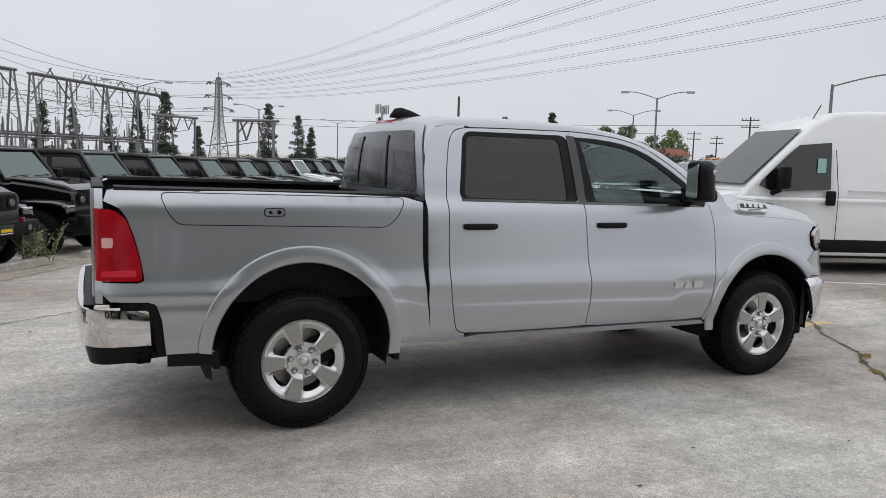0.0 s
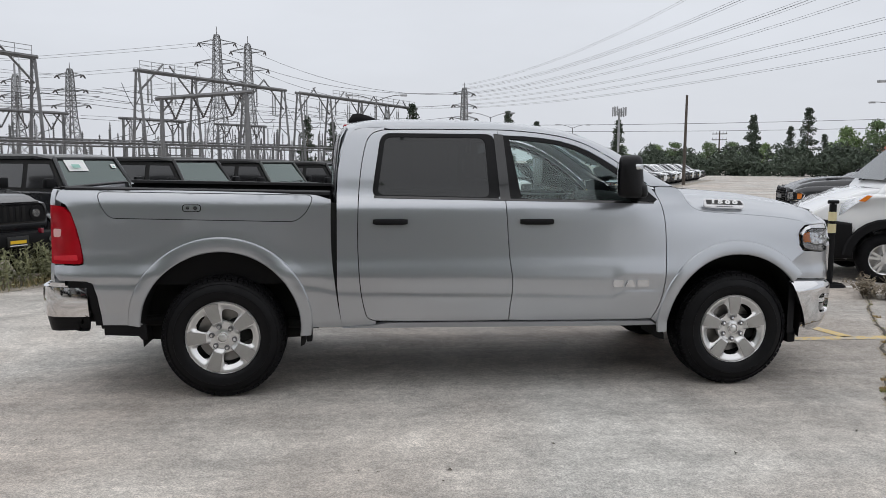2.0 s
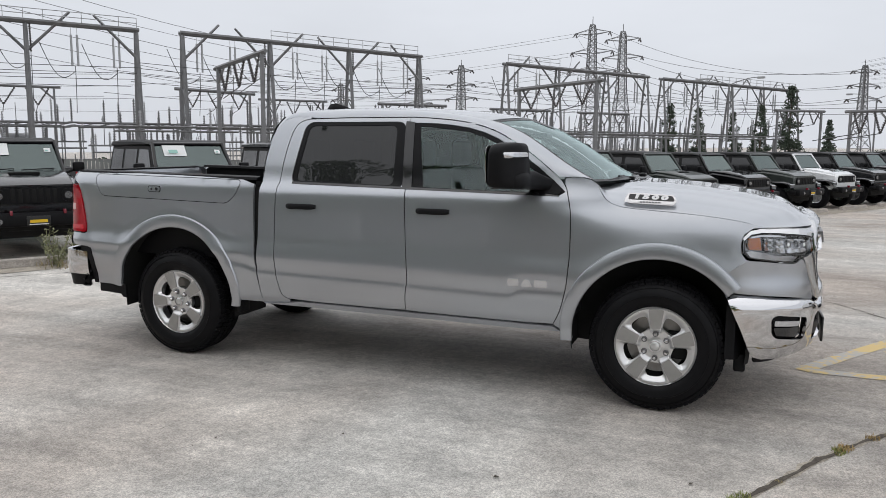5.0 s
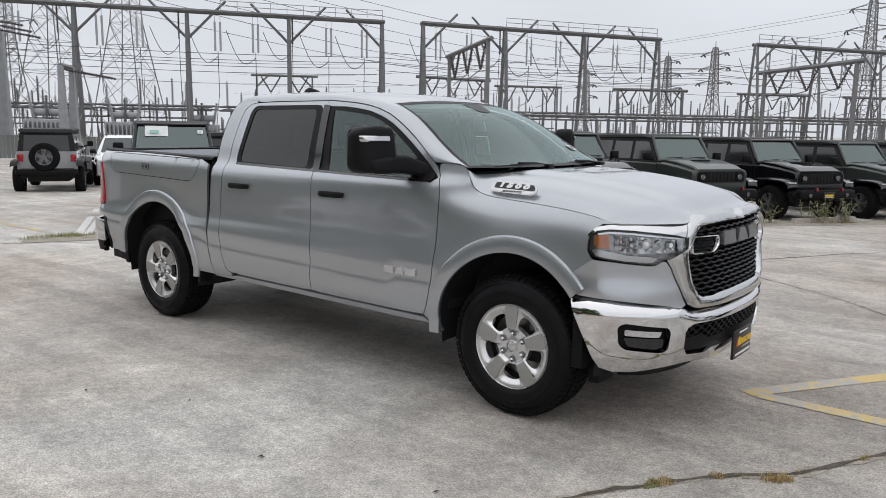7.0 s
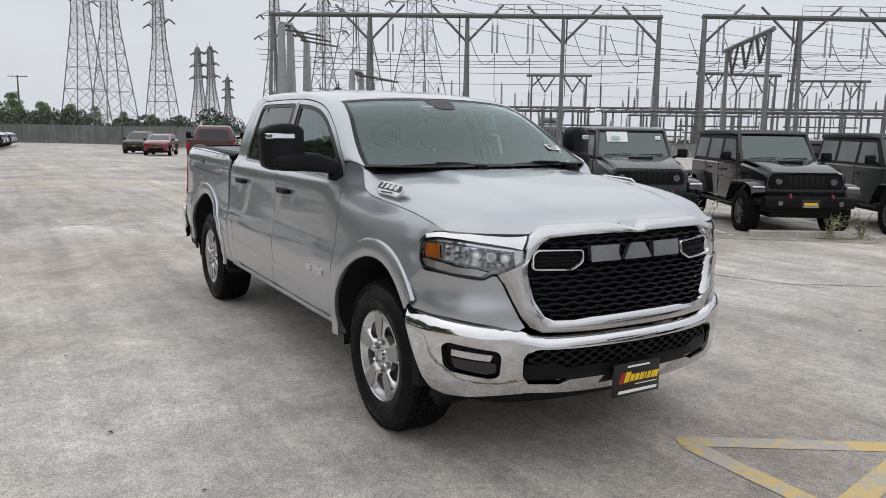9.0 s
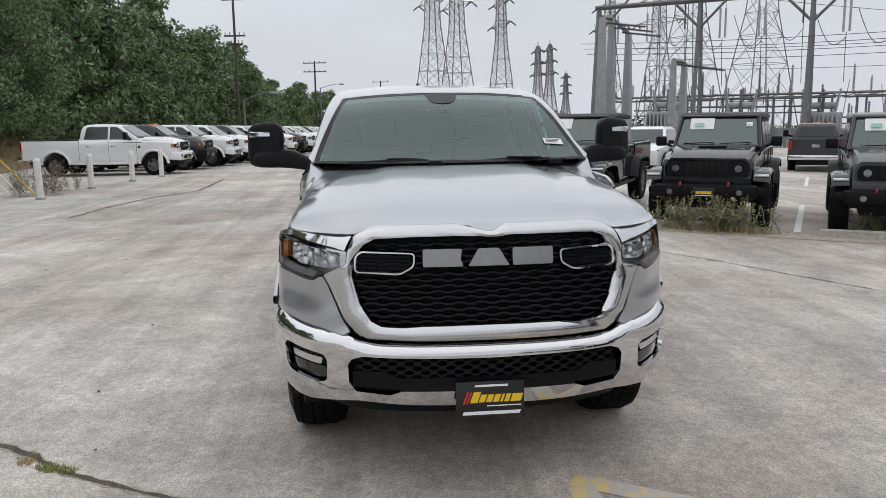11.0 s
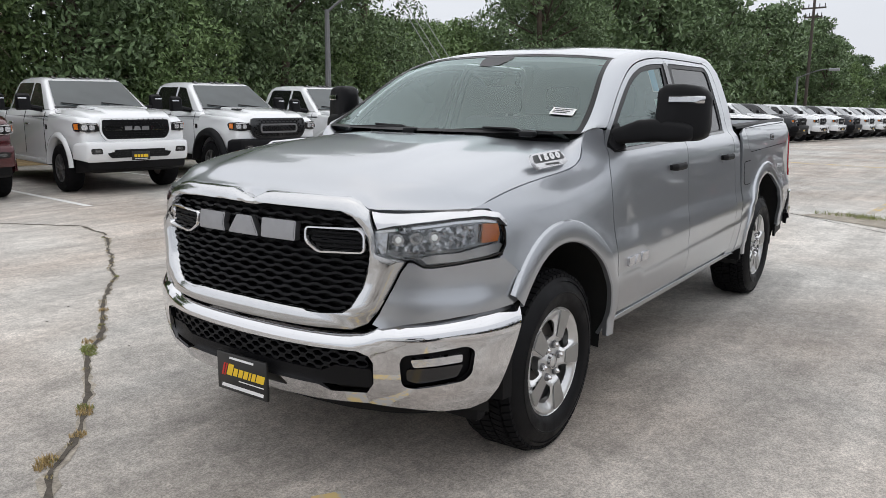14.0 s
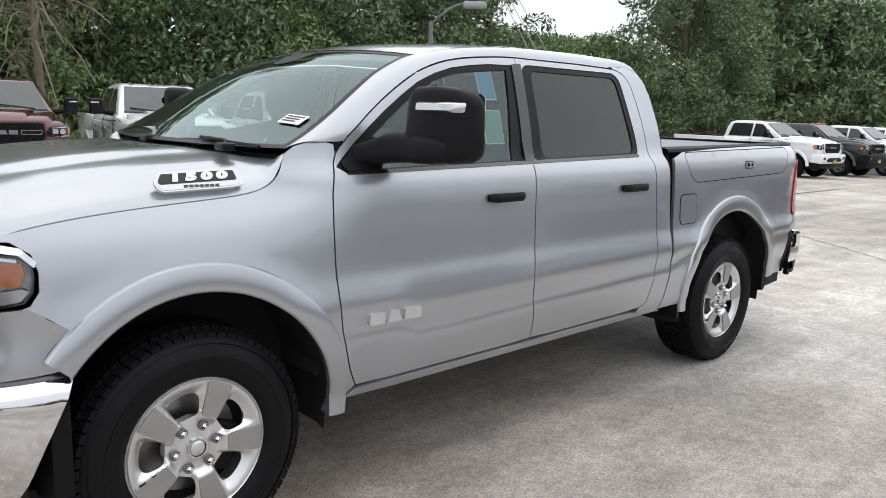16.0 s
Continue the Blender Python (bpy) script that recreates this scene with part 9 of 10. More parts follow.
def pylon(x, y, H, base, turn, zb=None, label="tall lattice steel transmission tower with six crossarms"):
    p = thing("transmission_tower", label, "transmission tower", "towers of the power line")
    zb = foot_z(x, y) - 1.0 if zb is None else zb
    p.matrix_basis = pose(x, y, zb, 0, 0, turn)
    r = max(0.045, math.hypot(x, y) * 0.00042)

    def half(z):
        f = z / H
        return float(np.interp(f, [0, 0.55, 0.92, 1.0], [base / 2, base * 0.165, base * 0.10, 0.05]))

    bm = bmesh.new()
    zs = [0]
    while zs[-1] < H * 0.95:
        zs.append(zs[-1] + max(H * 0.035, half(zs[-1]) * 1.5))
    zs[-1] = H * 0.95
    for (z0, z1) in zip(zs, zs[1:]):
        h0, h1 = half(z0), half(z1)
        c0 = [Vector((sx * h0, sy * h0, z0)) for sx, sy in ((1, 1), (-1, 1), (-1, -1), (1, -1))]
        c1 = [Vector((sx * h1, sy * h1, z1)) for sx, sy in ((1, 1), (-1, 1), (-1, -1), (1, -1))]
        for i in range(4):
            j = (i + 1) % 4
            rod_into(bm, c0[i], c1[i], r * 1.6, r * 1.6, 4, caps=False)
            rod_into(bm, c0[i], c1[j], r * 0.8, r * 0.8, 3, caps=False)
            rod_into(bm, c0[j], c1[i], r * 0.8, r * 0.8, 3, caps=False)
            rod_into(bm, c1[i], c1[j], r * 0.8, r * 0.8, 3, caps=False)
    rod_into(bm, (0, 0, H * 0.95), (0, 0, H), r * 1.4, r, 4)
    part("lattice_body", bm, STEEL, p)
    tips = []
    for fz, w in ((0.66, 0.155), (0.78, 0.135), (0.90, 0.115)):
        for s in (-1, 1):
            z, L = H * fz, H * w
            tip = Vector((s * L, 0, z))
            bm = bmesh.new()
            for sy in (-1, 1):
                hh = half(z)
                rod_into(bm, (s * hh, sy * hh, z + H * 0.02), tip, r, r, 3, caps=False)
                rod_into(bm, (s * hh, sy * hh, z - H * 0.012), tip, r, r, 3, caps=False)
            part("crossarm", bm, STEEL, p)
            bm = bmesh.new()
            rod_into(bm, tip, tip + Vector((0, H * 0.03, -H * 0.022)), r * 2.2, r * 2.2, 5)
            rod_into(bm, tip, tip + Vector((0, -H * 0.03, -H * 0.022)), r * 2.2, r * 2.2, 5)
            part("insulator_string", bm, INSULATOR, p)
            tips.append(p.matrix_basis @ tip)
    return tips


def along(e, d, dist):
    return e[0] + d[0] * dist, e[1] + d[1] * dist


EA = (-1.5, -6.4)
t1 = pylon(-51.3, 289.2, 57.5, 10.5, -8)
t2 = pylon(-43.2, 310.7, 58.0, 10.5, -8)
t3 = pylon(35.9, 261.2, 35.0, 6.2, 30)
t4 = pylon(-108.5, 305.2, 46.7, 9.0, -15)
pylon(-136.8, 326.6, 47.2, 9.0, -15)
pylon(-201.9, 373.2, 49.1, 9.0, -20)
t5 = pylon(-193.0, 17.9, 52.0, 9.2, 20)
t6 = pylon(-198.3, 24.7, 52.0, 9.2, 20)
t7 = pylon(-249.8, 45.5, 56.0, 9.4, 10)
pylon(-403.4, 92.7, 49.5, 9.5, 10)
pylon(-406.9, 99.9, 51.0, 9.5, 10)
pylon(-496.6, 132.5, 42.5, 8.0, 10)
pylon(-212.8, 69.8, 48.0, 8.0, 20)
t9 = pylon(-194.1, 77.0, 47.0, 8.5, 30)
t8 = pylon(-131.4, 58.4, 44.0, 11.0, 30)
pylon(-126.1, 69.0, 44.0, 11.0, 30)

lines = thing("power_lines", "long dark overhead power lines sagging across the sky", "power lines")
FAR_T = Vector((35.9, 261.2))
for dx, dy, rise, dist, zt in ((0.408, 0.913, 0.197, 196, 27.0), (0.477, 0.879, 0.199, 170, 26.0), (0.484, 0.875, 0.199, 169, 25.6), (0.558, 0.830, 0.199, 154, 24.4), (0.567, 0.824, 0.199, 152, 24.0), (0.616, 0.788, 0.198, 145, 23.0), (0.718, 0.696, 0.194, 136, 22.0), (0.773, 0.634, 0.189, 132, 20.6), (0.801, 0.599, 0.171, 136, 19.6)):
    a = Vector((FAR_T.x + (dx - 0.55) * 9, FAR_T.y, zt))
    q = Vector((-2.97 + dx * dist, -5.37 + dy * dist, 1.6 + rise * dist + 6.2))
    b = a + (q - a) * 1.5
    for k in (0.0, 0.45):
        off = Vector((k, 0.15 * k, -0.6 * k))
        wire("conductor", a + off, b + off, 7.0, 0.026, 30, parent=lines)
for tip in t1:
    wire("conductor", tip, tip + Vector((-420, 60, -4)), 9, 0.05, 20, parent=lines)
for k, (tip, far) in enumerate(zip(t1, t3)):
    wire("conductor", tip, far, 6, 0.06, 14, parent=lines)
    wire("conductor", tip, (*on_line(107 + 5 * k, 0.0), 13.9), 1.5, 0.05, 14, parent=lines)
for a, b in zip(t8, t4):
    wire("conductor", a, b, 7, 0.05, 16, parent=lines)
wire("conductor", (150, 180, 11), (-60, 230, 12), 2.0, 0.05, 14, parent=lines)
wire("conductor", (160, 150, 13), (-90, 260, 15), 3.0, 0.05, 14, parent=lines)


def street_lamp(x, y, H=8.5, double=True, turn=0.0, reach=2.4):
    l = thing("street_lamp", "grey street lamp with two arms" if double else "grey street lamp with one arm", "street lamp", "lamps of the lot")
    l.matrix_basis = pose(x, y, foot_z(x, y), 0, 0, turn)
    bm = bmesh.new()
    rod_into(bm, (0, 0, 0), (0, 0, H - 0.5), 0.11, 0.07, 8)
    part("pole", bm, STEEL, l)
    for s in (-1, 1) if double else (1,):
        pts = [(s * reach * t, 0, H - 0.6 + 0.6 * math.sin(t * math.pi / 2)) for t in np.linspace(0, 1, 7)]
        tube("arm", pts, 0.04, STEEL, l, 6)
        box("lamp_head", (s * reach - 0.05 if s > 0 else s * reach - 0.62, -0.16, H - 0.13), (s * reach + 0.62 if s > 0 else s * reach + 0.05, 0.16, H + 0.06), LIGHT_STEEL, l, 0.05)
    return l


for x, y, H, turn in ((1.0, 70.5, 9.45, -10), (15.8, 90.8, 9.6, -10), (36.5, 126.9, 10.8, -10), (40.9, 47.9, 8.9, -40), (54.8, 68.8, 9.5, -40)):
    street_lamp(x, y, H, True, turn)
street_lamp(31.0, 22.6, 6.9, False, -50, 3.2)
street_lamp(*along((4.6, 3.0), (-0.708, -0.706), 24.5), 4.92, False, 130, 1.0)
street_lamp(-55.2, -9.4, 4.6, False, 95, 2.0)
street_lamp(-103.7, -6.0, 8.0, False, 95, 2.6)


def utility_pole(x, y, H, arms, turn, r=0.16):
    u = thing("utility_pole", "brown wooden utility pole with crossarms", "utility pole")
    u.matrix_basis = pose(x, y, foot_z(x, y), 0, 0, turn)
    bm = bmesh.new()
    rod_into(bm, (0, 0, 0), (0, 0, H), r, r * 0.65, 8)
    part("pole", bm, POLE_WOOD, u)
    for z, w in arms:
        a = box("crossarm", (-w, -0.08, z - 0.08), (w, 0.08, z + 0.08), POLE_WOOD, u)
        for k in (-0.9, -0.45, 0.45, 0.9):
            bm = bmesh.new()
            rod_into(bm, (k * w, 0, z + 0.08), (k * w, 0, z + 0.42), 0.05, 0.04, 6)
            part("pin_insulator", bm, INSULATOR, a)
    return u


utility_pole(-84.9, -14.3, 18.6, ((17.9, 1.5), (16.2, 1.3), (12.3, 1.2), (11.4, 0.9)), 80, 0.19)
utility_pole(-143.6, -8.9, 14.6, ((14.2, 2.2), (12.6, 2.2)), 80, 0.22)
utility_pole(-213.8, 5.1, 15.2, ((14.9, 2.2),), 80, 0.24)
utility_pole(26.9, 57.6, 8.5, (), 0, 0.16)
for x, y, H in ((124.4, 135.6, 12.9), (135.0, 139.4, 12.4), (104.4, 99.4, 13.0), (73.2, 147.1, 11.3)):
    utility_pole(x, y, H, ((H - 0.6, 1.5), (H - 1.8, 1.5)), -40, 0.2)
mono = thing("radio_mast", "pale mast with a ring of antenna panels", "mast")
mx, my = 47.9, 135.8
rod("pole", [(mx, my, foot_z(mx, my)), (mx, my, foot_z(mx, my) + 14.5)], 0.22, LIGHT_STEEL, mono, 8)
rod("crossbar", [(mx - 1.0, my - 0.75, foot_z(mx, my) + 13.9), (mx + 1.0, my + 0.75, foot_z(mx, my) + 13.9)], 0.10, LIGHT_STEEL, mono, 6)
for sg in (-1, 1):
    for k, (dx, dy) in enumerate(((0.0, 0.0), (0.35, -0.25), (-0.35, 0.25), (0.1, 0.45), (-0.1, -0.45))):
        cx, cy, zt = mx + sg * 1.1 + dx, my + sg * 0.8 + dy, foot_z(mx, my) + 13.0 + 0.15 * (k % 2)
        box("antenna_panel", (cx - 0.12, cy - 0.12, zt), (cx + 0.12, cy + 0.12, zt + 1.7), LIGHT_STEEL, mono, 0.05)

# slatted fence round the lot
def fence(points, h=2.5):
    f = thing("slatted_fence", "grey-green chain-link fence with privacy slats", "fence")
    for (x0, y0), (x1, y1) in zip(points, points[1:]):
        L = math.hypot(x1 - x0, y1 - y0)
        n = max(1, int(L / 3.0))
        verts, faces = [], []
        m = int(L / 0.32)
        for i in range(m):
            for t in ((i + 0.04) / m, (i + 0.96) / m):
                x, y = x0 + (x1 - x0) * t, y0 + (y1 - y0) * t
                z = foot_z(x, y)
                verts += [(x, y, z + 0.05), (x, y, z + h - 0.05 + 0.04 * math.sin(i * 7.3))]
            k = len(verts) - 4
            faces.append((k, k + 2, k + 3, k + 1))
        s = mesh_object("slats", verts, faces, FENCE_MAT, f, smooth=0)
        s["kind"] = "stuff"
        bm = bmesh.new()
        for i in range(n + 1):
            t = i / n
            x, y = x0 + (x1 - x0) * t, y0 + (y1 - y0) * t
            z = foot_z(x, y)
            rod_into(bm, (x, y, z), (x, y, z + h + 0.35), 0.05, 0.05, 5)
        rod_into(bm, (x0, y0, foot_z(x0, y0) + h), (x1, y1, foot_z(x1, y1) + h), 0.035, 0.035, 5)
        part("fence_frame", bm, STEEL, f)


fence([(-118, -4), (-112, 14), (-86, 20)], 2.6)
fence([(-86, 20), (-70, 17), (10, 118)], 2.0)

# white bollards, guy wires and the marker post
BOLLARD = material("chipped_white_paint", (0.70, 0.69, 0.66), 0.7, vary=0.12, vary_scale=9, fine=0.1, fine_scale=40)
GUY_YELLOW = material("guy_guard_yellow", (0.62, 0.45, 0.03), 0.5, vary=0.1, vary_scale=5)
first = None
for x, y in ((-14.25, -8.63), (-18.04, -8.64), (-21.18, -8.34), (-23.8, -8.02), (-16.2, -11.4)):
    b = thing("bollard", "chipped white painted steel bollard", "bollard", "white bollards", pose(x, y, ground_z(x, y), 0, 1.5 * math.sin(x * 3), 0))
    bm = bmesh.new()
    rod_into(bm, (0, 0, 0), (0, 0, 0.98), 0.085, 0.085, 14)
    rod_into(bm, (0, 0, 0.98), (0, 0, 1.04), 0.085, 0.05, 14)
    part("post", bm, BOLLARD, b)
    bm = bmesh.new()
    rod_into(bm, (0, 0, 0.0), (0, 0, 0.05), 0.13, 0.12, 14)
    part("base_collar", bm, CONCRETE, b)
guys = thing("guy_wires", "steel guy wires with yellow guards at the ground", "guy wires")
for i, (dx, dy) in enumerate(((0, 0), (0.5, -0.5), (0.9, -0.8))):
    a = Vector((-15.4 + dx * 0.5, -9.2 + dy * 0.5, ground_z(-15.4, -9.2)))
    b = Vector((-19.0 + i * 0.3, -23.5, 15.0))
    wire("wire", a, b, 0.1, 0.014, 6, LIGHT_STEEL, guys)
    rod("guard", [a + (b - a) * 0.005, a + (b - a) * 0.15], 0.022, GUY_YELLOW if i == 0 else BOLLARD, guys, 8)
marker = thing("marker_post", "black flexible marker post with yellow reflective bands", "marker post", "", pose(5.37, 3.37, ground_z(5.37, 3.37)))
bm = bmesh.new()
rod_into(bm, (0, 0, 0.03), (0, 0, 1.10), 0.05, 0.045, 12)
part("post", bm, BLACK_PLASTIC, marker)
for z in (0.72, 0.88):
    bm = bmesh.new()
    rod_into(bm, (0, 0, z), (0, 0, z + 0.12), 0.052, 0.052, 12)
    part("reflective_band", bm, material("pale_yellow_tape", (0.62, 0.55, 0.33), 0.4), marker)
bm = bmesh.new()
rod_into(bm, (0, 0, 0), (0, 0, 0.04), 0.22, 0.18, 16)
part("base", bm, RUBBER, marker)
bm = bmesh.new()
rod_into(bm, (-0.07, 0, 1.13), (0.07, 0, 1.13), 0.025, 0.025, 8)
rod_into(bm, (0, 0, 1.08), (0, 0, 1.13), 0.02, 0.02, 8)
part("handle", bm, BLACK_PLASTIC, marker)

# ---- trees ----
LEAF = material("leaf_green", (0.134, 0.194, 0.094), 0.5, by_island=0.45, spec=0.3)
LEAF_LIGHT = material("leaf_light", (0.165, 0.240, 0.098), 0.5, by_island=0.4, spec=0.3)
# Far foliage; the paler green has distance haze mixed into it.
LEAF_DARK = material("hazed_pine_green", (0.066, 0.084, 0.062), 0.7, by_island=0.4, spec=0.2)
BARK = material("bark", (0.085, 0.066, 0.050), 0.9, vary=0.25, vary_scale=4, bump=0.01, bump_scale=14)


def leaf_cloud(clumps, per, size, r, flat=0.75):
    """Leaves round clump centres (x, y, z, radius): arrays of vertices and faces."""
    V, F = [], []
    for cx, cy, cz, cr in clumps:
        n = int(per * cr * cr)
        d = r.normal(0, 1, (n, 3))
        d /= np.linalg.norm(d, axis=1, keepdims=True)
        rad = cr * (0.55 + 0.5 * r.random(n) ** 0.6)
        p = np.stack([cx + d[:, 0] * rad, cy + d[:, 1] * rad, cz + d[:, 2] * rad * flat], 1)
        a = r.normal(0, 1, (n, 3)) + d * 0.3
        a /= np.linalg.norm(a, axis=1, keepdims=True)
        b = np.cross(a, d + r.normal(0, 0.6, (n, 3)))
        b /= np.maximum(np.linalg.norm(b, axis=1, keepdims=True), 1e-6)
        s = size * (0.6 + 0.8 * r.random((n, 1)))
        q = np.stack([p - a * s, p + b * s * 0.42 + d * s * 0.12, p + a * s, p - b * s * 0.42 + d * s * 0.12], 1).reshape(-1, 3)
        k = sum(len(v) for v in V)
        V.append(q)
        F.append(np.arange(n * 4).reshape(-1, 4) + k)
    return np.concatenate(V), np.concatenate(F)


def make_tree(H, W, seed, mat, label, name="broadleaf_tree", low=0.10, per=380, size=0.10):
    r = np.random.default_rng(seed)
    t = thing(name, label, "tree", "trees along the lot")
    bm = bmesh.new()
    pts = [Vector((0, 0, -0.3)), Vector((r.normal(0, 0.15), r.normal(0, 0.15), H * 0.25)), Vector((r.normal(0, 0.35), r.normal(0, 0.35), H * 0.55)), Vector((r.normal(0, 0.4), r.normal(0, 0.4), H * 0.85))]
    rads = [0.24, 0.19, 0.12, 0.04]
    for i in range(3):
        rod_into(bm, pts[i], pts[i + 1], rads[i], rads[i + 1], 8)
    clumps = []
    for i in range(int(72 * (W / 3.2) ** 1.2)):
        z = H * (low + (0.97 - low) * r.random() ** 0.85)
        f = z / H
        env = W * (0.62 + 0.5 * math.sin(math.pi * min(1, f * 0.9 + 0.12))) * (1 - max(0, f - 0.62) ** 1.5 * 2.4)
        a, rr = r.uniform(0, 6.28), env * math.sqrt(r.random()) * 0.85
        clumps.append((rr * math.cos(a), rr * math.sin(a), z, r.uniform(0.65, 1.35) * (1.1 - 0.35 * f)))
        if i % 3 == 0:
            base = pts[1].lerp(pts[3], min(1, max(0, f - 0.25)))
            rod_into(bm, base, (clumps[-1][0] * 0.9, clumps[-1][1] * 0.9, z), 0.07, 0.02, 5)
    part("trunk", bm, BARK, t)
    v, f = leaf_cloud(clumps, per, size, r)
    mesh_object("crown", v.tolist(), f.tolist(), mat, t, smooth=0)
    return t


def make_conifer(H, W, seed, label):
    r = np.random.default_rng(seed)
    t = thing("conifer", label, "tree", "far conifers")
    bm = bmesh.new()
    rod_into(bm, (0, 0, -0.3), (0, 0, H), 0.25, 0.04, 6)
    part("trunk", bm, BARK, t)
    clumps = []
    for i in range(120):
        f = r.random() ** 0.8
        z = H * (0.10 + 0.88 * f)
        env = W * 0.85 * (1 - f) ** 0.6 * (0.25 + 0.75 * r.random())
        a = r.uniform(0, 6.28)
        clumps.append((env * math.cos(a), env * math.sin(a), z, r.uniform(0.5, 1.0) * (1.15 - 0.6 * f)))
    v, f = leaf_cloud(clumps, 110, 0.20, r, 0.6)
    mesh_object("crown", v.tolist(), f.tolist(), LEAF_DARK, t, smooth=0)
    return t


def plant(ob, x, y, turn, s=1.0, copy=True):
    m = pose(x, y, foot_z(x, y), 0, 0, turn)
    if copy:
        c = copy_thing(ob, m)
    else:
        ob.matrix_basis = m
        c = ob
    c.scale = (s, s, s)
    return c


kinds = [make_tree(12.5, 3.6, 21, LEAF, "tall dense dark green tree behind the parked pickups"), make_tree(11.0, 3.3, 22, LEAF_LIGHT, "tall leafy tree with lighter green crown"),
         make_tree(12.0, 3.9, 23, LEAF, "broad dense green tree behind the parked pickups"), make_tree(6.0, 3.0, 24, LEAF_LIGHT, "low bushy green tree below the taller ones", low=0.05)]
kinds += [make_tree(12.5, 3.6, 25, LEAF, "tall dense green tree farther along the lot", per=75, size=0.24), make_tree(11.0, 3.3, 26, LEAF_LIGHT, "tall lighter green tree farther along the lot", per=75, size=0.24),
          make_tree(12.0, 3.9, 27, LEAF, "broad green tree farther along the lot", per=75, size=0.24)]
spots = []
r1 = np.random.default_rng(31)
x = 4.0
i = 0
while x > -150:
    if not -36.0 < x < -24.0:
        spots.append((x, -21.5 + r1.uniform(-1.5, 1.5), (0, 2, 1, 2, 0)[i % 5], r1.uniform(0.90, 1.10) * (1.05 if x > -70 else 1.12 if x > -105 else 1.15)))
        if x > -120 and not -46 < x < -30:
            spots.append((x - 2.0, -28.5 + r1.uniform(-1.5, 1.5), (2, 0, 2)[i % 3], r1.uniform(0.95, 1.2)))
    if i % 2 == 0 and x > -25:
        spots.append((x + 1.5, -19.3 + r1.uniform(-0.8, 0.8), 3, r1.uniform(0.6, 1.0)))
    x -= r1.uniform(3.6, 4.8)
    i += 1
used = set()
for x, y, k, s in spots:
    if x > -23:
        s *= 0.92
    if k < 3 and (x < -44 or y < -26):
        k += 4
    plant(kinds[k], x, y, r1.uniform(0, 360), s, k in used)
    used.add(k)
for x, y, k, s in ((-24.0, -23.8, 3, 0.95), (-26.6, -23.2, 3, 0.9), (-29.4, -24.2, 3, 1.0), (-32.2, -25.0, 3, 1.05), (-35.2, -24.4, 3, 1.1), (-26, -25.5, 3, 0.95), (-30, -28, 3, 1.1), (-33.5, -30, 3, 1.2), (-37, -31, 3, 1.15), (-41, -33, 3, 1.25), (-28, -33, 3, 1.25), (-46, -35, 3, 1.3), (-96, -20, 1, 0.9), (-101, -15, 0, 0.8), (-106, -21, 2, 0.8), (-112, -14, 1, 0.75), (-120, -17, 0, 0.8), (-128, -11, 1, 0.7), (-172, -14, 0, 1.0), (-178, -8, 2, 0.9), (-184, -3, 1, 0.85), (-190, 3, 0, 0.8), (-196, 9, 2, 0.7), (-200, 15, 1, 0.75), (-204, 21, 0, 0.65), (-206, 28, 2, 0.6), (-208, 35, 1, 0.62), (-210, 42, 0, 0.55), (-212, 50, 1, 0.55), (-168, -22, 2, 1.1), (-152, -18, 0, 0.95), (-153, -13, 2, 0.85), (-151, -9, 1, 0.85), (-154, -5, 0, 0.7), (-152, -1, 2, 0.6), (-155, 3, 1, 0.55), (-153, 7, 0, 0.5), (-156, -15, 1, 0.95)):
    plant(kinds[k + 4 if k < 3 else k], x, y, r1.uniform(0, 360), s)

# leafless tree with drooping branches
bare = thing("bare_tree", "grey leafless tree with drooping branches beside green trees", "tree", "", pose(-3.0, -17.4, ground_z(-3.0, -17.4)))
bm = bmesh.new()
rod_into(bm, (0, 0, -0.2), (0.2, 0.1, 3.2), 0.12, 0.08, 7)
rod_into(bm, (0.2, 0.1, 3.2), (0.1, 0.0, 6.5), 0.08, 0.03, 7)
part("trunk", bm, DEAD, bare)
bm = bmesh.new()
r2 = np.random.default_rng(77)
for k in range(46):
    a, z0, reach, drop = r2.uniform(0, 6.28), r2.uniform(2.6, 6.4), r2.uniform(0.8, 2.2), r2.uniform(0.6, 2.6)
    pts = [Vector((0.15 + reach * t * math.cos(a + 0.3 * t), reach * t * math.sin(a + 0.3 * t), z0 + 0.7 * t - drop * t**2.4)) for t in np.linspace(0, 1, 6)]
    tube_into(bm, pts, 0.016, 4)
    for _ in range(3):
        q = pts[r2.integers(2, 6)]
        tube_into(bm, [q, q + Vector((r2.normal(0, 0.25), r2.normal(0, 0.25), -0.3)), q + Vector((r2.normal(0, 0.35), r2.normal(0, 0.35), -r2.uniform(0.5, 1.2)))], 0.008, 3)
part("bare_crown", bm, DEAD, bare)

# dry bank below the gap in the trees
BANK = material("dry_bank", (0.23, 0.165, 0.085), 0.95, vary=0.3, vary_scale=0.8, fine=0.25, fine_scale=12, bump=0.03, bump_scale=5)
rows = []
for y, h in ((-16.6, 0.02), (-18.0, 0.25), (-20.0, 1.0), (-23.0, 2.0), (-28.0, 2.8), (-36.0, 3.2)):
    rows.append([(xx, y + 0.5 * math.sin(xx * 0.4), ground_z(xx, y) + h * (0.85 + 0.2 * math.sin(xx * 0.7 + y))) for xx in np.linspace(9, -160, 84)])
tagged(loft("bank", rows, BANK, None), "dry brown grassy bank under the trees", "bank", kind="structure")
bank_spots = [(r1.uniform(-45, 6), r1.uniform(-22, -17)) for _ in range(260)]
verts, faces = [], []


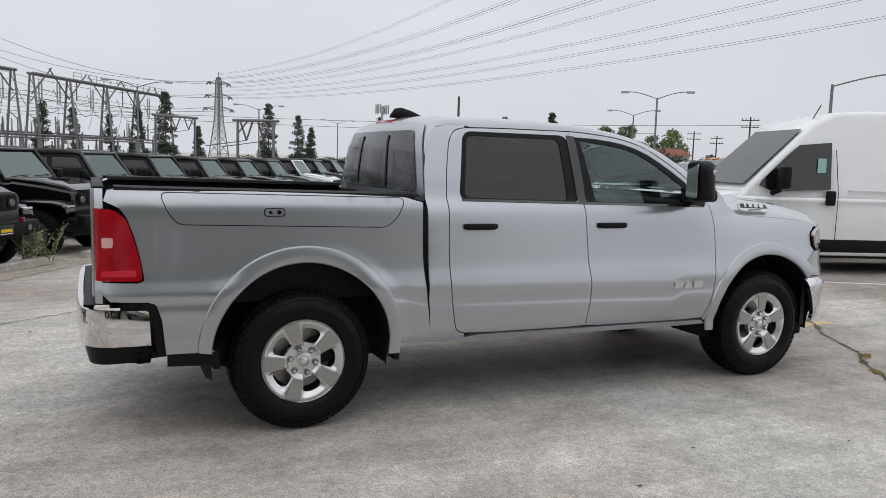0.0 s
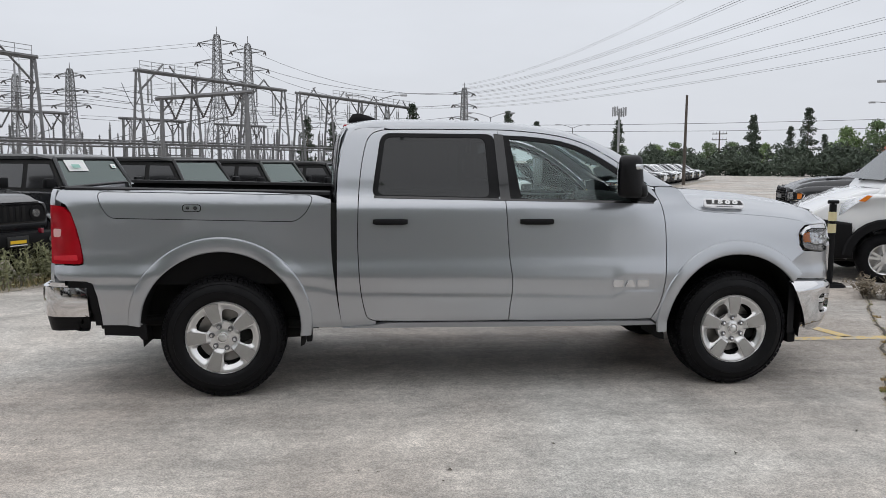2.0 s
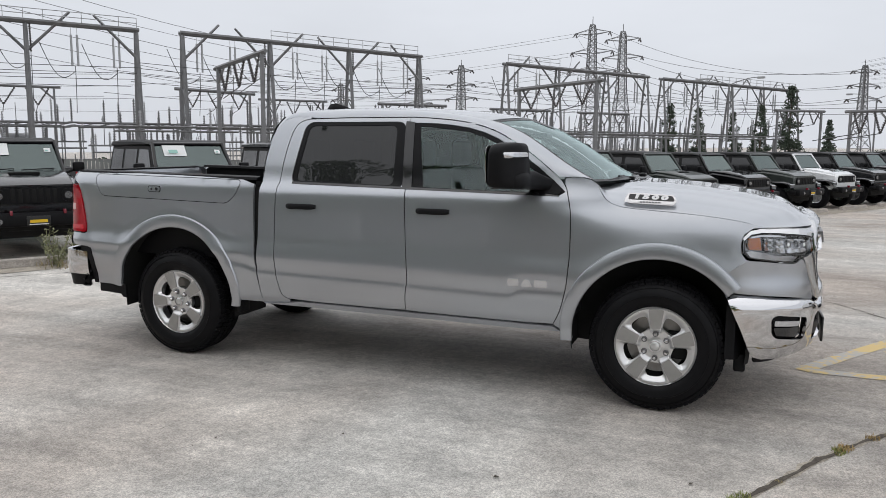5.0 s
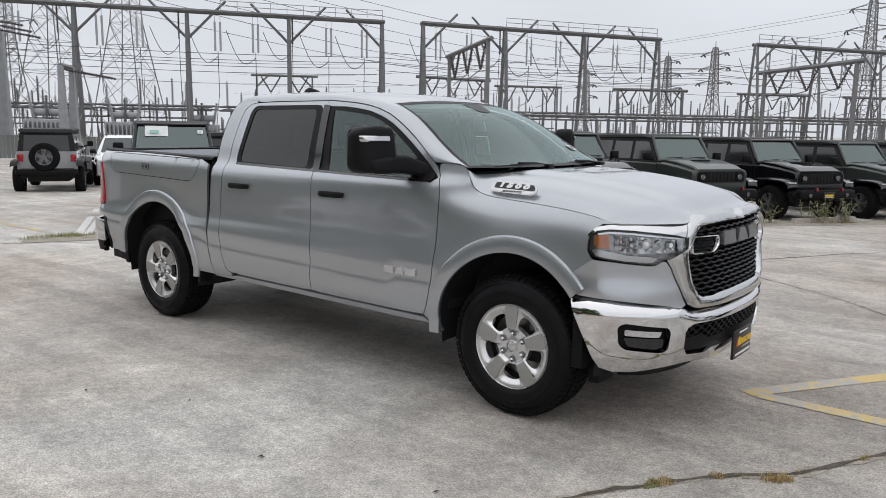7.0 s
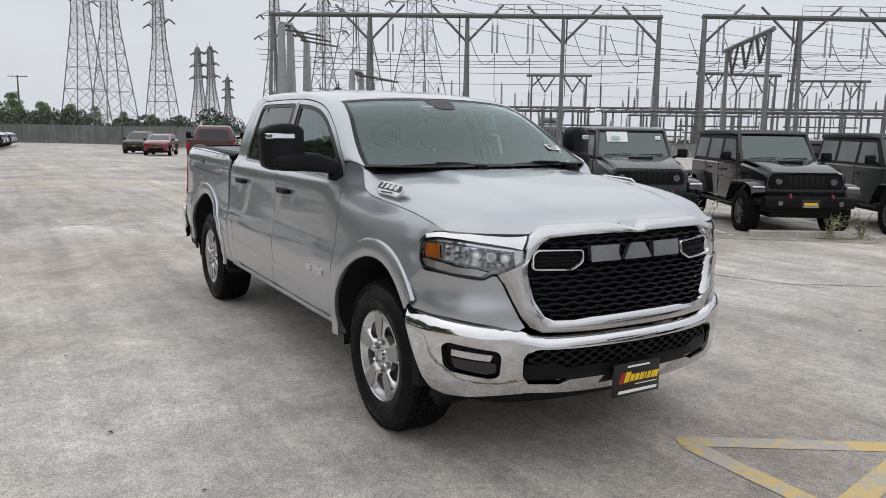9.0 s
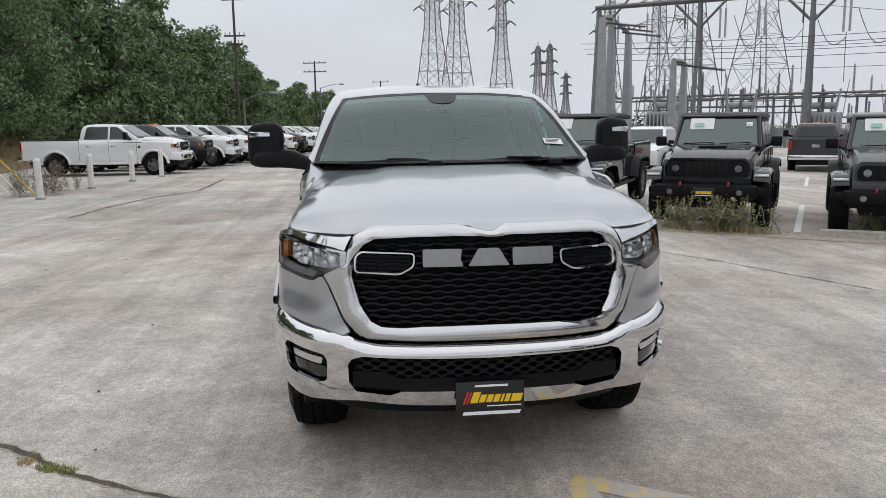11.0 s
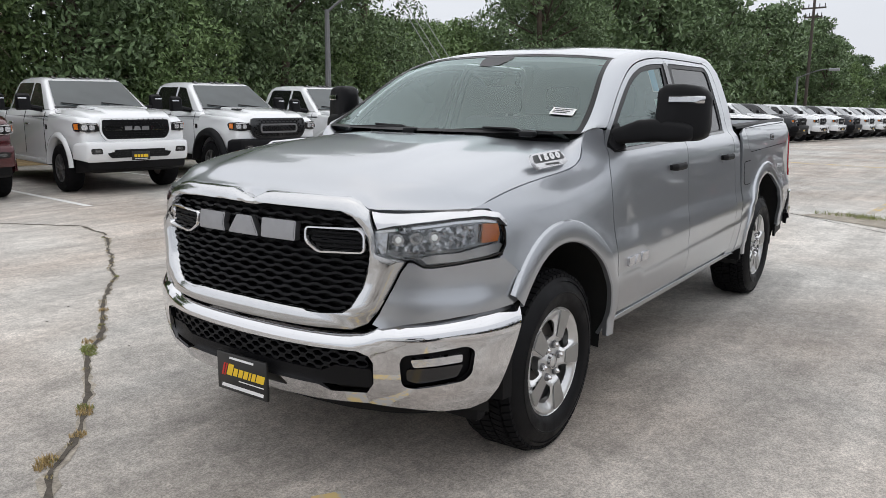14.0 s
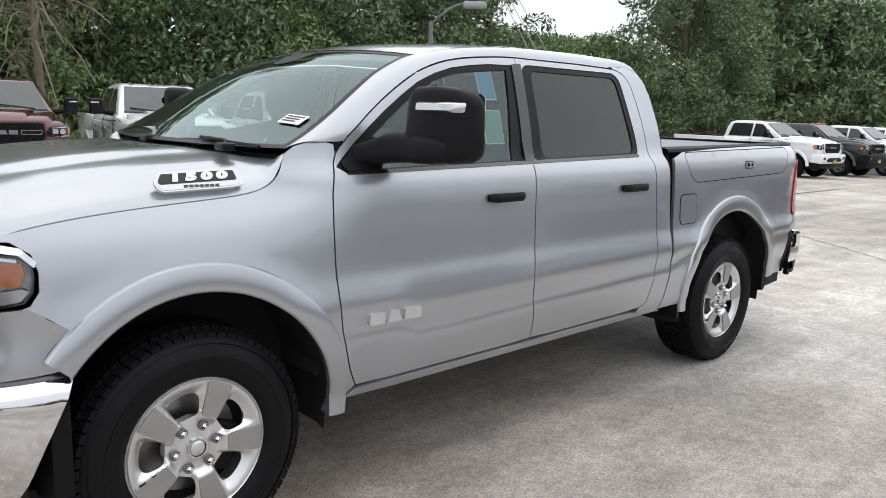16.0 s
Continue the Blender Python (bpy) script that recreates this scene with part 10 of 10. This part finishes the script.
def bank_z(y):
    return float(np.interp(-y, [16.6, 18, 20, 23, 28, 36], [0.02, 0.25, 1.0, 2.0, 2.8, 3.2]))


for x, y in bank_spots:
    for _ in range(26):
        px, py = x + r1.normal(0, 0.35), y + r1.normal(0, 0.3)
        z = ground_z(px, py) + bank_z(py) * 0.9
        h, a = r1.uniform(0.15, 0.5), r1.uniform(0, 6.28)
        dx, dy = math.cos(a) * h * 0.4, math.sin(a) * h * 0.4
        k = len(verts)
        verts += [(px - dy * 0.08, py + dx * 0.08, z), (px + dy * 0.08, py - dx * 0.08, z), (px + dx, py + dy, z + h)]
        faces.append((k, k + 1, k + 2))
tagged(mesh_object("bank_grass", verts, faces, GRASS_DRY, None, "", 0), "tall dry yellow grass on the bank", "grass", kind="stuff")

# far conifers, hedges and low roofs beyond the lot
con = [make_conifer(15.0, 3.0, 41, "dark narrow conifer far beyond the lot"), make_conifer(12.0, 2.2, 42, "slim dark conifer far beyond the lot")]
first_con = set()
for x, y, k, s in ((-10.3, 144.5, 0, 0.88), (-5.8, 154.6, 0, 0.86), (0.6, 159.6, 0, 0.82), (5.7, 159.4, 0, 0.91), (11.2, 164.8, 0, 1.18), (34.6, 175.8, 0, 1.16), (42.3, 179.2, 0, 1.02), (45.3, 178.4, 1, 1.04), (20.5, 188.2, 1, 1.02), (54.3, 154.8, 1, 1.16), (69.3, 126.1, 1, 1.08), (77.0, 121.7, 0, 0.93), (74.6, 123.0, 0, 0.72), (79.0, 120.0, 0, 0.62)):
    plant(con[k], x, y, r1.uniform(0, 360), s, k in first_con)
    first_con.add(k)
for dx, dy, dist, k, s in ((0.36, 0.933, 185, 5, 0.42), (0.40, 0.916, 190, 4, 0.38), (0.45, 0.893, 180, 5, 0.46), (0.53, 0.848, 165, 6, 0.42), (0.565, 0.825, 170, 5, 0.50), (0.60, 0.80, 175, 4, 0.46), (0.31, 0.951, 195, 6, 0.45), (0.64, 0.768, 160, 5, 0.40)):
    plant(kinds[k], *along(EA, (dx, dy), dist), r1.uniform(0, 360), s)
for x, y, k, s in ((104.4, 151.6, 5, 1.15), (109.0, 148.5, 4, 1.12), (113.0, 145.5, 6, 1.18), (117.5, 142.0, 4, 0.95), (121.0, 139.0, 5, 1.2), (61.7, 173.4, 6, 0.78), (69.4, 170.6, 5, 0.86), (73.0, 169.0, 4, 0.80), (80.0, 166.0, 6, 0.82), (84.4, 163.9, 4, 0.80), (90.0, 160.0, 5, 0.86)):
    plant(kinds[k], x, y, r1.uniform(0, 360), s)
clumps = []
for i in range(230):
    ang = radians(r1.uniform(20, 92))
    dist = r1.uniform(170, 215)
    x, y = dist * math.cos(ang), dist * math.sin(ang)
    clumps.append((x, y, foot_z(x, y) + r1.uniform(0.5, 3.0), r1.uniform(1.6, 3.6)))
for i in range(70):
    ang = radians(r1.uniform(160, 184))
    dist = r1.uniform(120, 170)
    x, y = dist * math.cos(ang), dist * math.sin(ang)
    clumps.append((x, y, foot_z(x, y) + r1.uniform(0.5, 3.5), r1.uniform(1.6, 3.2)))
for i in range(90):
    d, off = r1.uniform(-10, 130), r1.uniform(45, 80)
    x, y = on_line(d, off)
    clumps.append((x, y, foot_z(x, y) + r1.uniform(0.3, 2.5), r1.uniform(1.2, 2.6)))
for i in range(210):
    ang = radians(r1.uniform(40, 72))
    dist = r1.uniform(116, 127)
    x, y = dist * math.cos(ang), dist * math.sin(ang) - 6.2
    clumps.append((x, y, ground_z(x, y) + r1.uniform(0.4, 2.0), r1.uniform(0.9, 1.7)))
for i in range(60):
    ang = radians(r1.uniform(40, 70))
    dist = r1.uniform(130, 145)
    x, y = dist * math.cos(ang), dist * math.sin(ang) - 6.2
    clumps.append((x, y, ground_z(x, y) + r1.uniform(1.5, 3.4), r1.uniform(1.4, 2.4)))
v, f = leaf_cloud(clumps, 60, 0.34, r1, 0.9)
tagged(mesh_object("far_woods", v.tolist(), f.tolist(), LEAF_DARK, None, "", 0), "line of dark green trees and hedges on the horizon", "woods", kind="stuff")
WALL_TAN = material("pale_wall", (0.34, 0.33, 0.31), 0.85, vary=0.1, vary_scale=0.2)
ROOF_RED = material("tile_roof", (0.22, 0.085, 0.055), 0.85, vary=0.2, vary_scale=0.5)


def low_house(x, y, w, d, h, turn, roof, label):
    b = thing("low_building", label, "building", "", pose(x, y, foot_z(x, y), 0, 0, turn))
    box("wall", (-w, -d, -1), (w, d, h), WALL_TAN, b)
    slab("roof", [(-w - 0.6, h), (-w + 2, h + 1.6), (w - 2, h + 1.6), (w + 0.6, h)], d + 0.6, roof, b, 0.1, top_w=d * 0.4)
    for k in range(-3, 4):
        win = box("window", (k * w / 4 - w * 0.05, -d - 0.05, h * 0.35), (k * w / 4 + w * 0.05, -d + 0.05, h * 0.75), GLOSS_BLACK, b)


low_house(*along(EA, (0.40, 0.916), 205), 40, 6, 2.2, -22, WALL_TAN, "long low pale building far beyond the lot")
low_house(114.5, 139.5, 9, 5, 7.2, -38, ROOF_RED, "low house with a red tile roof")
